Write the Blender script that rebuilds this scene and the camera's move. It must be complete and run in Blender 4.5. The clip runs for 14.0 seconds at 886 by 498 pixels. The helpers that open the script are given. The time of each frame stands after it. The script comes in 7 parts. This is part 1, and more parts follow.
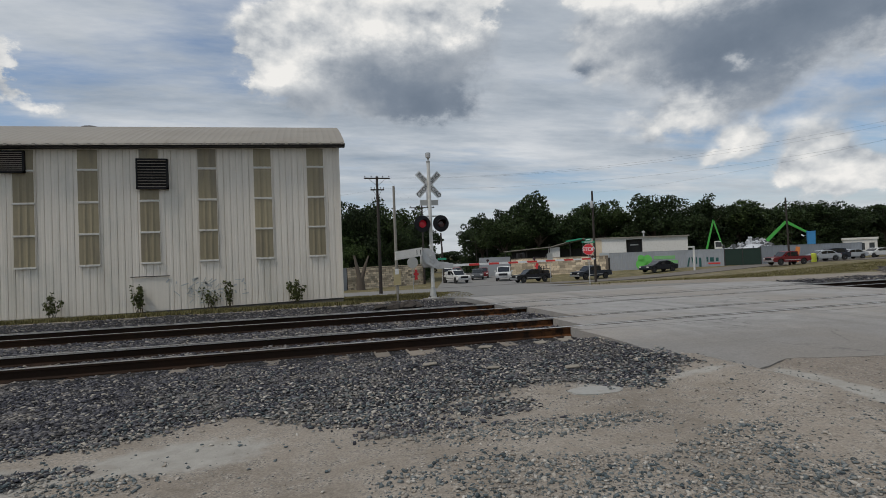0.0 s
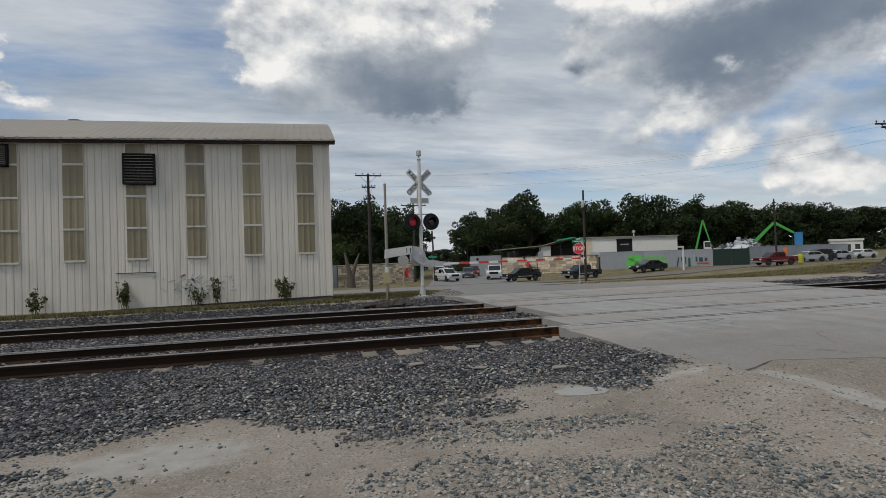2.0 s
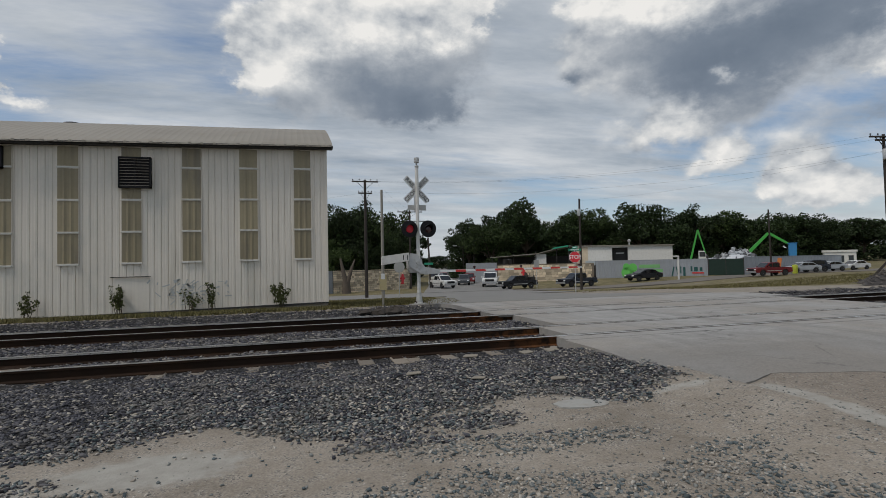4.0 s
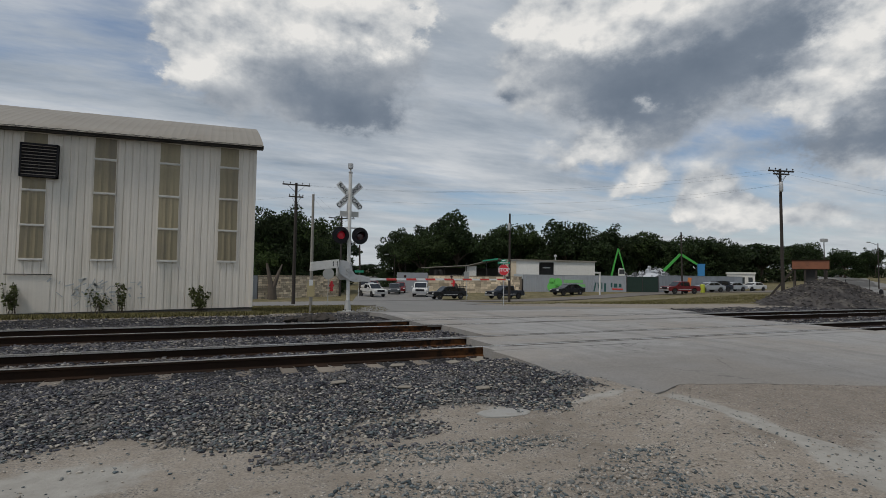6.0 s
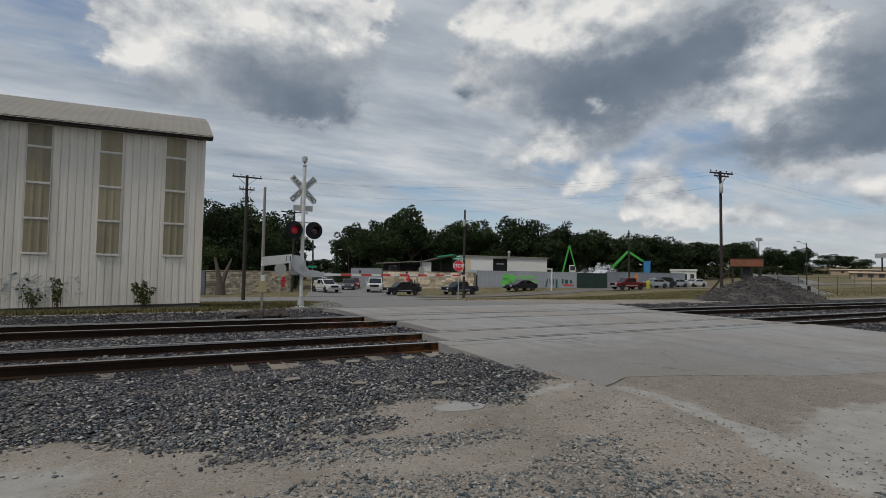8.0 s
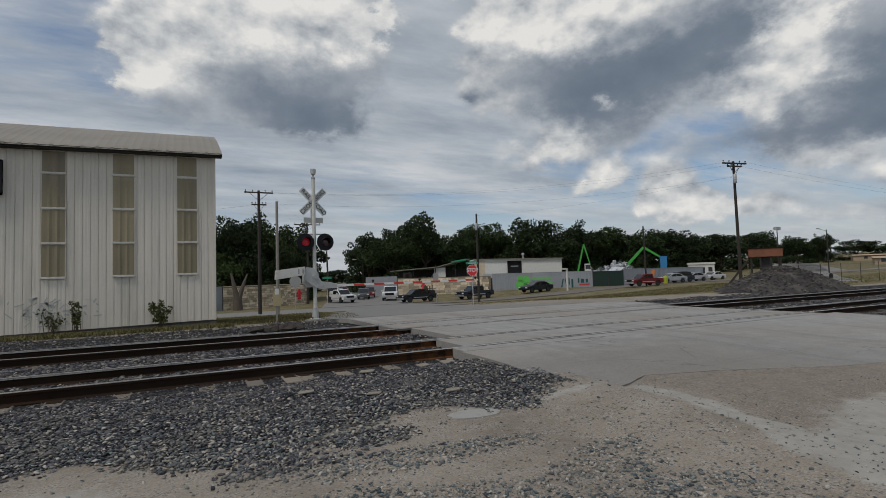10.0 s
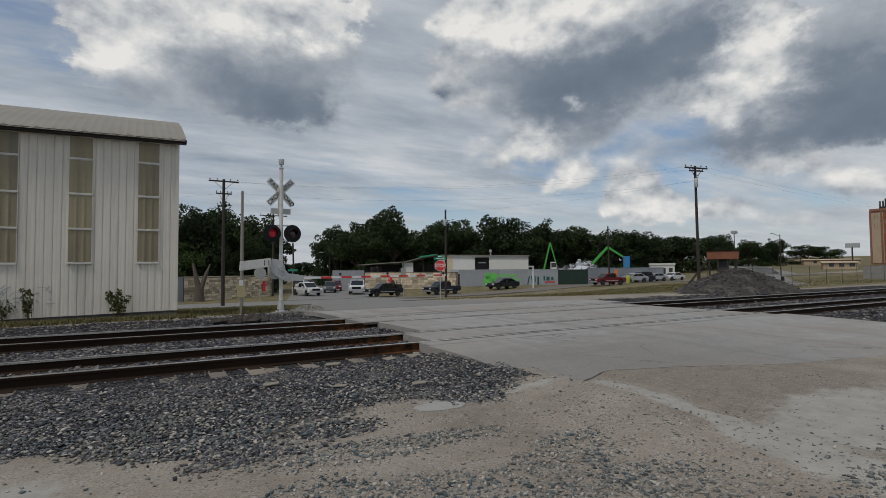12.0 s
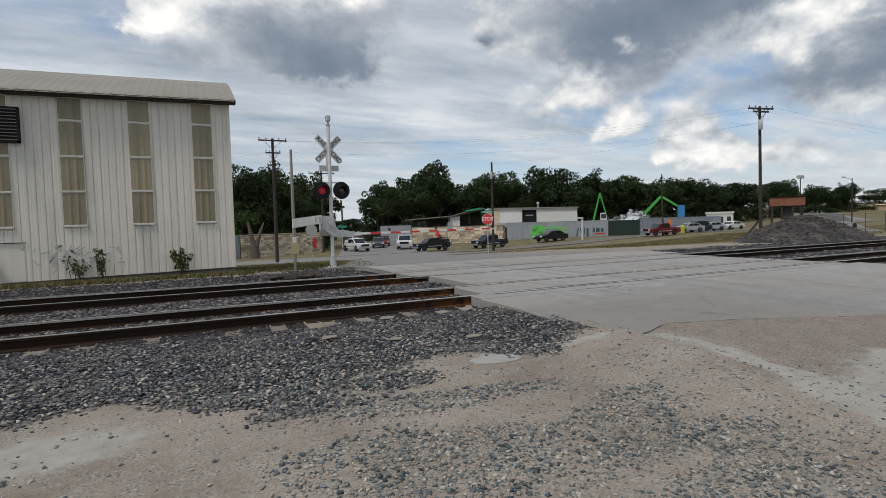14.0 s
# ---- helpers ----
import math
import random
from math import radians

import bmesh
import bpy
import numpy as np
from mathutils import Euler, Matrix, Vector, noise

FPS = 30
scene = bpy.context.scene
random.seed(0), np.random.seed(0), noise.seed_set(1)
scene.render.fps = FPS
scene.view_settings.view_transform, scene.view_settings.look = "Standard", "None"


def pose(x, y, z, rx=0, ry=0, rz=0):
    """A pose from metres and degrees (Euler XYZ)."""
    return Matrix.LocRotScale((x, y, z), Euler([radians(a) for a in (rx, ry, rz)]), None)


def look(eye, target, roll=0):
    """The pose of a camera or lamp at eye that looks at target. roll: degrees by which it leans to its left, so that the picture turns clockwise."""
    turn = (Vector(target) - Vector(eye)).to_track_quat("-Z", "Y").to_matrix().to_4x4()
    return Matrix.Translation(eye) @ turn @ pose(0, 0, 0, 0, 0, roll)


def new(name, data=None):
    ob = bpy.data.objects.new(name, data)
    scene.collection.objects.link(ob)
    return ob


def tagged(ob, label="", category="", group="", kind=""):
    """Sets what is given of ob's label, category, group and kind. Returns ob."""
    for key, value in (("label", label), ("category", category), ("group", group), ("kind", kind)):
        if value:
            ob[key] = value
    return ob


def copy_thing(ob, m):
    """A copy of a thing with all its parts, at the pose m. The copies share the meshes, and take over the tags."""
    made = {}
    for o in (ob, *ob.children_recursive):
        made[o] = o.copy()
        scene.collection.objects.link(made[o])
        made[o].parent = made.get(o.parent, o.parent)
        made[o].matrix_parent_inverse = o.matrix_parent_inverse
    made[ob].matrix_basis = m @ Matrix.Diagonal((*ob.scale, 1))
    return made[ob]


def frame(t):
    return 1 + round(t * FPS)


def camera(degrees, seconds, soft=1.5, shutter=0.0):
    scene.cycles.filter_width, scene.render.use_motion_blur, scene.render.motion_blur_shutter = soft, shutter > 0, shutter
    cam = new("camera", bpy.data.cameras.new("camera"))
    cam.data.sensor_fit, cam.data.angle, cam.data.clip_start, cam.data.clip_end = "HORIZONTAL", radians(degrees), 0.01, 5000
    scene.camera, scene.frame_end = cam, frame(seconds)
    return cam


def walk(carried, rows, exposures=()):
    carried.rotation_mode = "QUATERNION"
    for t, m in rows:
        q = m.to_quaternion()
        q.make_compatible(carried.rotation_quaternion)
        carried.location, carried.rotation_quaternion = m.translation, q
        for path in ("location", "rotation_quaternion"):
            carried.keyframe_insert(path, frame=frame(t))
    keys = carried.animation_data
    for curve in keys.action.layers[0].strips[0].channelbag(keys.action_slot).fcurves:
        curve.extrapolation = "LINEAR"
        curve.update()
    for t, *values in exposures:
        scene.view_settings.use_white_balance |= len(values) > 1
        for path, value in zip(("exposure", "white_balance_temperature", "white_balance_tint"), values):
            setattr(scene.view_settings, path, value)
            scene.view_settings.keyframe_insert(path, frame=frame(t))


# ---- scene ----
cam = camera(80.72, 14.0, soft=0.8)
PATH = (
    (0.0, -0.054, -0.077, 1.344, 91.17, 2.26, -14.36),
    (0.5, -0.020, -0.055, 1.350, 91.16, 2.23, -15.22),
    (1.0, 0.004, -0.047, 1.347, 90.87, 2.16, -15.21),
    (1.5, 0.002, -0.033, 1.356, 90.91, 1.23, -15.26),
    (2.0, 0.012, -0.037, 1.360, 90.91, 1.84, -15.31),
    (2.5, 0.019, -0.035, 1.362, 90.94, 1.80, -15.42),
    (4.8, -0.035, 0.045, 1.397, 92.35, -0.02, -17.09),
    (5.0, -0.027, 0.042, 1.390, 92.44, -0.21, -18.62),
    (5.5, -0.018, 0.024, 1.380, 92.63, -0.79, -22.27),
    (6.0, -0.012, 0.021, 1.377, 92.65, -0.80, -23.36),
    (6.5, -0.025, 0.019, 1.383, 92.57, -0.83, -23.53),
    (7.0, -0.036, 0.010, 1.383, 92.70, -1.55, -25.97),
    (7.5, -0.046, -0.018, 1.383, 92.58, -1.53, -27.22),
    (7.7, -0.051, 0.006, 1.381, 92.36, -1.49, -28.07),
    (9.8, 0.002, 0.010, 1.379, 92.54, 1.55, -26.99),
    (10.0, 0.051, 0.025, 1.383, 92.85, 1.69, -26.70),
    (10.5, 0.063, 0.010, 1.391, 92.90, 1.86, -25.90),
    (11.0, 0.051, 0.023, 1.396, 92.85, 1.79, -25.59),
    (11.5, 0.024, -0.004, 1.397, 92.42, 0.83, -25.90),
    (12.0, 0.008, -0.020, 1.374, 92.27, 0.42, -30.26),
    (12.5, 0.029, -0.027, 1.332, 91.53, 4.00, -37.19),
    (13.0, -0.006, 0.048, 1.342, 90.24, 4.36, -36.05),
    (13.5, -0.013, 0.110, 1.363, 88.88, 3.57, -27.75),
    (14.0, -0.014, 0.109, 1.370, 87.30, 1.58, -25.19),
)
walk(cam, [(t, pose(x, y, z, rx, ry, rz)) for t, x, y, z, rx, ry, rz in PATH],
     ((0.0, 0.05), (0.7, 0.09), (2.7, 0.10), (5.2, -0.08), (7.7, -0.06), (10.0, -0.15), (12.0, -0.10), (12.8, -0.07), (13.4, 0.12), (14.0, 0.28)))

# ---- world and sun ----
SUN_AZ, SUN_EL = 250.0, 58.0          # degrees clockwise from +y, and above the horizon
world = bpy.data.worlds.new("sky")
scene.world = world
world.use_nodes = True


class Nodes:
    """A small helper to wire shader nodes."""

    def __init__(self, tree, keep=False):
        self.tree = tree
        if not keep:
            tree.nodes.clear()

    def add(self, kind, values=None, **settings):
        n = self.tree.nodes.new(kind)
        for key, value in settings.items():
            setattr(n, key, value)
        for key, value in (values or {}).items():
            if isinstance(value, bpy.types.NodeSocket):
                self.tree.links.new(value, n.inputs[key])
            else:
                n.inputs[key].default_value = value
        return n

    def math(self, op, a, b=0.0, c=0.0, clamp=False):
        return self.add("ShaderNodeMath", {0: a, 1: b, 2: c}, operation=op, use_clamp=clamp).outputs[0]

    def mix(self, f, a, b, blend="MIX"):
        n = self.add("ShaderNodeMix", {0: f, 6: a, 7: b}, data_type="RGBA", blend_type=blend)
        return n.outputs[2]

    def ramp(self, f, stops):
        n = self.add("ShaderNodeValToRGB", {0: f})
        els = n.color_ramp.elements
        while len(els) < len(stops):
            els.new(0.5)
        for e, (p, c) in zip(els, stops):
            e.position, e.color = p, (c if len(c) == 4 else (*c, 1))
        return n.outputs[0]

    def span(self, f, lo, hi):
        return self.add("ShaderNodeMapRange", {0: f, 1: lo, 2: hi}, interpolation_type="SMOOTHSTEP").outputs[0]

    def noise(self, vec, scale, detail=5.0, rough=0.55, **kw):
        return self.add("ShaderNodeTexNoise", {"Vector": vec, "Scale": scale, "Detail": detail, "Roughness": rough}, **kw)


def grey(v, a=1.0):
    return (v, v, v, a)


# cloud masses: lobes of (azimuth, elevation, half width, half height, thickness, tone), in radians;
# tone is high on the sunlit crests and low on the slate undersides
WHITE_TOWER = ((-0.014, 0.366, 0.059, 0.045, 1.0, 0.4),
               (0.099, 0.445, 0.126, 0.052, 1.1, 0.5),
               (0.256, 0.471, 0.076, 0.039, 1.0, 0.45),
               (0.327, 0.466, 0.039, 0.036, 0.7, 0.4),
               (-0.062, 0.340, 0.026, 0.030, 0.7, 0.4),
               (0.082, 0.362, 0.113, 0.041, 0.9, -0.05),
               (0.190, 0.340, 0.118, 0.052, 1.0, -0.36),
               (0.239, 0.289, 0.075, 0.030, 0.8, -0.36),
               (0.025, 0.312, 0.079, 0.033, 0.7, -0.08),
               (0.302, 0.386, 0.065, 0.056, 0.6, -0.12))
GREAT_BANK = ((0.591, 0.464, 0.063, 0.052, 1.0, 0.45),
              (0.701, 0.451, 0.089, 0.043, 1.1, 0.45),
              (0.836, 0.441, 0.098, 0.037, 1.1, 0.22),
              (0.560, 0.339, 0.048, 0.037, 0.6, 0.16),
              (0.639, 0.364, 0.072, 0.033, 0.9, -0.14),
              (0.751, 0.369, 0.113, 0.041, 1.1, -0.36),
              (0.949, 0.367, 0.079, 0.049, 1.1, -0.42),
              (0.854, 0.329, 0.103, 0.036, 1.0, -0.36),
              (0.721, 0.305, 0.087, 0.027, 0.7, -0.26),
              (0.789, 0.264, 0.051, 0.029, 0.8, -0.32),
              (1.027, 0.387, 0.043, 0.047, 1.0, -0.34),
              (0.798, 0.307, 0.015, 0.011, 0.3, 0.5),
              (0.689, 0.239, 0.048, 0.022, 0.6, 0.28))
BRIGHT_GAP = ((1.073, 0.343, 0.037, 0.060, 0.9, 0.55),
              (1.013, 0.299, 0.043, 0.046, 0.7, 0.42),
              (1.063, 0.274, 0.027, 0.011, 0.4, 0.4),
              (1.108, 0.383, 0.020, 0.042, 0.6, 0.5))
SLATE_BANK = ((1.159, 0.257, 0.081, 0.040, 1.1, -0.36),
              (1.280, 0.255, 0.084, 0.040, 1.2, -0.55),
              (1.358, 0.245, 0.051, 0.046, 1.1, -0.38),
              (1.187, 0.347, 0.064, 0.044, 1.0, -0.16),
              (1.300, 0.319, 0.062, 0.031, 1.0, -0.06),
              (1.367, 0.316, 0.038, 0.022, 0.8, 0.26),
              (1.034, 0.207, 0.087, 0.023, 0.7, -0.3),
              (1.150, 0.195, 0.073, 0.025, 0.6, -0.16),
              (1.254, 0.201, 0.079, 0.026, 0.8, -0.3))
LOW_CREAM = ((0.700, 0.205, 0.170, 0.055, 0.50, 0.10),
             (1.117, 0.163, 0.053, 0.022, 0.60, 0.16),
             (1.202, 0.126, 0.047, 0.018, 0.56, 0.18),
             (1.326, 0.162, 0.039, 0.015, 0.48, 0.11),
             (1.286, 0.136, 0.055, 0.016, 0.40, 0.06),
             (1.045, 0.107, 0.050, 0.018, 0.48, 0.12),
             (1.133, 0.079, 0.074, 0.013, 0.40, 0.12),
             (0.987, 0.095, 0.057, 0.015, 0.32, 0.06))
LITTLE_CUMULUS = ((0.882, 0.127, 0.031, 0.034, 1.70, 0.53),
                  (0.917, 0.110, 0.032, 0.023, 1.20, 0.42),
                  (0.850, 0.116, 0.020, 0.015, 0.63, 0.31),
                  (0.784, 0.171, 0.021, 0.021, 0.79, 0.31),
                  (0.743, 0.147, 0.021, 0.010, 0.63, 0.23),
                  (0.911, 0.104, 0.075, 0.010, 0.28, 0.16))
FAR_LEFT = ((-0.442, 0.301, 0.018, 0.031, 1.0, 0.42),
            (-0.410, 0.251, 0.028, 0.015, 0.5, 0.15))


def build_sky():
    n = Nodes(world.node_tree)
    d = n.add("ShaderNodeTexCoord").outputs["Generated"]
    sky = n.add("ShaderNodeTexSky", sky_type="NISHITA", sun_disc=False, sun_elevation=radians(SUN_EL),
                sun_rotation=radians(SUN_AZ), air_density=1.0, dust_density=1.2, ozone_density=1.6)
    xyz = n.add("ShaderNodeSeparateXYZ", {0: d})
    az = n.math("ARCTAN2", xyz.outputs[0], xyz.outputs[1])
    el = n.math("ARCSINE", xyz.outputs[2])
    # the cloud deck seen in perspective: directions divided by their height
    flat = n.math("DIVIDE", 1.0, n.math("ADD", n.math("MAXIMUM", xyz.outputs[2], 0.0), 0.10))
    deck = n.add("ShaderNodeVectorMath", {0: d, "Scale": flat}, operation="SCALE").outputs[0]
    tall = n.add("ShaderNodeMapping", {0: d, "Scale": (1.0, 1.0, 1.5)}).outputs[0]
    warp = n.add("ShaderNodeSeparateColor", {0: n.noise(tall, 5.0, 3.0, 0.5).outputs[1]})
    curl = n.add("ShaderNodeSeparateColor", {0: n.noise(tall, 15.0, 6.0, 0.62).outputs[1]})

    def bent(value, a, b, k1, k2):
        value = n.math("ADD", value, n.math("MULTIPLY", n.math("SUBTRACT", a, 0.5), k1))
        return n.math("ADD", value, n.math("MULTIPLY", n.math("SUBTRACT", b, 0.5), k2))

    u = bent(az, warp.outputs[0], curl.outputs[0], 0.10, 0.15)
    v = bent(el, warp.outputs[1], curl.outputs[1], 0.06, 0.10)

    # small low clouds keep their shape better
    u_low = bent(az, warp.outputs[0], curl.outputs[0], 0.02, 0.065)
    v_low = bent(el, warp.outputs[1], curl.outputs[1], 0.01, 0.05)

    blue = n.mix(1.0, sky.outputs[0], (0.096, 0.108, 0.118, 1), "MULTIPLY")
    # thin high cloud, streaked
    stretch = n.add("ShaderNodeMapping", {0: deck, "Scale": (0.55, 1.25, 1.0), "Rotation": (0, 0, 0.5)}).outputs[0]
    thin = n.noise(stretch, 0.85, 7.0, 0.60).outputs[0]
    veil = n.span(thin, 0.325, 0.575)
    veil_col = n.ramp(n.noise(stretch, 1.5, 7.0, 0.62).outputs[0], ((0.30, (0.33, 0.385, 0.45)), (0.5, (0.525, 0.57, 0.62)), (0.70, (0.76, 0.78, 0.80))))
    col = n.mix(n.math("MULTIPLY", veil, 0.93), blue, veil_col)
    # pale band low over the horizon
    low = n.span(el, 0.20, 0.0)
    col = n.mix(n.math("MULTIPLY", low, 0.62), col, (0.66, 0.695, 0.725, 1))
    # billows, and the same field a little towards the sun: their difference lights each crest
    billow = n.noise(tall, 9.0, 7.0, 0.52).outputs[0]
    ahead = n.add("ShaderNodeMapping", {0: tall, "Location": (-0.012, -0.006, 0.028)}).outputs[0]
    relief = n.math("SUBTRACT", billow, n.noise(ahead, 9.0, 7.0, 0.52).outputs[0])
    mass, tone = None, None
    for row in (*WHITE_TOWER, *GREAT_BANK, *BRIGHT_GAP, *SLATE_BANK, *LOW_CREAM, *LITTLE_CUMULUS, *FAR_LEFT):
        small = row in LITTLE_CUMULUS or row in LOW_CREAM
        x = n.math("DIVIDE", n.math("SUBTRACT", u_low if small else u, row[0]), row[2])
        y = n.math("DIVIDE", n.math("SUBTRACT", v_low if small else v, row[1]), row[3])
        r2 = n.math("ADD", n.math("MULTIPLY", x, x), n.math("MULTIPLY", y, y))
        g = n.math("EXPONENT", n.math("MULTIPLY", r2, -0.62))
        mass = n.math("MULTIPLY_ADD", g, row[4], mass if mass else 0.0)
        tone = n.math("MULTIPLY_ADD", g, row[5], tone if tone else 0.5)
    dens = n.math("ADD", mass, n.math("MULTIPLY", n.math("SUBTRACT", billow, 0.5), 1.0))
    # crests are crisp, undersides fray into the veil
    frayed = n.add("ShaderNodeMapRange", {0: tone, 1: 0.35, 2: 0.85, 3: 1.0, 4: 0.50}).outputs[0]
    cover = n.add("ShaderNodeMapRange", {0: dens, 1: 0.22, 2: frayed}, interpolation_type="SMOOTHSTEP").outputs[0]
    # overlapping lobes level off instead of adding up
    even = n.math("MULTIPLY", n.math("TANH", n.math("MULTIPLY", n.math("SUBTRACT", tone, 0.5), 1.9)), 0.43)
    shade = n.math("ADD", n.math("ADD", even, 0.5), n.math("MULTIPLY", n.math("MULTIPLY", relief, n.span(tone, 0.2, 0.8)), 2.0))
    shade = n.math("ADD", shade, n.math("MULTIPLY", n.math("SUBTRACT", billow, 0.5), 0.30))
    cloud = n.ramp(shade, ((0.0, (0.12, 0.162, 0.222)), (0.22, (0.225, 0.27, 0.335)), (0.45, (0.46, 0.495, 0.54)), (0.66, (0.68, 0.70, 0.715)), (0.95, (0.97, 0.955, 0.925))))
    col = n.mix(cover, col, cloud)
    back = n.add("ShaderNodeBackground", {0: col, 1: 0.86})
    n.tree.links.new(back.outputs[0], n.add("ShaderNodeOutputWorld").inputs[0])


build_sky()
sun = new("sun", bpy.data.lights.new("sun", "SUN"))
sun.data.energy, sun.data.angle, sun.data.color = 1.6, radians(9), (1.0, 0.925, 0.83)
_a, _e = radians(SUN_AZ), radians(SUN_EL)
sun.matrix_world = look((0, 0, 60), (-math.sin(_a) * math.cos(_e), -math.cos(_a) * math.cos(_e), 60 - math.sin(_e)))

# ---- materials ----


def material(name, color, rough=0.7, metal=0.0, var=0.25, scale=3.0, fine=30.0, bump=0.3, dirt=None, dirt_amount=0.0,
             island=0.0, each=0.0, streak=0.0, spec=0.5, stretch=None, band=0.0):
    """A painted, worn or mineral surface: two scales of variation, stains, relief, per-piece tone."""
    m = bpy.data.materials.new(name)
    m.use_nodes = True
    n = Nodes(m.node_tree)
    co = n.add("ShaderNodeTexCoord").outputs["Object"]
    big = n.noise(co, scale, 5.0).outputs[0]
    small = n.noise(co, fine, 4.0, 0.65).outputs[0]
    tone = n.math("ADD", n.math("MULTIPLY", n.math("SUBTRACT", big, 0.5), var * 2), 1.0)
    tone = n.math("ADD", tone, n.math("MULTIPLY", n.math("SUBTRACT", small, 0.5), var * 1.4))
    if band:
        bd = n.add("ShaderNodeMapping", {0: co, "Scale": (2.6, 0.0, 0.035)}).outputs[0]
        tone = n.math("ADD", tone, n.math("MULTIPLY", n.math("SUBTRACT", n.noise(bd, 1.6, 5.0, 0.7).outputs[0], 0.5), band * 2))
    if island:
        r = n.add("ShaderNodeNewGeometry").outputs["Random Per Island"]
        tone = n.math("MULTIPLY", tone, n.math("ADD", n.math("MULTIPLY", n.math("SUBTRACT", r, 0.5), island * 2), 1.0))
    if each:
        r = n.add("ShaderNodeObjectInfo").outputs["Random"]
        tone = n.math("MULTIPLY", tone, n.math("ADD", n.math("MULTIPLY", n.math("SUBTRACT", r, 0.5), each * 2), 1.0))
    col = n.mix(1.0, (*color, 1), n.add("ShaderNodeCombineColor", {0: tone, 1: tone, 2: tone}).outputs[0], "MULTIPLY")
    if dirt:
        if streak:
            st = n.add("ShaderNodeMapping", {0: co, "Scale": (1.0, 1.0, streak)}).outputs[0]
        elif stretch:
            st = n.add("ShaderNodeMapping", {0: co, "Scale": stretch}).outputs[0]
        else:
            st = co
        f = n.span(n.noise(st, scale * 1.7, 7.0, 0.65).outputs[0], 0.48, 0.72)
        col = n.mix(n.math("MULTIPLY", f, dirt_amount), col, (*dirt, 1))
    rg = n.math("ADD", rough, n.math("MULTIPLY", n.math("SUBTRACT", small, 0.5), 0.25), clamp=True)
    b = n.add("ShaderNodeBsdfPrincipled", {"Base Color": col, "Roughness": rg, "Metallic": metal, "Specular IOR Level": spec})
    if bump:
        hgt = n.math("ADD", n.math("MULTIPLY", small, 0.5), big)
        bn = n.add("ShaderNodeBump", {"Strength": bump, "Distance": 0.02, "Height": hgt})
        n.tree.links.new(bn.outputs[0], b.inputs["Normal"])
    n.tree.links.new(b.outputs[0], n.add("ShaderNodeOutputMaterial").inputs[0])
    return m


def glass(name, color, rough=0.08):
    m = bpy.data.materials.new(name)
    m.use_nodes = True
    n = Nodes(m.node_tree)
    b = n.add("ShaderNodeBsdfPrincipled", {"Base Color": (*color, 1), "Roughness": rough, "Specular IOR Level": 0.7})
    n.tree.links.new(b.outputs[0], n.add("ShaderNodeOutputMaterial").inputs[0])
    return m


def lamp_glow(name, color, power):
    m = bpy.data.materials.new(name)
    m.use_nodes = True
    n = Nodes(m.node_tree)
    b = n.add("ShaderNodeBsdfPrincipled", {"Base Color": (*color, 1), "Roughness": 0.3, "Emission Color": (*color, 1),
                                           "Emission Strength": power})
    n.tree.links.new(b.outputs[0], n.add("ShaderNodeOutputMaterial").inputs[0])
    return m


SHEET = material("painted_sheet_metal", (0.70, 0.65, 0.57), 0.6, 0.0, 0.08, 0.5, 9.0, 0.05, (0.45, 0.41, 0.33), 0.55, streak=0.07, band=0.22)
ROOF = material("weathered_roof_sheet", (0.26, 0.238, 0.20), 0.7, 0.0, 0.14, 0.4, 8.0, 0.06, (0.215, 0.185, 0.145), 0.5)
FIBRE = material("yellowed_fibreglass", (0.262, 0.222, 0.138), 0.5, 0.0, 0.18, 0.7, 12.0, 0.08, (0.17, 0.145, 0.108), 0.75, streak=0.25, each=0.2, band=0.3)
# dark trim, also the painted shade of gaps, recesses and interiors
DARKGAP = material("dark_trim_and_shade", (0.035, 0.033, 0.032), 0.7, 0.0, 0.3, 3.0, 20.0, 0.1)
LOUVRE = material("dark_louvre_metal", (0.045, 0.040, 0.037), 0.5, 0.3, 0.25, 3.0, 20.0, 0.1)
RUST = material("rusted_rail_steel", (0.024, 0.0155, 0.011), 0.88, 0.0, 0.35, 0.8, 25.0, 0.3, (0.070, 0.034, 0.015), 0.3, spec=0.1, stretch=(0.5, 1, 1))


def weathered(m):
    """Large pale and grey-green blotches where the sheeting was patched and rained on."""
    n = Nodes(m.node_tree, True)
    bsdf = [q for q in m.node_tree.nodes if q.type == "BSDF_PRINCIPLED"][0]
    old = bsdf.inputs["Base Color"].links[0].from_socket
    co = n.add("ShaderNodeTexCoord").outputs["Object"]
    tall = n.add("ShaderNodeMapping", {0: co, "Scale": (1.0, 1.0, 0.45)}).outputs[0]
    blot = n.span(n.noise(tall, 0.9, 7.0, 0.66).outputs[0], 0.50, 0.66)
    drip = n.span(n.noise(n.add("ShaderNodeMapping", {0: co, "Scale": (5.0, 1.0, 0.22)}).outputs[0], 1.0, 5.0, 0.7).outputs[0], 0.54, 0.74)
    col = n.mix(n.math("MULTIPLY", blot, 0.34), old, (0.50, 0.50, 0.45, 1))
    col = n.mix(n.math("MULTIPLY", drip, 0.40), col, (0.40, 0.36, 0.30, 1))
    m.node_tree.links.new(col, bsdf.inputs["Base Color"])


weathered(SHEET)
RAILTOP = material("worn_rail_head", (0.62, 0.60, 0.57), 0.30, 0.85, 0.15, 1.0, 30.0, 0.05)


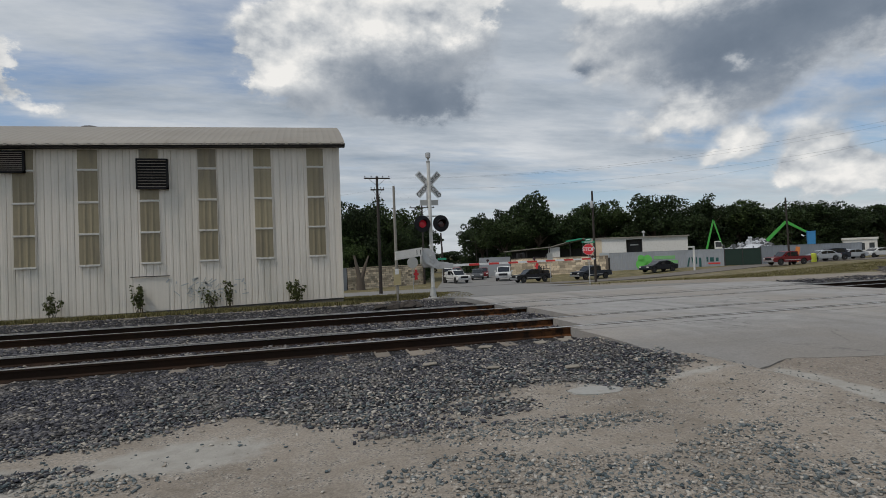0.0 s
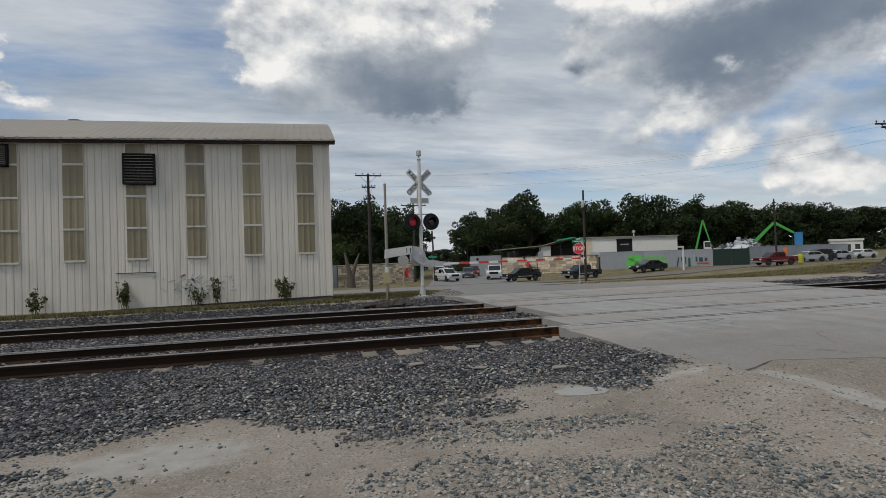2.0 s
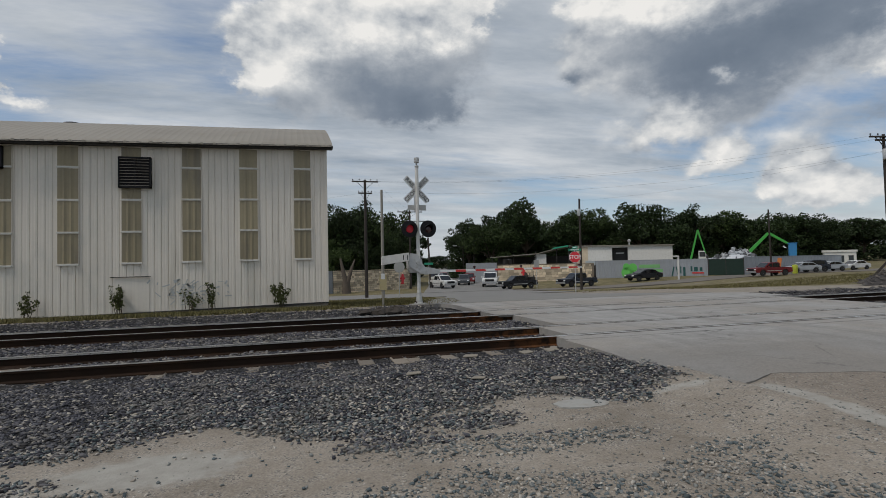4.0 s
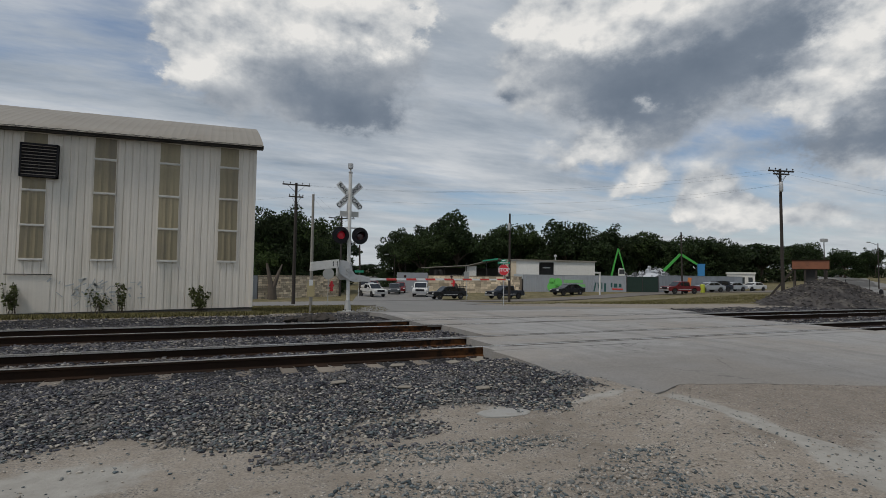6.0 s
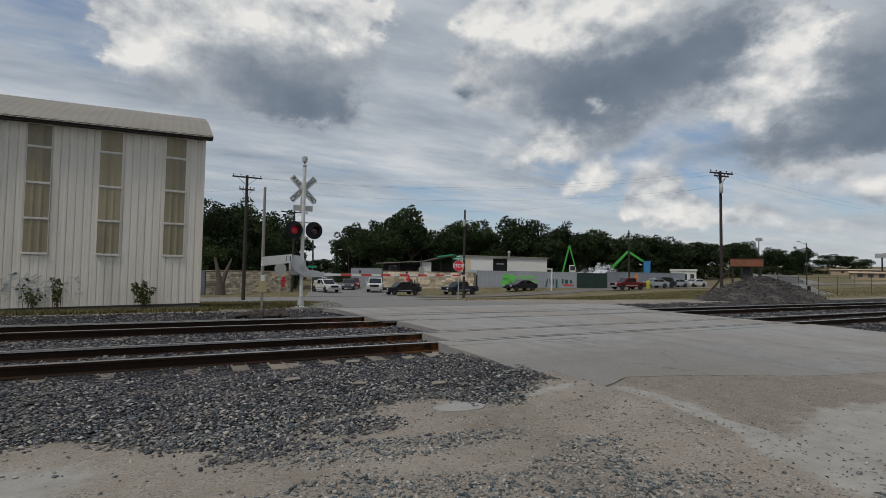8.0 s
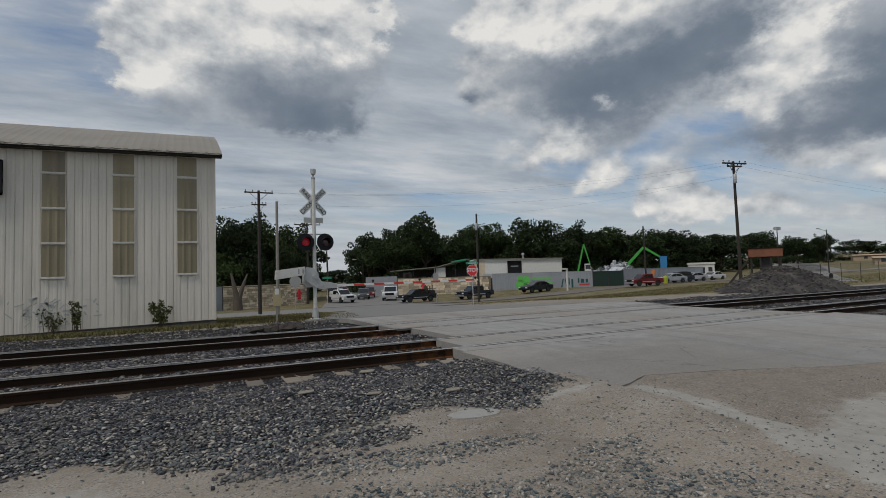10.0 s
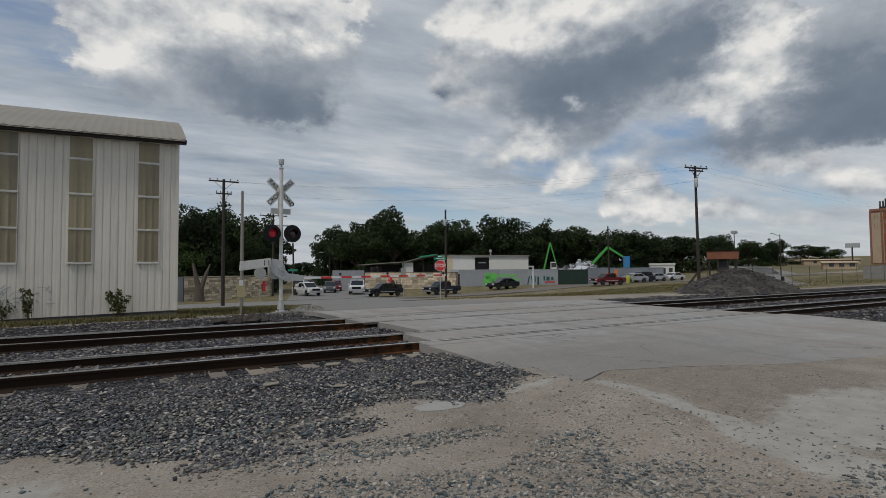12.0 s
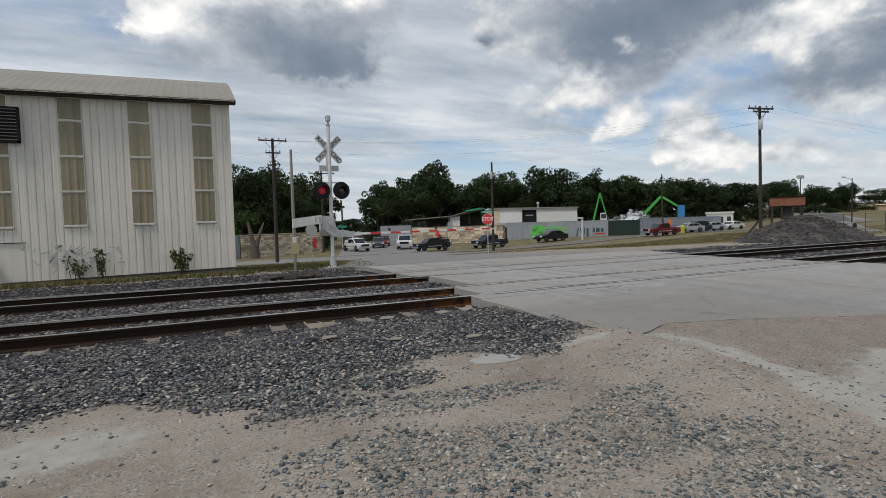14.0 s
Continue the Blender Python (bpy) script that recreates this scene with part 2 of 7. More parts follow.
def fresh_rust(m):
    """Orange rust where the rails run up to the road."""
    n = Nodes(m.node_tree, True)
    bsdf = [q for q in m.node_tree.nodes if q.type == "BSDF_PRINCIPLED"][0]
    old = bsdf.inputs["Base Color"].links[0].from_socket
    co = n.add("ShaderNodeTexCoord").outputs["Object"]
    x = n.add("ShaderNodeSeparateXYZ", {0: co}).outputs[0]
    where = n.math("MULTIPLY", n.span(x, 2.9, 4.8), n.span(x, 5.6, 5.3))
    spots = n.span(n.noise(co, 3.5, 5.0, 0.65).outputs[0], 0.40, 0.60)
    col = n.mix(n.math("MULTIPLY", n.math("MULTIPLY", where, spots), 0.42), old, (0.26, 0.105, 0.034, 1))
    m.node_tree.links.new(col, bsdf.inputs["Base Color"])


fresh_rust(RUST)
TIE = material("weathered_timber", (0.17, 0.145, 0.115), 0.9, 0.0, 0.3, 4.0, 40.0, 0.5, each=0.3)


def stone_material(name, tones, seed_tone=1.0):
    """Broken stone: each piece takes its own tone and hue, with a little dust and grain."""
    m = bpy.data.materials.new(name)
    m.use_nodes = True
    n = Nodes(m.node_tree)
    co = n.add("ShaderNodeTexCoord").outputs["Object"]
    r = n.add("ShaderNodeNewGeometry").outputs["Random Per Island"]
    col = n.ramp(r, tones)
    grain = n.noise(co, 70.0, 4.0, 0.65).outputs[0]
    dust = n.span(n.noise(co, 1.3, 4.0).outputs[0], 0.45, 0.7)
    col = n.mix(0.5, col, n.ramp(grain, ((0.3, grey(0.3)), (0.7, grey(0.75)))), "OVERLAY")
    col = n.mix(n.math("MULTIPLY", dust, 0.34), col, (0.225, 0.205, 0.175, 1))
    b = n.add("ShaderNodeBsdfPrincipled", {"Base Color": col, "Roughness": 0.85, "Specular IOR Level": 0.3})
    n.tree.links.new(b.outputs[0], n.add("ShaderNodeOutputMaterial").inputs[0])
    return m


STONE = stone_material("ballast_stone", ((0.0, (0.014, 0.014, 0.018)), (0.30, (0.042, 0.042, 0.051)), (0.58, (0.090, 0.090, 0.103)), (0.78, (0.135, 0.131, 0.134)), (0.92, (0.20, 0.185, 0.165)), (1.0, (0.42, 0.385, 0.32))))
PEBBLE = stone_material("mixed_road_stone", ((0.0, (0.046, 0.060, 0.065)), (0.32, (0.115, 0.140, 0.146)), (0.55, (0.20, 0.208, 0.198)), (0.74, (0.29, 0.252, 0.205)), (1.0, (0.45, 0.42, 0.37))))


def paving_material():
    """Old road concrete: grey slab, brown dust, dark tyre streaks along the road, fine pitting."""
    m = bpy.data.materials.new("crossing_concrete")
    m.use_nodes = True
    n = Nodes(m.node_tree)
    co = n.add("ShaderNodeTexCoord").outputs["Object"]
    big = n.noise(co, 0.30, 5.0, 0.6).outputs[0]
    mid = n.noise(co, 2.2, 6.0, 0.65).outputs[0]
    fine = n.noise(co, 28.0, 4.0, 0.7).outputs[0]
    along = n.add("ShaderNodeMapping", {0: co, "Rotation": (0, 0, 0.2), "Scale": (1.6, 0.10, 1.0)}).outputs[0]
    tyre = n.noise(along, 1.1, 5.0, 0.6).outputs[0]
    across = n.add("ShaderNodeMapping", {0: co, "Scale": (0.12, 2.2, 1.0)}).outputs[0]
    seam = n.noise(across, 1.0, 4.0, 0.6).outputs[0]
    col = n.ramp(mid, ((0.3, (0.252, 0.246, 0.234)), (0.55, (0.302, 0.295, 0.280)), (0.75, (0.345, 0.336, 0.317))))
    col = n.mix(n.math("MULTIPLY", n.span(big, 0.40, 0.64), 0.6), col, (0.255, 0.222, 0.182, 1))
    col = n.mix(n.math("MULTIPLY", n.span(tyre, 0.52, 0.70), 0.55), col, (0.165, 0.16, 0.152, 1))
    col = n.mix(n.math("MULTIPLY", n.span(seam, 0.56, 0.72), 0.45), col, (0.185, 0.172, 0.152, 1))
    # oily wheel-worn stain on the apron before the near rail
    at = n.add("ShaderNodeSeparateXYZ", {0: co})
    off = n.math("ADD", n.math("MULTIPLY", n.math("SUBTRACT", big, 0.5), 5.0), n.math("MULTIPLY", n.math("SUBTRACT", mid, 0.5), 1.5))
    worn = n.math("MULTIPLY", n.span(n.math("ADD", at.outputs[1], off), 8.2, 6.6), n.span(n.math("ADD", at.outputs[0], off), 13.0, 7.0))
    col = n.mix(n.math("MULTIPLY", worn, 0.6), col, (0.178, 0.166, 0.150, 1))
    # hairline cracks
    cr = n.add("ShaderNodeTexVoronoi", {"Vector": n.add("ShaderNodeVectorMath", {0: co, 1: n.noise(co, 1.5, 4.0).outputs[1]}, operation="ADD").outputs[0], "Scale": 0.42}, feature="DISTANCE_TO_EDGE")
    crack = n.math("MULTIPLY", n.span(cr.outputs["Distance"], 0.012, 0.002), n.span(n.noise(co, 0.5, 3.0).outputs[0], 0.45, 0.6))
    col = n.mix(n.math("MULTIPLY", crack, 0.6), col, (0.10, 0.095, 0.088, 1))
    col = n.mix(0.4, col, n.ramp(fine, ((0.3, grey(0.32)), (0.7, grey(0.70)))), "OVERLAY")
    bn = n.add("ShaderNodeBump", {"Strength": 0.35, "Distance": 0.01, "Height": n.math("ADD", mid, fine)})
    b = n.add("ShaderNodeBsdfPrincipled", {"Base Color": col, "Roughness": 0.85, "Normal": bn.outputs[0], "Specular IOR Level": 0.35})
    n.tree.links.new(b.outputs[0], n.add("ShaderNodeOutputMaterial").inputs[0])
    return m


CONCRETE = paving_material()
DUSTROAD = material("dusty_gravel_road", (0.145, 0.128, 0.108), 0.95, 0.0, 0.22, 0.25, 12.0, 0.3, (0.115, 0.105, 0.088), 0.5)
ASPHALT = material("worn_asphalt", (0.185, 0.18, 0.168), 0.9, 0.0, 0.15, 0.3, 18.0, 0.3, (0.24, 0.225, 0.20), 0.5)
GALV = material("galvanised_steel", (0.47, 0.475, 0.47), 0.55, 0.35, 0.16, 3.0, 22.0, 0.06, (0.25, 0.23, 0.20), 0.6)
WHITEPAINT = material("white_paint", (0.62, 0.61, 0.57), 0.55, 0.0, 0.1, 2.5, 25.0, 0.05, (0.40, 0.37, 0.32), 0.5)
SIGNWHITE = material("reflective_white", (0.70, 0.71, 0.70), 0.45, 0.0, 0.08, 5.0, 30.0, 0.04, (0.45, 0.44, 0.41), 0.35)
SIGNBACK = material("sign_back_aluminium", (0.42, 0.42, 0.40), 0.55, 0.4, 0.12, 4.0, 25.0, 0.04)
BLACK = material("black_paint", (0.011, 0.011, 0.013), 0.7, 0.0, 0.25, 4.0, 25.0, 0.08, spec=0.25)
RED = material("red_reflective", (0.55, 0.035, 0.03), 0.45, 0.0, 0.12, 5.0, 30.0, 0.03)
STOPRED = material("stop_red", (0.62, 0.03, 0.04), 0.45, 0.0, 0.06, 5.0, 30.0, 0.03)
SIGNGREEN = material("sign_green", (0.02, 0.28, 0.16), 0.5, 0.0, 0.08, 5.0, 30.0, 0.03)
POLEWOOD = material("creosoted_pole_wood", (0.036, 0.029, 0.024), 0.9, 0.0, 0.3, 2.5, 30.0, 0.4, (0.075, 0.064, 0.053), 0.4, streak=0.1)
GREYWOOD = material("greyed_pole_wood", (0.25, 0.235, 0.205), 0.9, 0.0, 0.2, 2.5, 30.0, 0.4, streak=0.1)
LIME = material("limestone_blocks", (0.53, 0.445, 0.325), 0.9, 0.0, 0.2, 1.6, 18.0, 0.5, (0.38, 0.30, 0.215), 0.55, each=0.5, island=0.1)
MORTAR = material("mortar", (0.19, 0.155, 0.12), 0.95, 0.0, 0.15, 2.0, 25.0, 0.3)
GREYFENCE = material("grey_fence_sheet", (0.285, 0.305, 0.325), 0.55, 0.1, 0.08, 0.6, 9.0, 0.06, (0.22, 0.225, 0.23), 0.4, each=0.06)
GRAFFITI = material("bright_green_paint", (0.115, 0.46, 0.085), 0.6, 0.0, 0.10, 2.0, 20.0, 0.03)
DARKGREEN = material("dark_green_screen", (0.012, 0.03, 0.022), 0.9, 0.0, 0.2, 2.0, 20.0, 0.1)
MACHINE = material("green_machine_paint", (0.055, 0.34, 0.05), 0.45, 0.0, 0.10, 2.0, 20.0, 0.03)
BLUE = material("blue_paint", (0.035, 0.20, 0.42), 0.5, 0.0, 0.10, 2.0, 20.0, 0.03)
ORANGE = material("orange_paint", (0.58, 0.19, 0.05), 0.55, 0.0, 0.1, 3.0, 20.0, 0.03)
BRICK = material("red_brick_wall", (0.245, 0.118, 0.070), 0.9, 0.0, 0.28, 0.25, 6.0, 0.3, (0.30, 0.22, 0.155), 0.75, each=0.1)
REDWALL = material("red_painted_masonry", (0.27, 0.075, 0.04), 0.85, 0.0, 0.14, 0.3, 5.0, 0.2, (0.20, 0.075, 0.05), 0.6)
BUFF = material("buff_concrete_band", (0.42, 0.32, 0.22), 0.9, 0.0, 0.16, 0.4, 8.0, 0.2)
BLUESHEET = material("pale_blue_cladding", (0.40, 0.435, 0.44), 0.55, 0.0, 0.06, 0.3, 6.0, 0.05, (0.36, 0.39, 0.40), 0.4)
WINDARK = glass("dark_window_glass", (0.035, 0.042, 0.045), 0.2)
CARGLASS = glass("car_glass", (0.012, 0.014, 0.016), 0.06)
TYRE = material("tyre_rubber", (0.018, 0.018, 0.018), 0.85, 0.0, 0.2, 8.0, 40.0, 0.2)
RIM = material("wheel_alloy", (0.55, 0.55, 0.56), 0.3, 0.8, 0.1, 8.0, 30.0, 0.03)
HEADLAMP = glass("headlamp_glass", (0.70, 0.70, 0.68), 0.1)
TAILLAMP = glass("tail_lamp_red", (0.30, 0.012, 0.012), 0.15)
BARK = material("tree_bark", (0.075, 0.058, 0.042), 0.95, 0.0, 0.3, 3.0, 25.0, 0.6)
DEADWOOD = material("dead_grey_wood", (0.095, 0.077, 0.06), 0.95, 0.0, 0.3, 2.0, 20.0, 0.5)
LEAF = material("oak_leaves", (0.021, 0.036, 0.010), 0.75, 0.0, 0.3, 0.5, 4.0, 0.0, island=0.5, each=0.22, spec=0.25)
# lighter copy of the oak leaves, with sunlight put into the colour
LEAFLIGHT = material("leaves_tinted_sunlit", (0.034, 0.054, 0.014), 0.75, 0.0, 0.3, 0.5, 4.0, 0.0, island=0.5, each=0.2, spec=0.25)
WEED = material("weed_leaves", (0.085, 0.095, 0.035), 0.8, 0.0, 0.3, 2.0, 15.0, 0.0, island=0.5, spec=0.2)
GRASS = material("dry_grass", (0.135, 0.120, 0.052), 0.9, 0.0, 0.3, 0.6, 8.0, 0.0, island=0.5, spec=0.15)
WIRE = material("cable", (0.03, 0.03, 0.032), 0.7, 0.0, 0.1, 5.0, 20.0, 0.0)
SCRAP = material("scrap_metal", (0.31, 0.32, 0.33), 0.5, 0.2, 0.2, 1.0, 10.0, 0.1, island=1.0)
DEBRIS = material("dark_debris", (0.045, 0.037, 0.03), 0.9, 0.0, 0.3, 3.0, 25.0, 0.4)
REDGLOW = lamp_glow("red_signal_lens_lit", (0.40, 0.012, 0.025), 0.12)
REDLENS = glass("red_signal_lens_dark", (0.04, 0.005, 0.008), 0.25)


def ground_material():
    """Dirt, ballast grit darkened as the shade between stones, dry grass and pale packed caliche, blended by painted
    region masks and noise.
    """
    m = bpy.data.materials.new("ground_cover")
    m.use_nodes = True
    n = Nodes(m.node_tree)
    co = n.add("ShaderNodeTexCoord").outputs["Object"]
    big = n.noise(co, 0.8, 6.0, 0.6).outputs[0]
    mid = n.noise(co, 5.0, 6.0, 0.65).outputs[0]
    fine = n.noise(co, 45.0, 4.0, 0.7).outputs[0]
    cells = n.add("ShaderNodeTexVoronoi", {"Vector": co, "Scale": 30.0, "Randomness": 1.0})
    cellc = n.add("ShaderNodeSeparateColor", {0: cells.outputs["Color"]}).outputs[0]
    dirt = n.ramp(n.math("ADD", n.math("MULTIPLY", big, 0.6), n.math("MULTIPLY", mid, 0.4)),
                  ((0.32, (0.172, 0.147, 0.117)), (0.5, (0.255, 0.223, 0.183)), (0.68, (0.335, 0.300, 0.252))))
    dirt = n.mix(0.55, dirt, n.ramp(fine, ((0.3, grey(0.28)), (0.7, grey(0.78)))), "OVERLAY")
    chips = n.add("ShaderNodeTexVoronoi", {"Vector": co, "Scale": 75.0, "Randomness": 1.0})
    chipc = n.add("ShaderNodeSeparateColor", {0: chips.outputs["Color"]})
    chip_col = n.ramp(chipc.outputs[0], ((0.0, (0.06, 0.06, 0.06)), (0.45, (0.15, 0.145, 0.135)), (1.0, (0.40, 0.37, 0.32))))
    sparse = n.math("MULTIPLY", n.math("GREATER_THAN", chipc.outputs[1], 0.62), n.span(mid, 0.40, 0.62))
    dirt = n.mix(n.math("MULTIPLY", sparse, 0.75), dirt, chip_col)
    # ballast grit, near black to paint the shaded crevices between the stones
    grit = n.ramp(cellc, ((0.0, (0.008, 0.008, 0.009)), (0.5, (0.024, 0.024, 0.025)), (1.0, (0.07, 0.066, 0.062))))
    pale = n.ramp(mid, ((0.3, (0.275, 0.26, 0.228)), (0.7, (0.365, 0.35, 0.312))))
    grass = n.ramp(n.math("ADD", n.math("MULTIPLY", big, 0.5), n.math("MULTIPLY", fine, 0.5)),
                   ((0.35, (0.068, 0.064, 0.028)), (0.5, (0.145, 0.124, 0.062)), (0.65, (0.25, 0.208, 0.125))))

    def mask(name):
        a = n.add("ShaderNodeAttribute", attribute_name=name).outputs["Fac"]
        a = n.math("ADD", a, n.math("MULTIPLY", n.math("SUBTRACT", mid, 0.5), 0.9))
        return n.span(a, 0.25, 0.75)

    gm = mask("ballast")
    brown = n.mix(n.math("MULTIPLY", n.math("GREATER_THAN", chipc.outputs[1], 0.5), 0.5), n.ramp(mid, ((0.3, (0.192, 0.160, 0.127)), (0.7, (0.262, 0.224, 0.182)))), chip_col)
    col = n.mix(mask("brown"), dirt, brown)
    col = n.mix(mask("pale"), col, pale)
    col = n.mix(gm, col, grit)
    col = n.mix(mask("grass"), col, grass)
    hgt = n.math("ADD", n.math("MULTIPLY", n.math("SUBTRACT", 0.6, cells.outputs["Distance"]), n.math("ADD", n.math("MULTIPLY", gm, 1.2), 0.15)), n.math("MULTIPLY", fine, 0.3))
    bn = n.add("ShaderNodeBump", {"Strength": 0.6, "Distance": 0.03, "Height": hgt})
    b = n.add("ShaderNodeBsdfPrincipled", {"Base Color": col, "Roughness": 0.95, "Normal": bn.outputs[0], "Specular IOR Level": 0.2})
    n.tree.links.new(b.outputs[0], n.add("ShaderNodeOutputMaterial").inputs[0])
    return m


GROUND = ground_material()

# ---- mesh helpers ----


class Shape:
    """Vertices and faces gathered piece by piece."""

    def __init__(self):
        self.v, self.f = [], []

    def add(self, verts, faces, m=None):
        k = len(self.v)
        self.v += [tuple(m @ Vector(p)) if m else tuple(p) for p in verts]
        self.f += [tuple(i + k for i in f) for f in faces]
        return self

    def box(self, x0, x1, y0, y1, z0, z1, m=None):
        v = [(x, y, z) for z in (z0, z1) for y in (y0, y1) for x in (x0, x1)]
        return self.add(v, [(0, 2, 3, 1), (4, 5, 7, 6), (0, 1, 5, 4), (1, 3, 7, 5), (3, 2, 6, 7), (2, 0, 4, 6)], m)

    def tube(self, p, q, r0, r1=None, n=10, caps=True):
        r1 = r0 if r1 is None else r1
        p, q = Vector(p), Vector(q)
        turn = (q - p).to_track_quat("Z", "Y").to_matrix()
        v = []
        for c, r in ((p, r0), (q, r1)):
            v += [c + turn @ Vector((r * math.cos(2 * math.pi * i / n), r * math.sin(2 * math.pi * i / n), 0)) for i in range(n)]
        f = [(i, (i + 1) % n, n + (i + 1) % n, n + i) for i in range(n)]
        if caps:
            f += [tuple(range(n - 1, -1, -1)), tuple(range(n, 2 * n))]
        return self.add(v, f)

    def prism(self, outline, depth0, depth1, axis="y", m=None):
        """An outline of (a, b) pairs pushed along an axis: y gives (a, d, b), x gives (d, a, b), z gives (a, b, d)."""
        put = {"y": lambda a, b, d: (a, d, b), "x": lambda a, b, d: (d, a, b), "z": lambda a, b, d: (a, b, d)}[axis]
        n = len(outline)
        v = [put(a, b, d) for d in (depth0, depth1) for a, b in outline]
        f = [(i, (i + 1) % n, n + (i + 1) % n, n + i) for i in range(n)] + [tuple(range(n - 1, -1, -1)), tuple(range(n, 2 * n))]
        return self.add(v, f, m)

    def lathe(self, profile, n=16, m=None):
        """Rings (radius, z) joined round the z axis."""
        v, f = [], []
        for r, z in profile:
            v += [(r * math.cos(2 * math.pi * i / n), r * math.sin(2 * math.pi * i / n), z) for i in range(n)]
        for k in range(len(profile) - 1):
            f += [(k * n + i, k * n + (i + 1) % n, (k + 1) * n + (i + 1) % n, (k + 1) * n + i) for i in range(n)]
        f += [tuple(range(n - 1, -1, -1)), tuple(range((len(profile) - 1) * n, len(profile) * n))]
        return self.add(v, f, m)


def mesh_of(name, shape, mat, bevel=0.0, smooth=False, segments=2):
    me = bpy.data.meshes.new(name)
    me.from_pydata(shape.v, [], shape.f)
    bm = bmesh.new()
    bm.from_mesh(me)
    bmesh.ops.recalc_face_normals(bm, faces=bm.faces)
    if bevel:
        bmesh.ops.bevel(bm, geom=[e for e in bm.edges if e.calc_face_angle(0) > 0.5], offset=bevel, segments=segments, affect="EDGES", clamp_overlap=True)
    if smooth:
        for e in bm.edges:
            e.smooth = e.calc_face_angle(0) < 0.7
        for fc in bm.faces:
            fc.smooth = True
    bm.to_mesh(me)
    bm.free()
    me.materials.append(mat)
    return me


def part(name, shape, mat, parent, label="", bevel=0.0, smooth=False, at=None, segments=2):
    ob = new(name, shape if isinstance(shape, bpy.types.Mesh) else mesh_of(name, shape, mat, bevel, smooth, segments))
    ob.parent = parent
    if at is not None:
        ob.matrix_basis = at
    return tagged(ob, label)


def thing(name, label, category, m=None, group="", kind=""):
    ob = new(name)
    ob.empty_display_size = 0.3
    if m is not None:
        ob.matrix_basis = m
    return tagged(ob, label, category, group, kind)


def solid(name, shape, mat, label="", category="", group="", kind="", bevel=0.0, smooth=False, m=None):
    ob = new(name, mesh_of(name, shape, mat, bevel, smooth))
    if m is not None:
        ob.matrix_basis = m
    return tagged(ob, label, category, group, kind)


def lettering(name, words, size, mat, parent, m, spacing=1.0):
    cu = bpy.data.curves.new(name, "FONT")
    cu.body, cu.size, cu.align_x, cu.align_y, cu.extrude, cu.space_character = words, size, "CENTER", "CENTER", 0.002, spacing
    cu.offset = size * 0.018
    tmp = bpy.data.objects.new(name, cu)
    scene.collection.objects.link(tmp)
    bpy.context.view_layer.update()
    me = bpy.data.meshes.new_from_object(tmp.evaluated_get(bpy.context.evaluated_depsgraph_get()))
    bpy.data.objects.remove(tmp)
    me.materials.clear()
    me.materials.append(mat)
    ob = new(name, me)
    ob.parent, ob.matrix_basis = parent, m
    return ob


# ---- ground, road and track ----
RAILS = (8.84, 10.275, 12.905, 14.34)


def lie(x, y):
    """Height of the open land: level at the track, falling to the cross street, rising far off."""
    s = min(1.0, max(0.0, (y - 17) / 43))
    s = min(1.0, s * (1.25 - 0.25 * s * s))
    u = min(1.0, max(0.0, (x - 35) / 30))
    u = u * u * (3 - 2 * u)
    return -2.0 * s * (1 - 0.55 * u) + 0.018 * max(0.0, x - 80)


def near_edge(x):
    """The ragged near edge of the crossing's concrete."""
    return float(np.interp(x, (4.4, 4.6, 4.95, 5.7, 6.8, 8.7, 11.0, 14.2, 16.5), (6.9, 5.9, 4.95, 5.25, 4.95, 4.15, 3.7, 3.1, 3.0)))


def step(a, b, x):
    t = min(1.0, max(0.0, (x - a) / (b - a)))
    return t * t * (3 - 2 * t)


BLOBS = ((0.75, 4.55, 0.5, 0.4), (1.15, 4.3, 0.45, 0.32), (1.7, 4.95, 0.5, 0.3), (1.65, 4.22, 0.6, 0.26), (2.2, 4.2, 0.5, 0.24), (2.74, 4.15, 0.34, 0.17),
         (1.05, 3.55, 0.45, 0.25), (0.6, 3.45, 0.35, 0.32), (1.4, 3.25, 0.75, 0.3), (2.05, 3.12, 0.5, 0.28), (3.42, 3.56, 0.4, 0.15), (3.42, 3.18, 0.4, 0.2),
         (2.85, 3.2, 0.4, 0.24), (2.9, 2.72, 0.7, 0.28), (3.35, 2.5, 0.5, 0.28), (2.2, 2.75, 0.6, 0.3), (2.9, 2.0, 1.0, 0.3), (0.9, 2.6, 1.2, 0.45),
         (-1.6, 4.1, 0.5, 0.2), (-2.2, 4.45, 0.5, 0.25), (3.6, 1.4, 1.2, 0.4), (-0.2, 2.2, 1.0, 0.35))
PALES = ((-1.1, 4.6, 0.75, 0.42), (-2.6, 4.4, 0.8, 0.4), (3.15, 5.35, 0.34, 0.16), (4.3, 5.1, 0.5, 0.14), (6.6, 2.3, 1.7, 0.9), (5.2, 2.3, 0.7, 0.5), (9.0, 1.8, 2.5, 1.2))


def oval(x, y, rows):
    best = 0.0
    for u, v, a, b in rows:
        best = max(best, 1.0 - 0.5 * (((x - u) / a) ** 2 + ((y - v) / b) ** 2))
    return best


def pale_strip(y):
    """Middle line of the pale dusty run-off strip beside the concrete."""
    return float(np.interp(y, (1.0, 2.0, 2.6, 3.0, 3.5, 4.0, 4.4, 5.0), (4.36, 4.45, 4.6, 4.82, 4.95, 5.12, 5.2, 5.08)))


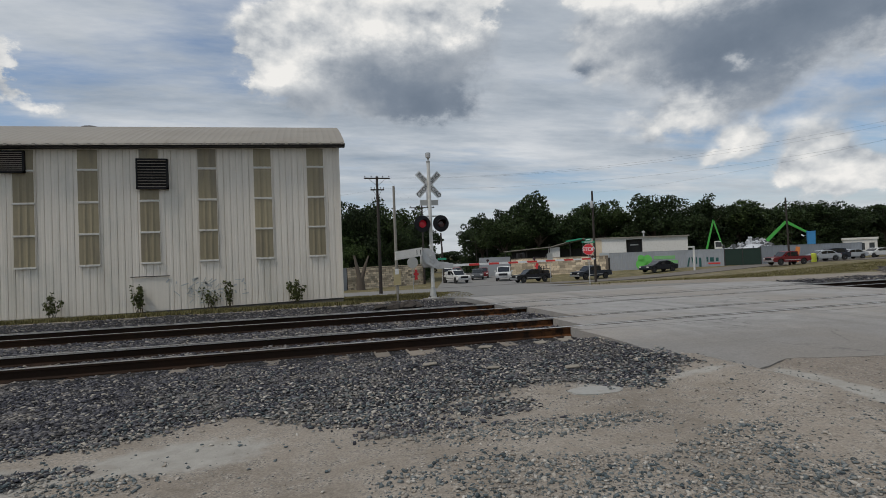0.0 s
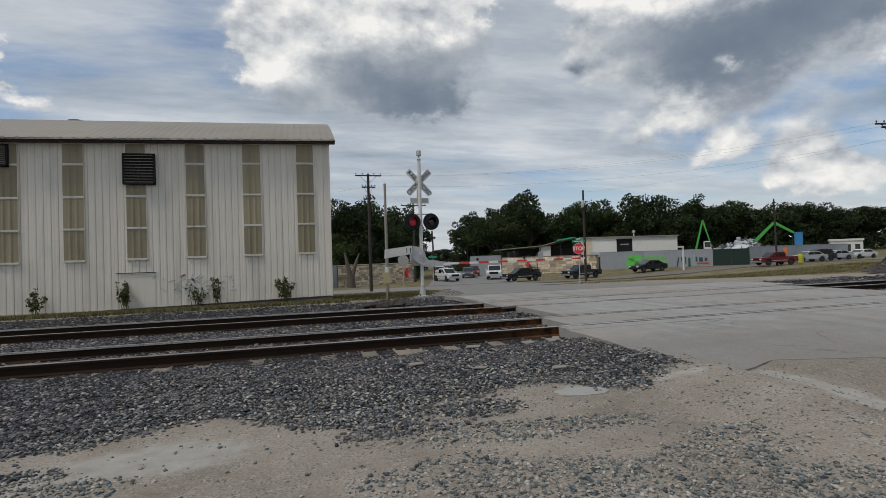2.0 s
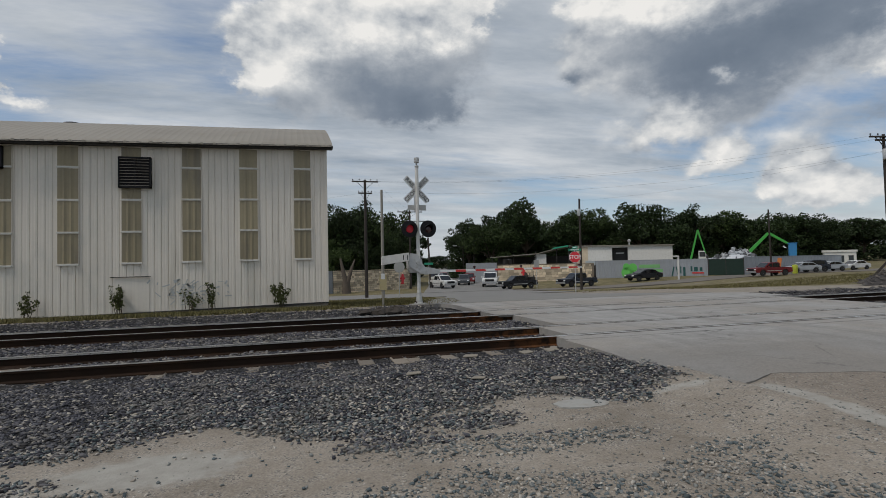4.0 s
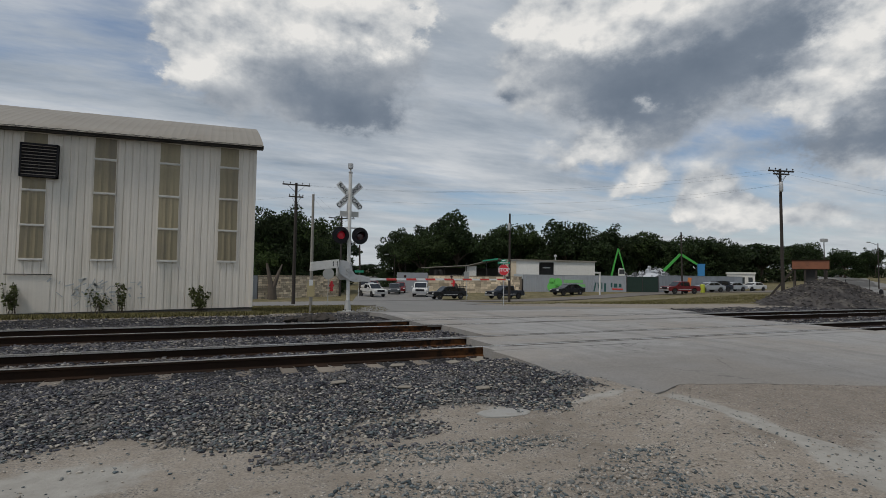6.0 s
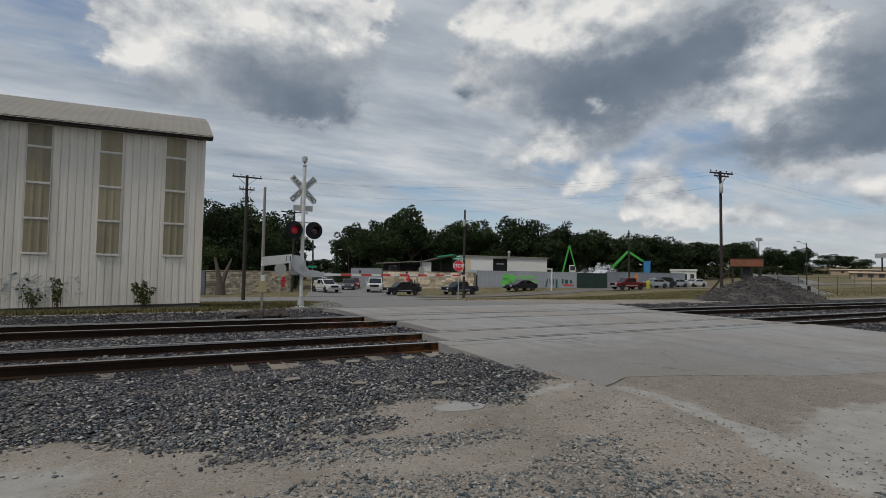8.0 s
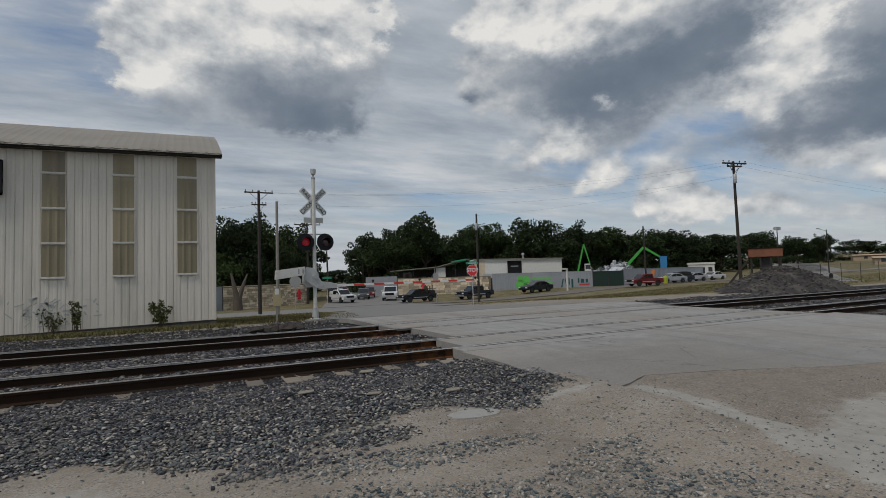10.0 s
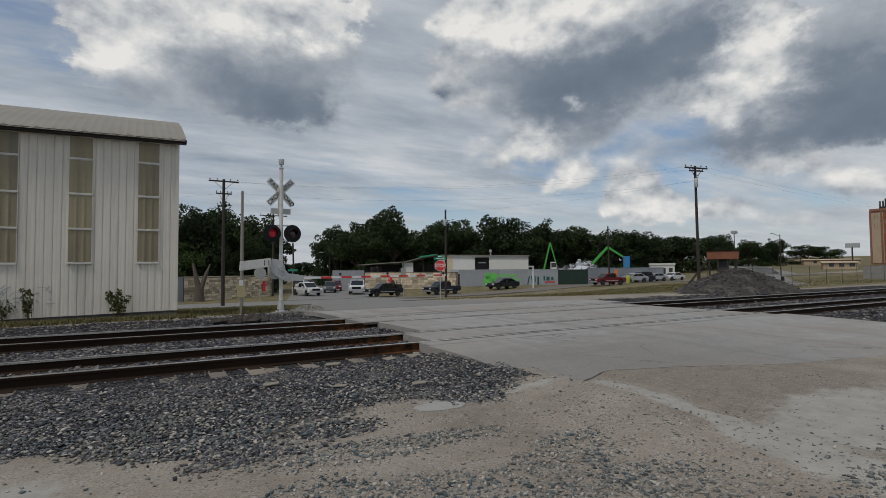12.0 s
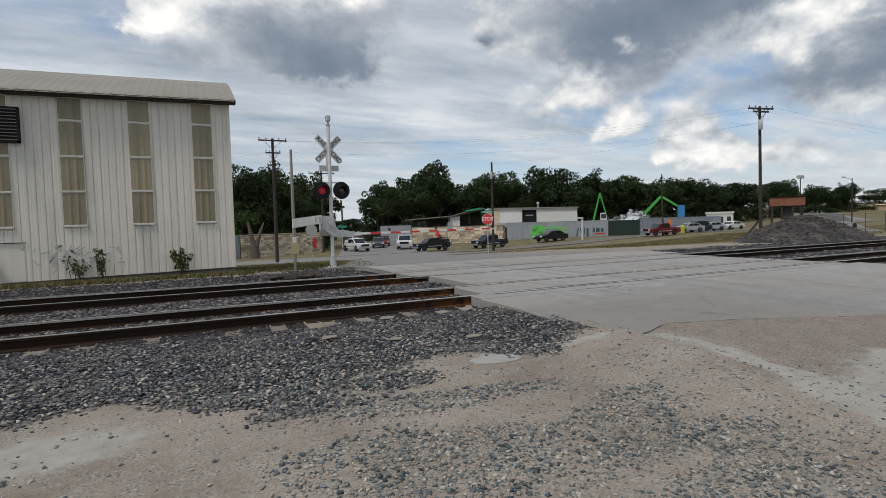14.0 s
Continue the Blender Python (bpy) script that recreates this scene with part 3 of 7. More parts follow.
def pale_at(x, y):
    w = 0.06 * noise.noise((x * 2.5, y * 2.5, 8.0))
    d = abs(x + w - pale_strip(y)) / (0.20 + 0.10 * step(3.2, 2.2, y))
    return max(step(0.1, 1.1, oval(x, y, PALES)), step(1.5, 0.5, d) * step(5.2, 4.7, y) * step(0.4, 2.0, y) if y < 5.3 else 0.0)


def brown_at(x, y):
    """Brown gravelly dirt between the pale strip and the concrete."""
    if not 1.5 < y < 5.6 or x < 4.0:
        return 0.0
    w = 0.25 * noise.noise((x * 1.3, y * 1.3, 6.0))
    return step(0.15, 0.5, x + w * 0.4 - pale_strip(y)) * step(2.45, 2.95, y + w) * step(9.5, 8.0, x + w)


def ballast_at(x, y):
    """How densely stones cover the ground, 0 to 1."""
    wob = noise.noise((x * 0.9, y * 0.9, 3.1)) * 0.55 + noise.noise((x * 2.7, y * 2.7, 7.7)) * 0.25
    if x < 5.6:
        edge = float(np.interp(x, (-14, -6, -2.5, -1.9, -1.5, -1.05, -0.5, -0.1, 0.5, 0.95, 1.35, 2.3, 2.75, 3.15, 3.65, 4.6, 4.9, 5.4), (4.0, 4.5, 4.95, 5.1, 5.45, 5.65, 5.5, 5.05, 4.75, 4.85, 5.3, 5.7, 5.7, 5.4, 5.05, 5.55, 6.6, 8.2)))
        d = step(edge - 0.35, edge + 0.35, y + wob * 0.5)
        if y > 15.4:
            d = step(18.7, 17.4, y + wob - 1.7 * step(2.2, 3.6, x))
        d = max(d, 0.9 * step(0.16, 0.95, oval(x, y, BLOBS) + wob * 0.55))
        if 4.4 < x and y < 8.0:
            d *= step(5.1, 4.6, x + wob * 0.2)
    else:
        d = 0.0
        if x > 15.5:
            d = step(4.5, 6.0, y - 0.15 * (x - 16) + wob) * step(18.5, 17.0, y - wob)
        elif 10.4 < y < 12.8 and x < 7.2:
            d = step(6.6, 5.6, x + wob)
    return d


def ground_height(x, y):
    z = lie(x, y) - 0.015
    bumpy = 0.030 * noise.noise((x * 0.8, y * 0.8, 0.3)) + 0.012 * noise.noise((x * 3.1, y * 3.1, 5.0))
    if y < 19:
        low = -0.17 + bumpy
        if x < 5.0 or x > 15.8:
            if y < 8.6 and x < 5.0:
                low += (-0.05 - low) * step(3.3, 4.6, x) * step(8.5, 7.6, y)
            z = low if y < 16.5 else low + (z - low) * step(16.5, 19.0, y)
        else:
            edge = near_edge(x)
            under = -0.12 if y > edge + 0.15 else (-0.085 * step(8.2, 4.2, y) - 0.001 + 0.04 * bumpy if x > 5.6 else -0.085 + 0.5 * bumpy)
            blend = step(5.0, 5.8, x) * step(15.8, 15.0, x) if y > 6 else step(3.9, 5.4, x)
            z = low + (under - low) * blend if y < 17 else z - 0.06
    elif 0 < x < 60 and y < 120:
        z += 0.3 * bumpy
    if y > 17:
        # street beds lie a little under their surfaces
        c = 10.5 + (y - 17) * 0.276 / 0.961
        if abs(x - c) < 6.5 or 43 < y < 60:
            z -= 0.05
    return z


def grass_at(x, y):
    wob = noise.noise((x * 0.35, y * 0.35, 9.0)) * 0.4
    if y < 16:
        return 0.0
    if x < 1.6 and y < 22:
        return step(17.9, 18.7, y + wob)
    c = 10.5 + (y - 17) * 0.287
    if x > 30 and y < 43:
        return step(18.2, 20.5, y + wob * 2) * step(31, 38, x + 0.4 * (y - 20)) * (0.95 if y < 34 or x > 70 else 0.7)
    if 19 < y < 43:
        if x < c - 5.0:
            return step(19.0, 20.5, y + wob * 2) * 0.9
        if x > c + 6:
            return step(33, 37, y - 0.2 * max(0, x - 20) + wob * 4) * (0.42 if x < 90 else 1.0)
        return 0.0
    if 43 <= y < 54 and x > 25:
        return 0.75 + wob
    if y >= 60:
        return 0.8
    if y < 19:
        return 0.0
    return 0.15


def build_ground():
    def lines(stops):
        out = []
        for a, b, d in stops:
            out += list(np.arange(a, b - 1e-6, d))
        return out + [stops[-1][1]]

    xs = lines(((-4000, -400, 900), (-400, -60, 40), (-60, -16, 4), (-16, -9, 0.5), (-9, 18, 0.16), (18, 40, 0.7), (40, 100, 4), (100, 400, 20), (400, 4000, 900)))
    ys = lines(((-4000, -400, 900), (-400, -40, 45), (-40, -4, 4), (-4, 0, 0.5), (0, 20, 0.16), (20, 64, 1.1), (64, 130, 6), (130, 500, 37), (500, 4500, 800)))
    nx, ny = len(xs), len(ys)
    v, bal, gra, pal, bro = [], [], [], [], []
    for y in ys:
        for x in xs:
            v.append((x, y, ground_height(x, y)))
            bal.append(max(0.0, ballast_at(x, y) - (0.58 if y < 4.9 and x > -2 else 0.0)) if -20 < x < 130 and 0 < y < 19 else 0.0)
            gra.append(grass_at(x, y) if y > 15 else (0.7 if y < -12 else 0.0))
            pal.append(pale_at(x, y) if 0 < y < 8 else 0.0)
            bro.append(brown_at(x, y))
    f = [(j * nx + i, j * nx + i + 1, (j + 1) * nx + i + 1, (j + 1) * nx + i) for j in range(ny - 1) for i in range(nx - 1)]
    me = bpy.data.meshes.new("ground")
    me.from_pydata(v, [], f)
    for name, data in (("ballast", bal), ("grass", gra), ("pale", pal), ("brown", bro)):
        me.attributes.new(name, "FLOAT", "POINT").data.foreach_set("value", np.array(data, dtype=np.float32))
    me.polygons.foreach_set("use_smooth", np.ones(len(f), dtype=bool))
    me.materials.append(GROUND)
    tagged(new("ground", me), "packed dirt, grit and dry grass round the railway crossing", "ground", kind="structure")


build_ground()


def strip(x0, x1, y0, y1, top, thick=0.16, dx=0.5, wear=0.0):
    """A slab with an uneven outline; y0 and y1 may be functions of x."""
    s = Shape()
    n = max(2, int((x1 - x0) / dx))
    ny = 6
    rows = []
    for i in range(n + 1):
        x = x0 + (x1 - x0) * i / n
        a = y0(x) if callable(y0) else y0
        b = y1(x) if callable(y1) else y1
        rows.append([(x + wear * noise.noise((x, 3 * j, 1)), a + (b - a) * j / ny + (wear * noise.noise((x * 3, 2, 2)) if j in (0,) else 0), top(x, a + (b - a) * j / ny)) for j in range(ny + 1)])
    v = [p for r in rows for p in r]
    m = ny + 1
    f = [(i * m + j, (i + 1) * m + j, (i + 1) * m + j + 1, i * m + j + 1) for i in range(n) for j in range(ny)]
    k = len(v)
    ring = [i * m for i in range(n + 1)] + [n * m + j for j in range(1, m)] + [i * m + ny for i in range(n - 1, -1, -1)] + [j for j in range(ny - 1, 0, -1)]
    v += [(v[i][0], v[i][1], v[i][2] - thick) for i in ring]
    f += [(ring[i], k + i, k + (i + 1) % len(ring), ring[(i + 1) % len(ring)]) for i in range(len(ring))]
    s.add(v, f)
    return s


road = thing("road", "worn grey concrete road over a two-track railway crossing", "road", kind="structure")


def top_near(x, y):
    return -0.085 * step(8.2, 4.2, y) + 0.012 * noise.noise((x * 0.5, y * 0.5, 2.2))


def flat_top(x, y):
    return 0.006 * noise.noise((x * 0.6, y * 0.6, 1.2))


part("approach_slab", strip(4.55, 16.6, near_edge, RAILS[0] - 0.52, top_near, 0.11, 0.22, 0.05), CONCRETE, road)
part("crossing_panel", strip(4.62, 16.2, RAILS[0] - 0.50, RAILS[0] - 0.045, flat_top, 0.2, 0.6), CONCRETE, road)
part("crossing_panel", strip(4.95, 16.2, RAILS[0] + 0.09, RAILS[1] - 0.09, flat_top, 0.2, 0.6), CONCRETE, road)
part("crossing_panel", strip(5.5, 16.2, RAILS[1] + 0.045, RAILS[2] - 0.045, flat_top, 0.2, 0.6, 0.08), CONCRETE, road)
part("crossing_panel", strip(5.1, 16.3, RAILS[2] + 0.09, RAILS[3] - 0.09, flat_top, 0.2, 0.6), CONCRETE, road)
part("crossing_panel", strip(5.1, 16.4, RAILS[3] + 0.045, RAILS[3] + 0.5, flat_top, 0.2, 0.6), CONCRETE, road)
part("approach_slab", strip(5.1, 17.2, RAILS[3] + 0.51, 18.5, lambda x, y: lie(x, y) + 0.004, 0.14, 0.6, 0.1), CONCRETE, road)

SEAL = material("dirty_rubber_seal", (0.115, 0.106, 0.094), 0.9, 0.0, 0.25, 3.0, 30.0, 0.2, (0.13, 0.115, 0.095), 0.5)
for y in RAILS:
    for a, b in ((-0.105, -0.041), (0.041, 0.105)):
        part("flange_seal", strip(5.1, 16.4, y + a, y + b, lambda x, y: flat_top(x, y) + 0.005, 0.05, 0.6), SEAL, road)


def street(name, pts, label, mat=None):
    """A ribbon of paving over the land: rows of (left x, right x, y)."""
    s = Shape()
    v, n = [], 10
    for xl, xr, y in pts:
        v += [(xl + (xr - xl) * i / n, y, lie(xl + (xr - xl) * i / n, y) + 0.01) for i in range(n + 1)]
    m = n + 1
    f = [(j * m + i, j * m + i + 1, (j + 1) * m + i + 1, (j + 1) * m + i) for j in range(len(pts) - 1) for i in range(n)]
    s.add(v, f)
    ring = [i for i in range(m)] + [j * m + n for j in range(1, len(pts))] + [(len(pts) - 1) * m + i for i in range(n - 1, -1, -1)] + [j * m for j in range(len(pts) - 2, 0, -1)]
    k = len(s.v)
    s.v += [(s.v[i][0], s.v[i][1], s.v[i][2] - 0.25) for i in ring]
    s.f += [(ring[i], k + i, k + (i + 1) % len(ring), ring[(i + 1) % len(ring)]) for i in range(len(ring))]
    return solid(name, s, mat or ASPHALT, label, "street", kind="structure")


street("street", [(5.1 + 0.30 * (y - 18.5) * step(18, 40, y), 17.2 + 0.12 * (y - 18.5), y) for y in np.arange(18.5, 43.1, 1.75)] ,
       "grey asphalt street falling away from the railway crossing")
street("cross_street", [(-90, 25, y) for y in np.arange(43.02, 60.1, 2.0)], "asphalt cross street passing along the stone walls")
street("side_street", [(25.02, 130, y) for y in np.arange(53.5, 60.1, 1.6)], "narrow dusty side street before the parked pickups", DUSTROAD)
street("far_road", [(165 + 1.55 * (y - 93) - 6 - 0.02 * (y - 60), 165 + 1.55 * (y - 93) + 12 + 0.08 * (y - 60), y) for y in np.arange(60, 300, 12)], "straight grey asphalt road climbing away beyond the gravel heap")
street("street_beyond", [(14.5 + 0.287 * (y - 60), 26 + 0.287 * (y - 60), y) for y in np.arange(60.06, 330, 15)], "narrow tree-lined asphalt street running on")


def rail_profile():
    return [(-0.075, -0.175), (0.075, -0.175), (0.075, -0.160), (0.012, -0.140), (0.010, -0.045), (0.036, -0.035), (0.036, -0.008), (0.026, -0.003),
            (-0.026, -0.003), (-0.036, -0.008), (-0.036, -0.035), (-0.010, -0.045), (-0.012, -0.140), (-0.075, -0.160)]


def railway_track(ya, yb, label):
    t = thing("railway_track", label, "railway track", group="railway tracks")
    for y in (ya, yb):
        web = part("rail", Shape().prism([(y + a, b) for a, b in rail_profile()], -120, 260, "x"), RUST, t, "rust-brown steel rail")
        if y == yb:
            part("gauge_face", Shape().box(-120, 260, y - 0.0385, y - 0.0355, -0.028, -0.006), RAILTOP, web, "polished gauge face")
        part("rail_head", Shape().box(-120, 260, y - 0.031, y + 0.031, -0.004, 0.003), RAILTOP, web, "worn bright running surface")
    tie = Shape()
    tie.box(-0.12, 0.12, ya - 0.55, yb + 0.55, -0.33, -0.166)
    me = mesh_of("sleeper", tie, TIE, 0.012, segments=1)
    pm = mesh_of("tie_plate", Shape().box(-0.09, 0.09, -0.16, 0.16, -0.168, -0.158), RUST)
    for i in range(70):
        x = -22.0 + i * 0.56 + random.uniform(-0.04, 0.04)
        if x > 4.4:
            x += 12.0
        s = part("sleeper", me, None, t, at=pose(x, random.uniform(-0.12, 0.08), random.uniform(-0.012, 0.012), 0, 0, random.uniform(-1.5, 1.5)))
        for y in (ya, yb):
            part("tie_plate", pm, None, s, at=pose(0, y, 0))
    return t


railway_track(RAILS[0], RAILS[1], "near railway track with rust-brown rails on grey ballast")
railway_track(RAILS[2], RAILS[3], "far railway track with rust-brown rails on grey ballast")

# ---- warehouse ----
WX, WY = 1.22, 21.2


def fall(x):
    """The warehouse's eave sags gently towards its far end."""
    return 0.020 * x


def warehouse():
    h = thing("warehouse", "long off-white corrugated metal warehouse beside the track", "warehouse", pose(WX, WY, 0))
    L, D, eave, ridge = 34.0, 11.0, 6.17, 8.2
    # front wall: ribbed sheet, each rib a shallow trapezoid
    pitch = 0.228
    v, xs = [], []
    x = 0.0
    while x > -L:
        xs += [(x, 0.0), (x - 0.008, 0.02), (x - 0.02, 0.02), (x - 0.03, 0.0), (x - 0.085, -0.005), (x - 0.10, -0.005), (x - 0.12, 0.0), (x - 0.17, -0.003)]
        x -= pitch
    s = Shape()
    levels = (lambda q: -0.02 + 0.018 * q, lambda q: 2.0 + 0.01 * q, lambda q: 4.1 + 0.015 * q, lambda q: eave + fall(q))
    for lv in levels:
        s.v += [(a, b, lv(a)) for a, b in xs]
    n = len(xs)
    s.f += [(k * n + i, k * n + i + 1, (k + 1) * n + i + 1, (k + 1) * n + i) for k in range(3) for i in range(n - 1)]
    part("front_wall", s, SHEET, h, "off-white ribbed sheet metal, streaked and stained")
    part("wall_core", Shape().prism([(-L, -0.75), (0, -0.30), (0, eave - 0.03), (-L, eave + fall(-L) - 0.03)], 0.055, 0.2), ROOF, h)
    for x0, x1 in ((-0.2, 0.0), (-L, -L + 0.2)):
        part("end_wall", Shape().prism([(0.2, -0.3), (D, -0.3), (D, eave + fall(x0)), (D / 2, ridge + fall(x0)), (0.2, eave + fall(x0))], x0, x1, "x"), SHEET, h)
    part("back_wall", Shape().prism([(-L, -0.75), (0, -0.3), (0, eave), (-L, eave + fall(-L))], D - 0.1, D), SHEET, h)
    # roof: two slopes with a rolled eave, seams every 0.6 m
    def slope(y0, y1, name):
        r = Shape()
        prof = [(-0.42, -0.10), (-0.30, 0.03), (0.0, 0.16)]
        k = 14
        rows = []
        for y, dz in prof:
            rows.append((y, eave + dz))
        for i in range(1, k + 1):
            y = (D / 2) * i / k
            rows.append((y, eave + 0.16 + (ridge - eave - 0.16) * (1 - (1 - i / k) ** 1.25)))
        if y1 < y0:
            rows = [(D - y, z) for y, z in rows]
        xs2 = []
        x = 0.22
        while x > -L - 0.2:
            xs2 += [(x, 0), (x - 0.015, 0.005), (x - 0.035, 0.005), (x - 0.05, 0)]
            x -= 0.26
        m = len(xs2)
        for y, z in rows:
            r.v += [(a, y, z + c + fall(a)) for a, c in xs2]
        for j in range(len(rows) - 1):
            r.f += [(j * m + i, j * m + i + 1, (j + 1) * m + i + 1, (j + 1) * m + i) for i in range(m - 1)]
        part(name, r, ROOF, h, "tan-grey ribbed metal roof", smooth=True)
    slope(0, 1, "roof_front")
    slope(1, 0, "roof_back")
    # gutter and soffit coloured near black to paint in the eave's shadow
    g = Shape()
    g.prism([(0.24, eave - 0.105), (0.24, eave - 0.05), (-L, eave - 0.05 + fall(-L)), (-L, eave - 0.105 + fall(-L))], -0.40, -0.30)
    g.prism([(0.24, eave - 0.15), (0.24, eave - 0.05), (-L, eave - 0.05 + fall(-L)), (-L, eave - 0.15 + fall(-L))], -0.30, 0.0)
    part("eave_gutter", g, DARKGAP, h, "eave gutter, the eave's shadow put into its dark colour")
    tm = mesh_of("eave_closure", Shape().box(-0.05, 0.05, -0.425, -0.395, eave - 0.105, eave - 0.03), ROOF)
    for k in range(72):
        x = 0.12 - k * 0.42
        part("eave_closure", tm, None, h, at=pose(x, 0, fall(x)))
    part("corner_trim", Shape().box(-0.085, 0.02, -0.045, 0.1, -0.02, eave - 0.04), SHEET, h, bevel=0.008)
    # solid dark strip painting the shade of the gap under the sheets
    part("base_gap_shade", Shape().prism([(-L, -0.70), (0.02, -0.07), (0.02, -0.01), (-L, -0.63)], -0.02, 0.01), DARKGAP, h, "dark strip painted as the shaded gap under the sheeting")
    # translucent strips: four panes each with pale joint bars
    for k in range(14):
        xc = 0.28 - WX - k * 1.99
        b = fall(xc)
        zs = [(1.74 + 0.4 * b, 2.82 + 0.6 * b), (2.90 + 0.6 * b, 4.00 + 0.8 * b), (4.09 + 0.8 * b, 5.20 + b), (5.29 + b, 5.98 + b)]
        w = part("skylight_strip", Shape().box(xc - 0.34, xc + 0.34, -0.034, -0.008, zs[0][0] - 0.06, zs[-1][1] + 0.05), SHEET, h, "tall strip of yellowed translucent panels")
        for j, (z0, z1) in enumerate(zs):
            s = Shape()
            n = 9
            prof = []
            for i in range(n + 1):
                x = xc - 0.32 + 0.64 * i / n
                prof.append((x, -0.038 - (0.022 if i in (3, 6) else 0.0)))
            s.v = [(x, y, z) for z in (z0, z1) for x, y in prof] + [(x, -0.030, z) for z in (z0, z1) for x in (xc - 0.32, xc + 0.32)]
            s.f = [(i, i + 1, n + 2 + i, n + 1 + i) for i in range(n)]
            part("pane", s, FIBRE, w)
        for z in (zs[0][0] - 0.05, zs[0][1] + 0.04, zs[1][1] + 0.045, zs[2][1] + 0.045):
            part("joint_bar", Shape().box(xc - 0.34, xc + 0.34, -0.072, -0.030, z - 0.026, z + 0.026), WHITEPAINT, w, bevel=0.006)
    # louvred vents; the black backing paints the shade between the slats
    for xa, xb, z0, z1 in ((-6.08 - WX, -5.03 - WX, 4.36, 5.48), (-10.55 - WX, -9.57 - WX, 4.95, 5.72)):
        lv = part("louvre_vent", Shape().box(xa, xb, -0.085, -0.02, z0, z1), BLACK, h, "louvred wall vent, its black backing painted as the shade between slats")
        fr = Shape()
        fr.box(xa, xa + 0.05, -0.19, -0.02, z0, z1).box(xb - 0.05, xb, -0.19, -0.02, z0, z1)
        fr.box(xa, xb, -0.19, -0.02, z0, z0 + 0.05).box(xa, xb, -0.19, -0.02, z1 - 0.05, z1)
        part("frame", fr, BLACK, lv)
        n = 10
        part("divider", Shape().box((xa + xb) / 2 - 0.015, (xa + xb) / 2 + 0.015, -0.160, -0.085, z0, z1), BLACK, lv)
        for i in range(n):
            z = z0 + 0.09 + (z1 - z0 - 0.16) * i / (n - 1)
            part("slat", Shape().box(xa + 0.05, xb - 0.05, -0.030, 0.012, -0.011, 0.011), SLAT, lv, at=pose(0, -0.135, z, 14, 0, 0))
    # patched-over door and its bar
    d = Shape()
    d.prism([(-7.45, -0.12), (-6.35, -0.10), (-6.35, 1.14), (-7.45, 1.12)], -0.018, -0.004)
    part("patched_door", d, SHEET, h, "sheeted-over doorway with a dark header")
    part("door_header", Shape().box(-7.60, -6.30, -0.062, -0.03, 1.135, 1.165), LOUVRE, h)
    # faded painted-over scrawl low on the wall
    rg = random.Random(17)
    sc = part("faded_scrawl", Shape().box(-5.6, -5.55, -0.021, -0.018, 0.5, 0.6), SCRAWL, h, "faded blue-grey scrawl")
    for i in range(70):
        x, z = rg.gauss(-5.0, 0.6), rg.gauss(0.55, 0.27)
        l, w = rg.uniform(0.03, 0.13), rg.uniform(0.008, 0.03)
        part("stroke", Shape().box(-l, l, -0.001, 0.001, -w, w), SCRAWL, sc, at=pose(x, -0.0205, max(0.1, z), 0, rg.uniform(-80, 80), 0))
    return h


SLAT = material("weathered_louvre_slat", (0.26, 0.23, 0.20), 0.6, 0.0, 0.2, 3.0, 20.0, 0.1, (0.16, 0.14, 0.12), 0.4)
SCRAWL = material("faded_scrawl_paint", (0.43, 0.445, 0.435), 0.7, 0.0, 0.25, 4.0, 25.0, 0.0)
warehouse()
vent = thing("roof_vent", "dark round turbine vent on the warehouse ridge", "roof vent", pose(-9.3, 26.2, 7.46))
part("neck", Shape().lathe([(0.16, -0.1), (0.16, 0.22)]), LOUVRE, vent)
part("cowl", Shape().lathe([(0.20, 0.12), (0.42, 0.18), (0.46, 0.28), (0.36, 0.40), (0.10, 0.47)]), LOUVRE, vent, smooth=True)


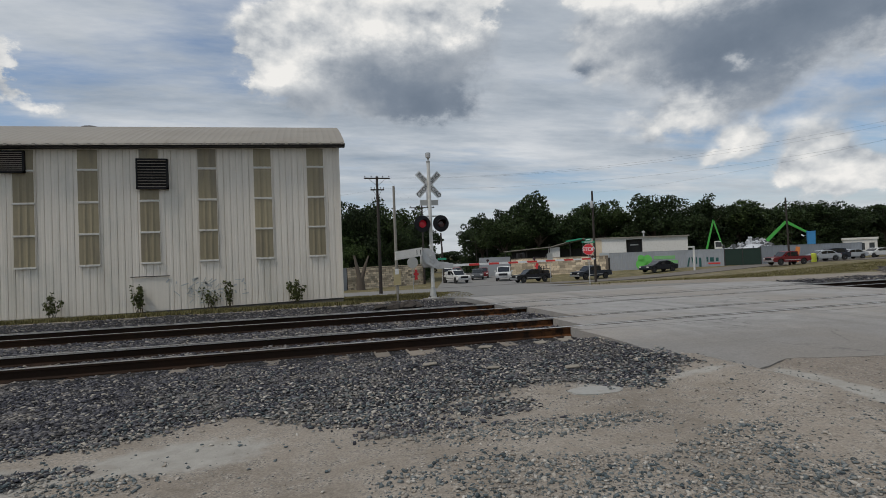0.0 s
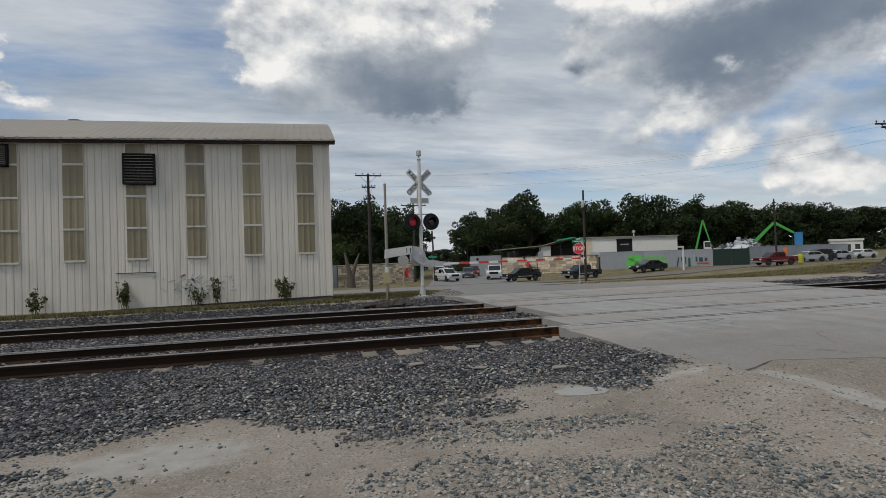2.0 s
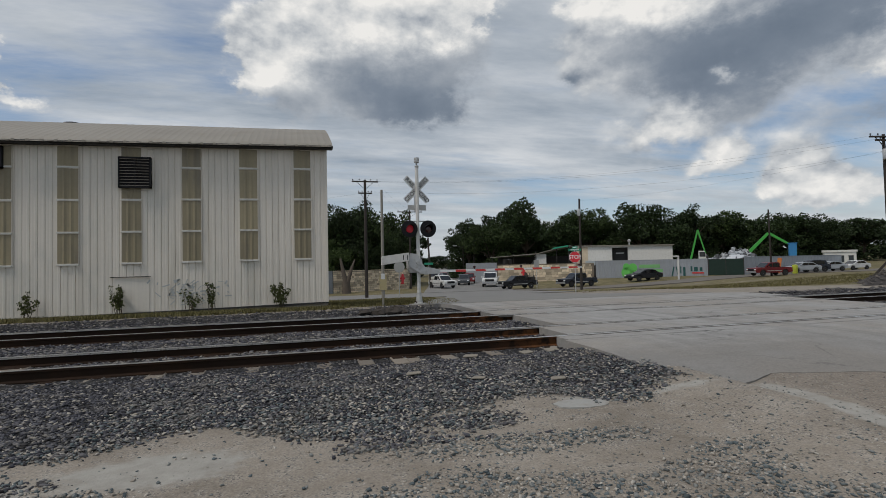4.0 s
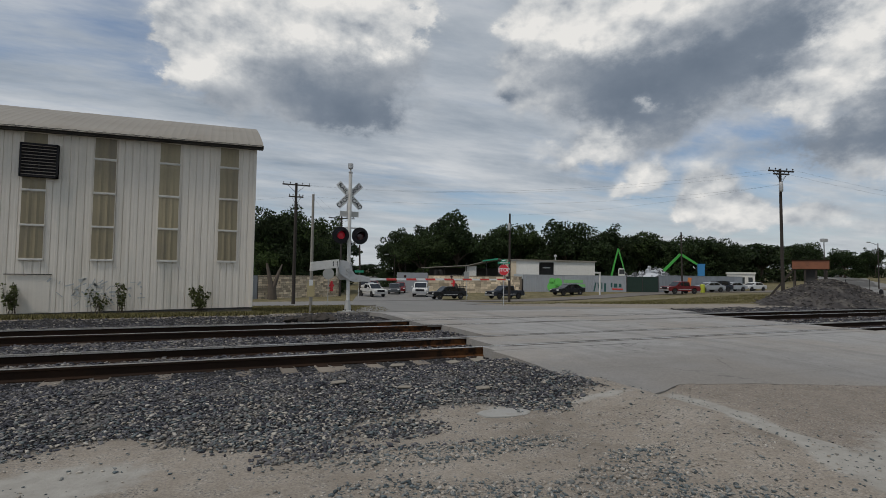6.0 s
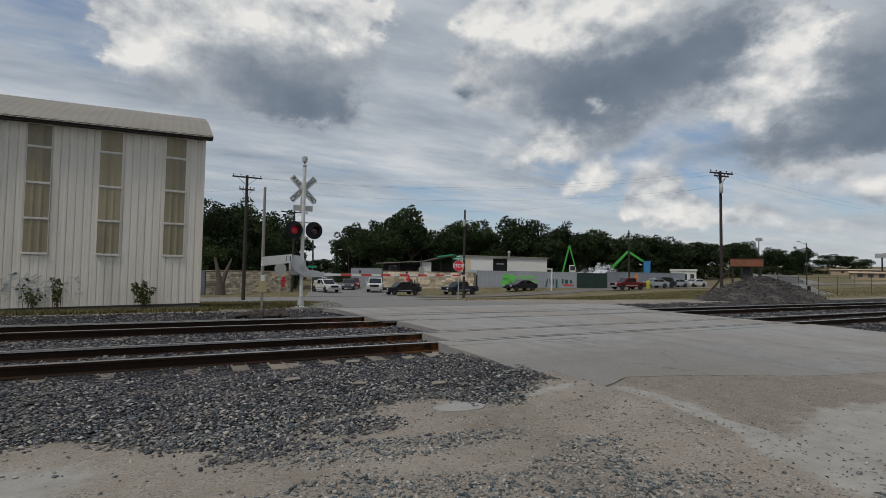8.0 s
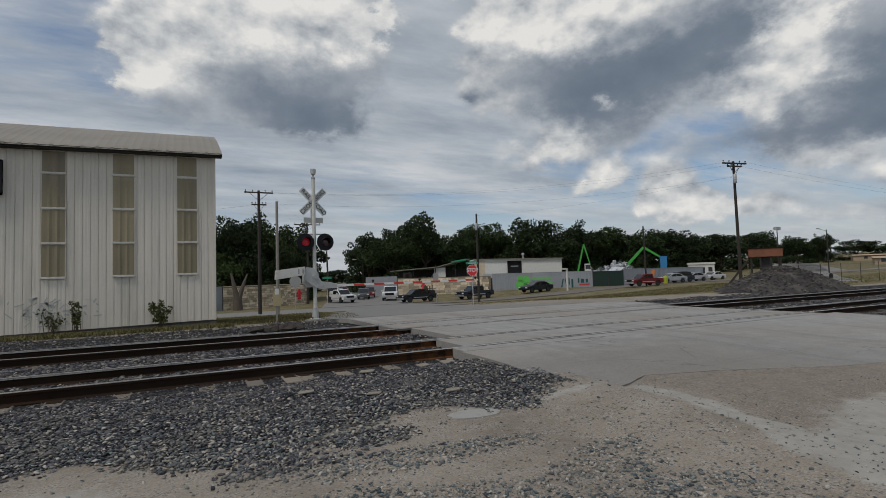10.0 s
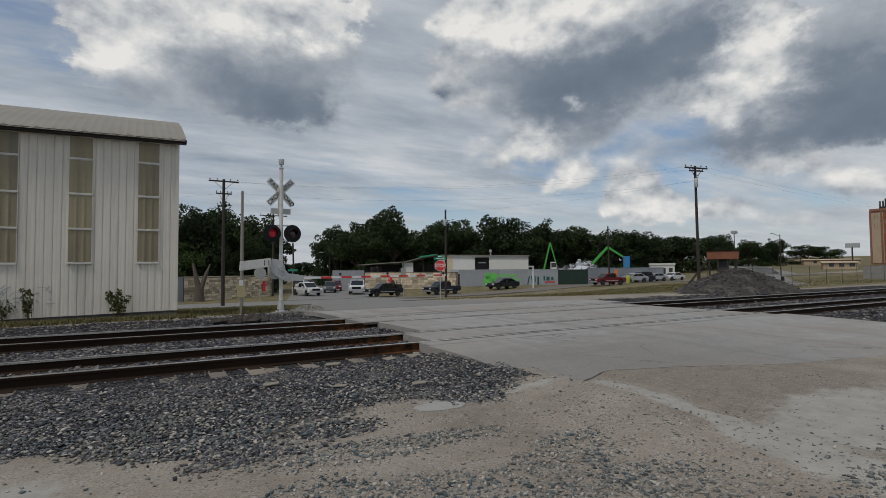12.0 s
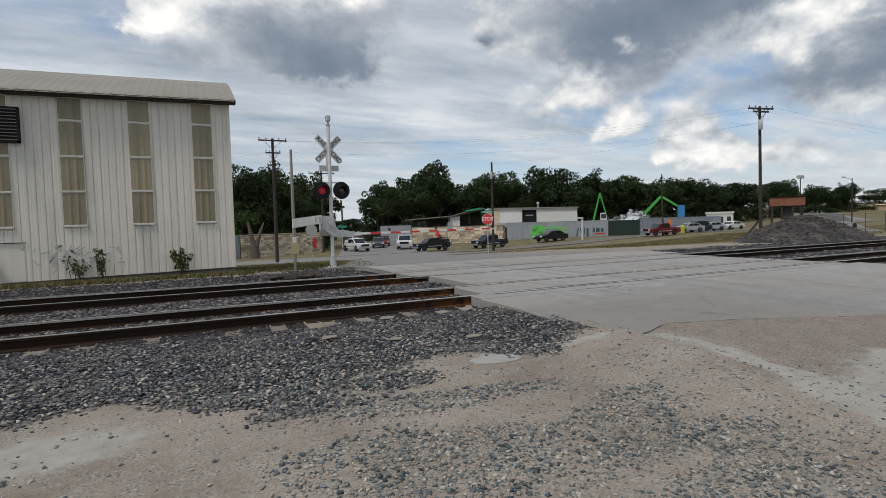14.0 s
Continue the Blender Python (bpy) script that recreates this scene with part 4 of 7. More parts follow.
# ---- crossing signal with its gate ----
def crossing_signal():
    c = thing("crossing_signal", "railroad crossing signal with crossbuck, red lamps and lowered striped gate", "crossing signal", pose(4.33, 18.7, -0.06))
    part("mast", Shape().tube((0, 0, 0.3), (0, 0, 5.02), 0.066, 0.064, 16), WHITEPAINT, c, "white-painted steel mast", smooth=True)
    base = Shape().lathe([(0.20, 0.0), (0.20, 0.03), (0.13, 0.06), (0.10, 0.30), (0.085, 0.34), (0.085, 0.42)])
    b = part("base_casting", base, SIGNBACK, c, "grey cast base", smooth=True)
    for i in range(4):
        a = math.pi / 4 + i * math.pi / 2
        part("anchor_bolt", Shape().tube((0.17 * math.cos(a), 0.17 * math.sin(a), -0.05), (0.17 * math.cos(a), 0.17 * math.sin(a), 0.10), 0.018, n=6), RUST, b)
    part("foundation", Shape().box(-0.33, 0.33, -0.33, 0.33, -0.4, -0.005), CONCRETE, c, bevel=0.02)
    bell = Shape().lathe([(0.05, 5.0), (0.075, 5.03), (0.075, 5.08), (0.03, 5.11), (0.03, 5.17), (0.085, 5.20), (0.095, 5.27), (0.095, 5.38), (0.03, 5.40)])
    part("bell", bell, GALV, c, "weathered grey warning bell", smooth=True)
    # crossbuck, both faces lettered towards the track
    cb = part("crossbuck", Shape().tube((0, -0.02, 4.22), (0, 0.08, 4.22), 0.085, n=10), GALV, c)
    for k, (ang, left, right) in enumerate(((-45, "RAIL", "ROAD"), (45, "CROS", "SING"))):
        blade = part("blade", mesh_of("blade", Shape().box(-0.61, 0.61, -0.114, 0.114, -0.004, 0.004), SIGNWHITE), None, cb, "white blade with black capitals",
                     at=pose(0, 0.095 - 0.012 * k, 4.22, 90, 0, 6) @ pose(0, 0, 0, 0, 0, ang))
        for word, x in ((left, -0.345), (right, 0.345)):
            lettering("letters", word, 0.215, BLACK, blade, pose(x, 0, 0.005), 1.0)
    sp = part("track_count_plate", Shape().box(-0.345, 0.345, 0.075, 0.082, 3.44, 3.64), SIGNBACK, c, "small pale plate, blank", bevel=0.002)
    part("plate_bracket", Shape().box(-0.10, -0.02, 0.03, 0.074, 3.40, 3.95), GALV, sp)
    # lamp cross-arm and two lamp heads
    arm = part("lamp_arm", Shape().tube((-0.42, -0.02, 3.03), (0.46, -0.02, 3.03), 0.028, n=10), GALV, c, smooth=True)
    for x, lens in ((-0.335, REDGLOW), (0.365, REDLENS)):
        head = part("lamp_head", Shape().tube((x, -0.02, 3.03), (x, -0.02, 2.88), 0.022, n=8), BLACK, c)
        at = pose(x, -0.13, 2.745, 90, 0, 4)
        part("backboard", Shape().lathe([(0.305, -0.006), (0.31, 0.0), (0.305, 0.012), (0.16, 0.02)], 32), BLACK, head, "round black backboard", at=at)
        part("housing", Shape().lathe([(0.15, -0.20), (0.165, -0.14), (0.165, 0.0)], 20), BLACK, head, at=at, smooth=True)
        part("lens", Shape().lathe([(0.142, 0.021), (0.130, 0.034), (0.07, 0.044)], 24), lens, head, "red signal lens", at=at, smooth=True)
        hood = Shape()
        n = 18
        for r in (0.160, 0.153):
            for z0 in (0.02, 1):
                for i in range(n + 1):
                    a = radians(-20 + 220 * i / n)
                    depth = 0.02 if z0 == 0.02 else 0.10 + 0.22 * max(0, math.sin(a))
                    hood.v.append((r * math.cos(a), r * math.sin(a), depth))
        m = n + 1
        for i in range(n):
            hood.f += [(i, i + 1, m + i + 1, m + i), (2 * m + i, 3 * m + i, 3 * m + i + 1, 2 * m + i + 1), (m + i, m + i + 1, 3 * m + i + 1, 3 * m + i)]
        part("hood", hood, BLACK, head, at=at)
    # gate mechanism: a rounded case, a swan-neck arm bracket and the counterweight
    case = Shape()
    out = []
    for i in range(9):
        a = radians(180 - i * 180 / 8)
        out.append((-0.10 + 0.27 * math.cos(a), 1.55 + 0.24 * math.sin(a)))
    case.prism(out + [(0.17, 1.14), (-0.28, 1.14), (-0.37, 1.3)], 0.08, 0.42)
    mech = part("gate_mechanism", case, GALV, c, "rounded grey gate motor case", bevel=0.02)
    neck = [(-0.34, 1.86), (-0.05, 1.82), (0.06, 1.55), (0.22, 1.34), (0.60, 1.30), (0.60, 1.10), (0.22, 1.06), (0.0, 1.12), (-0.36, 1.36), (-0.42, 1.6)]
    part("arm_bracket", Shape().prism(neck, -0.16, -0.11), GALV, c, "grey swan-neck steel bracket", bevel=0.012)
    part("pivot_hub", Shape().tube((-0.05, -0.22, 1.52), (-0.05, 0.1, 1.52), 0.07, n=16), GALV, c, smooth=True)
    cw = part("counterweight_arm", Shape().prism([(-0.30, 1.62), (-0.30, 1.76), (-1.30, 1.70), (-1.30, 1.56)], -0.15, -0.12), GALV, c)
    part("counterweight", Shape().prism([(-0.40, 1.58), (-0.385, 1.88), (-1.38, 1.76), (-1.40, 1.44)], -0.23, -0.08), WHITEPAINT, c, "white counterweight plate", bevel=0.012)
    for x in (-0.46, -0.60):
        part("slot", Shape().box(x - 0.012, x + 0.012, -0.236, -0.228, 1.62, 1.80), BLACK, cw)
    # the arm: tapering board with slanted red and white bands
    L, z0 = 6.62, 1.18
    def half(x):
        return 0.042 - 0.012 * (x / L)
    board = part("gate_arm", Shape().prism([(0.55, z0 - half(0)), (L, z0 + 0.03 - half(L)), (L, z0 + 0.03 + half(L)), (0.55, z0 + half(0))], -0.20, -0.165), SIGNWHITE, c, "red and white striped gate arm")
    for k in range(7):
        xa = 1.38 + k * 0.778
        q = [(xa, z0 - half(xa) + 0.005 * k), (xa + 0.40, z0 - half(xa) + 0.005 * k), (xa + 0.37, z0 + half(xa) + 0.005 * k), (xa - 0.03, z0 + half(xa) + 0.005 * k)]
        part("red_band", Shape().prism(q, -0.206, -0.2), RED, board)
    for x in (2.1, 4.0, 6.5):
        lamp = part("arm_lamp", Shape().tube((x, -0.19, z0 + half(x) + 0.01), (x, -0.19, z0 + half(x) + 0.06), 0.02, n=8), BLACK, c, "small red gate lamp")
        part("lamp_lens", Shape().tube((x, -0.22, z0 + half(x) + 0.09), (x, -0.16, z0 + half(x) + 0.09), 0.045, n=12), REDLENS, lamp)
    part("arm_clamp", Shape().box(0.42, 0.75, -0.215, -0.10, z0 - 0.09, z0 + 0.09), GALV, c, bevel=0.01)
    return c


crossing_signal()


# ---- poles, signs and wires ----
def utility_pole(x, y, top, arm_z, label, mat=POLEWOOD, arms=((0.0, 2.4),), turn=0.0, transformer=False, r=0.16, lean=0.0):
    z = lie(x, y)
    p = thing("utility_pole", label, "utility pole", pose(x, y, z, 0, lean, 0), group="utility poles")
    part("pole", Shape().tube((0, 0, -0.3), (0, 0, top - z), r, r * 0.68, 12), mat, p, smooth=True)
    for dz, w in arms:
        a = part("crossarm", Shape().box(-w / 2, w / 2, -0.16, -0.06, -0.06, 0.06), mat, p, "timber crossarm", bevel=0.01, at=pose(0, 0, arm_z - z + dz, 0, 0, turn))
        for k in (-0.46, -0.22, 0.22, 0.46):
            part("insulator", Shape().lathe([(0.02, 0.05), (0.02, 0.14), (0.055, 0.15), (0.05, 0.22), (0.02, 0.24)], 8), LOUVRE, a, at=pose(k * w, -0.11, 0))
        for sx in (-1, 1):
            part("brace", Shape().tube((sx * w * 0.32, -0.11, -0.05), (0, -0.10, -0.75), 0.018, n=6), LOUVRE, a)
    if transformer:
        t = part("transformer", Shape().lathe([(0.13, -0.40), (0.15, -0.36), (0.15, 0.30), (0.12, 0.36), (0.05, 0.40)], 14), GALV, p, "grey pole transformer", at=pose(-0.22, -0.20, top - z - 1.5), smooth=True)
        part("bushing", Shape().tube((0, 0, 0.4), (0, 0, 0.62), 0.03, n=8), LOUVRE, t)
    return p


utility_pole(6.45, 49.6, 9.55, 9.35, "dark wooden utility pole with a crossarm behind the crossing", arms=((0.0, 2.5), (-1.1, 1.3)), turn=0, r=0.17)
utility_pole(7.18, 44.4, 7.85, 7.4, "bare grey wooden pole without a crossarm", GREYWOOD, arms=(), r=0.15)
utility_pole(15.6, 72.0, 9.75, 8.8, "thin wooden utility pole with a crossarm behind the stone wall", arms=((0.0, 3.6),), r=0.15)
utility_pole(18.6, 72.5, 5.2, 5.0, "leaning short wooden pole by the side street", arms=(), r=0.16, lean=-2)
utility_pole(30.54, 51.65, 8.3, 8.0, "dark wooden pole with a transformer by the parked pickup", arms=(), transformer=True, r=0.15)
utility_pole(41.7, 27.7, 10.2, 10.0, "tall wooden utility pole with a crossarm behind the gravel heap", arms=((0.0, 2.6), (-0.25, 1.6)), turn=-8, transformer=True, r=0.14, lean=-0.8)
utility_pole(106.9, 26.2, 8.9, 8.3, "wooden pole by the brick factory", arms=((0.0, 2.4),), turn=60, r=0.17)
utility_pole(57.9, 52.2, 7.4, 7.0, "thin dark pole behind the red pickup", arms=(), r=0.13, lean=-1)
utility_pole(36.2, 103.9, 5.6, 5.0, "far street pole with a lamp bracket", arms=((-0.3, 2.2),), r=0.14)


def wire(points, sag, r=0.004):
    cu = bpy.data.curves.new("power_line", "CURVE")
    cu.dimensions, cu.bevel_depth, cu.bevel_resolution = "3D", r, 0
    for a, b in points:
        s = cu.splines.new("POLY")
        s.points.add(24)
        a, b = Vector(a), Vector(b)
        for i in range(25):
            t = i / 24
            p = a.lerp(b, t)
            s.points[i].co = (p.x, p.y, p.z - 4 * sag * t * (1 - t), 1)
    cu.materials.append(WIRE)
    return tagged(new("power_line", cu), "thin dark overhead power line between poles", "power line", "power lines")


wire([((7.4, 49.5, 9.4), (40.6, 28.1, 10.1))], 1.1)
wire([((5.5, 49.5, 9.4), (42.6, 27.3, 10.1))], 1.3)
wire([((6.6, 49.5, 8.4), (41.7, 27.6, 8.9))], 1.2, 0.004)
wire([((42.6, 27.3, 10.1), (106.0, 26.2, 8.5))], 0.8)
wire([((41.0, 28.1, 10.1), (108.0, 26.2, 8.5))], 1.0)
wire([((7.4, 49.5, 9.4), (16.5, 72.0, 8.9))], 0.5)
wire([((7.18, 44.4, 7.6), (16.0, 72.0, 8.6))], 0.7)
wire([((6.45, 49.5, 8.3), (-30, 62.0, 7.0))], 0.9, 0.004)
wire([((30.5, 51.6, 8.1), (41.7, 27.6, 9.0))], 0.5)


def street_lamp(x, y, h, reach, label, flood=False):
    z = lie(x, y)
    p = thing("street_lamp", label, "street lamp", pose(x, y, z), group="street lamps")
    part("pole", Shape().tube((0, 0, -0.2), (0, 0, h - z), 0.11, 0.07, 10), POLEWOOD, p, smooth=True)
    if flood:
        part("lamp_head", Shape().box(-0.7, 0.7, -0.3, 0.3, h - z, h - z + 0.55), GALV, p, "dark flood-light box", bevel=0.08)
    else:
        part("bracket", Shape().tube((0, 0, h - z - 0.3), (reach, 0, h - z + 0.1), 0.04, 0.03, 8), LOUVRE, p)
        part("lamp_head", Shape().box(reach - 0.6, reach + 0.25, -0.14, 0.14, h - z + 0.02, h - z + 0.2), GALV, p, bevel=0.05)


street_lamp(94.8, 55.8, 7.6, 0, "tall flood-light mast beyond the heap", True)
street_lamp(107.1, 54.1, 7.7, -2.6, "street lamp beside the rising road")
street_lamp(34.0, 104.5, 5.0, -1.6, "street lamp over the narrow street")


def stop_sign():
    x, y = 19.0, 32.95
    z = lie(x, y)
    s = thing("stop_sign", "red octagonal stop sign under green street-name blades", "stop sign", pose(x, y, z, 0, 0, -26))
    part("post", Shape().box(-0.03, 0.03, -0.02, 0.02, -0.2, 3.1), GALV, s, bevel=0.006)
    cz = 1.665 - z
    def octagon(r):
        return [(r * math.cos(radians(22.5 + 45 * i)), cz + r * math.sin(radians(22.5 + 45 * i))) for i in range(8)]
    f = part("sign_face", Shape().prism(octagon(0.415), -0.034, -0.028), SIGNWHITE, s, "white-edged red octagon")
    part("red_field", Shape().prism(octagon(0.395), -0.038, -0.034), STOPRED, f)
    lettering("letters", "STOP", 0.36, SIGNWHITE, f, pose(0, -0.040, cz, 90, 0, 0), 0.95)
    for k, (dz, rz) in enumerate(((0.52, 12), (0.68, -70))):
        b = part("street_name_blade", Shape().box(-0.45, 0.45, -0.006, 0.006, -0.075, 0.075), SIGNGREEN, s, "green street-name blade", at=pose(0, 0, cz + dz, 0, 0, rz))
        part("lettering_bar", Shape().box(-0.3, 0.3, -0.009, -0.006, -0.03, 0.03), SIGNWHITE, b)


stop_sign()


def plain_sign(name, x, y, label, category, make, top):
    z = lie(x, y)
    s = thing(name, label, category, pose(x, y, z))
    part("post", Shape().box(-0.025, 0.025, -0.015, 0.015, -0.2, top - z), GALV, s)
    make(s, -z)
    return s


plain_sign("warning_sign", 8.15, 42.1, "round railway warning sign seen from its grey back", "road sign",
           lambda s, o: part("disc", Shape().lathe([(0.45, -0.004), (0.455, 0.0), (0.45, 0.004)], 28), SIGNBACK, s, "plain grey back", at=pose(0, -0.03, 1.2 + o, 90, 0, 0)), 1.6)
plain_sign("street_sign", 17.2, 67.9, "green street-name sign on a thin post", "street sign",
           lambda s, o: part("blade", Shape().box(-0.6, 0.6, -0.03, -0.02, 1.3 + o, 1.58 + o), SIGNGREEN, s), 1.6)
plain_sign("no_parking_sign", 28.2, 58.0, "small white sign on a dark post by the street", "road sign",
           lambda s, o: part("plate", Shape().box(-0.35, 0.35, -0.03, -0.02, 0.6 + o, 1.6 + o), SIGNBACK, s), 1.7)
mk = thing("marker_post", "short post with a faded yellow marker plate beside the track", "marker post", pose(3.24, 20.15, -0.16))
part("post", Shape().box(-0.035, 0.035, -0.03, 0.03, -0.1, 1.2), GREYWOOD, mk, bevel=0.006)
FADED = material("faded_yellow_plate", (0.44, 0.37, 0.20), 0.7, 0.0, 0.12, 4.0, 25.0, 0.05, (0.33, 0.29, 0.22), 0.5)
pl = part("plate", Shape().box(-0.14, 0.14, -0.042, -0.032, 0.58, 1.16), FADED, mk, "faded yellow plate", bevel=0.003)
part("upper_plate", Shape().box(-0.07, 0.07, -0.05, -0.042, 1.0, 1.22), SIGNWHITE, mk, "small white plate")


# ---- walls, fences and yard buildings along the far streets ----
def stone_wall(ax, ay, bx, by, top, label, course=0.42):
    """A garden wall of squared limestone blocks, each block its own piece, over a mortar core."""
    a, b = Vector((ax, ay)), Vector((bx, by))
    length = (b - a).length
    base = min(lie(ax, ay), lie(bx, by)) - 0.1
    h = top - base
    w = thing("stone_wall", label, "stone wall", pose(ax, ay, base, 0, 0, math.degrees(math.atan2(by - ay, bx - ax))), group="stone walls", kind="structure")
    part("core", Shape().box(0, length, 0.03, 0.4, 0, h - 0.02), MORTAR, w)
    rnd = random.Random(int(ax * 10))
    shapes = []
    for k in range(6):
        s = Shape()
        wd = course * (0.75 + 0.42 * k)
        s.box(0, wd, -0.02 - 0.02 * (k % 3), 0.06, 0, course - 0.03)
        shapes.append((wd, mesh_of("stone_block", s, LIME, 0.02, segments=1)))
    rows = int(h / course)
    for r in range(rows):
        x = 0.0
        while x < length - 0.5:
            wd, me = rnd.choice(shapes)
            if x + wd > length:
                wd, me = shapes[0]
            part("stone_block", me, None, w, at=Matrix.Translation((x, rnd.uniform(-0.01, 0.01), r * course + 0.02)) @ Matrix.Diagonal((1, 1, (h / rows) / course, 1)))
            x += wd + 0.03
    part("coping", Shape().box(-0.05, length + 0.05, -0.06, 0.46, h - 0.02, h + 0.06), LIME, w, bevel=0.02)
    return w


stone_wall(4.5, 66.0, 15.9, 72.6, 0.72, "rough pale limestone wall along the cross street", 0.27)
stone_wall(33.6, 84.2, 47.6, 76.4, 0.93, "pale limestone block wall beside the parked pickups")


def sheet_fence(pts, top, label, name="metal_fence", mat=GREYFENCE):
    """Ribbed sheet-metal fence panels between posts."""
    a, b = Vector(pts[0]), Vector(pts[1])
    length = (b - a).length
    base = min(lie(*pts[0]), lie(*pts[1])) - 0.08
    h = top - base
    fnc = thing(name, label, "fence", pose(pts[0][0], pts[0][1], base, 0, 0, math.degrees(math.atan2(b.y - a.y, b.x - a.x))), group="metal fences")
    n = max(1, round(length / 2.4))
    w = length / n
    s = Shape()
    k = int(w / 0.3)
    prof = []
    for i in range(k):
        x = w * i / k
        prof += [(x, 0), (x + 0.04, -0.03), (x + 0.12, -0.03), (x + 0.16, 0)]
    prof.append((w, 0))
    m = len(prof)
    s.v = [(x, y, z) for z in (0, h) for x, y in prof] + [(x, 0.02, z) for z in (0, h) for x, y in prof]
    s.f = [(i, i + 1, m + i + 1, m + i) for i in range(m - 1)] + [(2 * m + i + 1, 2 * m + i, 3 * m + i, 3 * m + i + 1) for i in range(m - 1)] + [(m + i, m + i + 1, 3 * m + i + 1, 3 * m + i) for i in range(m - 1)]
    me = mesh_of("panel", s, mat)
    pm = mesh_of("post", Shape().box(-0.05, 0.05, 0.03, 0.13, 0, h + 0.03), LOUVRE)
    for i in range(n):
        part("panel", me, None, fnc, at=pose(i * w, 0, 0))
        part("post", pm, None, fnc, at=pose(i * w, 0, 0))
    part("post", pm, None, fnc, at=pose(length, 0, 0))
    part("top_rail", Shape().box(0, length, -0.035, 0.05, h, h + 0.05), mat, fnc)
    return fnc, length, h


sheet_fence(((2.6, 64.9), (4.4, 66.0)), 0.74, "short grey sheet-metal fence at the end of the stone wall")
sheet_fence(((30.6, 92.5), (33.5, 84.3)), 1.35, "grey sheet-metal fence closing the yard on the narrow street")
gf, gl, gh = sheet_fence(((47.8, 76.2), (57.0, 61.8)), 1.30, "long grey sheet-metal fence with faded green painted emblem")
sheet_fence(((60.2, 58.6), (81.5, 61.0)), 1.45, "grey sheet-metal fence behind the parked cars")
# painted emblem: a cluster of leaf discs and pale bars of writing, then dark strokes
em = part("painted_emblem", Shape().box(5.1, 5.2, -0.05, -0.045, 0.3, 0.4), GRAFFITI, gf, "bright green painted emblem")
for x, z, r in ((5.2, 1.05, 0.85), (6.2, 1.75, 0.72), (5.2, 1.95, 0.55), (6.4, 0.85, 0.65)):
    part("disc", Shape().lathe([(r, -0.004), (r, 0.004)], 20), GRAFFITI, em, at=pose(x, -0.052, z, 90, 0, 0))
PALEGREEN = material("faded_green_paint", (0.17, 0.40, 0.15), 0.6, 0.0, 0.15, 2.0, 20.0, 0.03)
for x0, x1, z0, z1 in ((7.2, 10.4, 1.75, 2.25), (7.2, 10.8, 1.1, 1.55), (7.2, 10.0, 0.45, 0.85)):
    part("writing_bar", Shape().box(x0, x1, -0.056, -0.05, z0, z1), PALEGREEN, em)
TEAL = material("dark_teal_paint", (0.012, 0.075, 0.07), 0.6, 0.0, 0.15, 2.0, 20.0, 0.03)
st = part("painted_strokes", Shape().box(12.2, 12.3, -0.05, -0.045, 0.6, 0.7), TEAL, gf, "dark teal painted strokes")
for x, w, z0, z1, lean in ((12.3, 0.18, 0.5, 1.9, 12), (12.9, 0.16, 0.5, 1.9, -10), (13.4, 0.16, 0.9, 1.9, 0), (13.9, 0.3, 0.5, 1.8, 0), (14.9, 0.25, 1.2, 1.9, 0), (15.5, 0.5, 1.2, 1.8, 0), (16.2, 0.35, 1.25, 1.75, 0)):
    part("stroke", Shape().box(-w / 2, w / 2, -0.006, 0, z0 - 1.2, z1 - 1.2), TEAL, st, at=pose(x, -0.05, 1.2, 0, lean, 0))
part("red_bar", Shape().box(15.0, 16.6, -0.056, -0.05, 0.85, 1.05), RED, st)

gate = thing("yard_gate", "dark green screened yard gate between the grey fences", "gate", pose(57.05, 61.7, lie(57, 61.7) - 0.05, 0, 0, math.degrees(math.atan2(-3.1, 3.1))))
part("screen", Shape().box(0.05, 4.35, 0.0, 0.04, 0.1, 2.35), DARKGREEN, gate)
for x in (0.0, 2.2, 4.4):
    part("post", Shape().tube((x, 0.02, 0), (x, 0.02, 2.45), 0.05, n=8), LOUVRE, gate)
part("top_rail", Shape().tube((0, 0.02, 2.38), (4.4, 0.02, 2.38), 0.03, n=8), LOUVRE, gate)

pp = plain_sign("yard_lamp", 50.3, 59.8, "white lamp post with a short arm before the grey fence", "lamp post",
                lambda s, o: part("arm", Shape().box(-0.9, 0.1, -0.12, 0.12, 1.62 + o, 1.85 + o), WHITEPAINT, s, bevel=0.03), 1.8)
part("sleeve", Shape().tube((0, 0, 0), (0, 0, 3.1), 0.13, n=10), WHITEPAINT, pp)


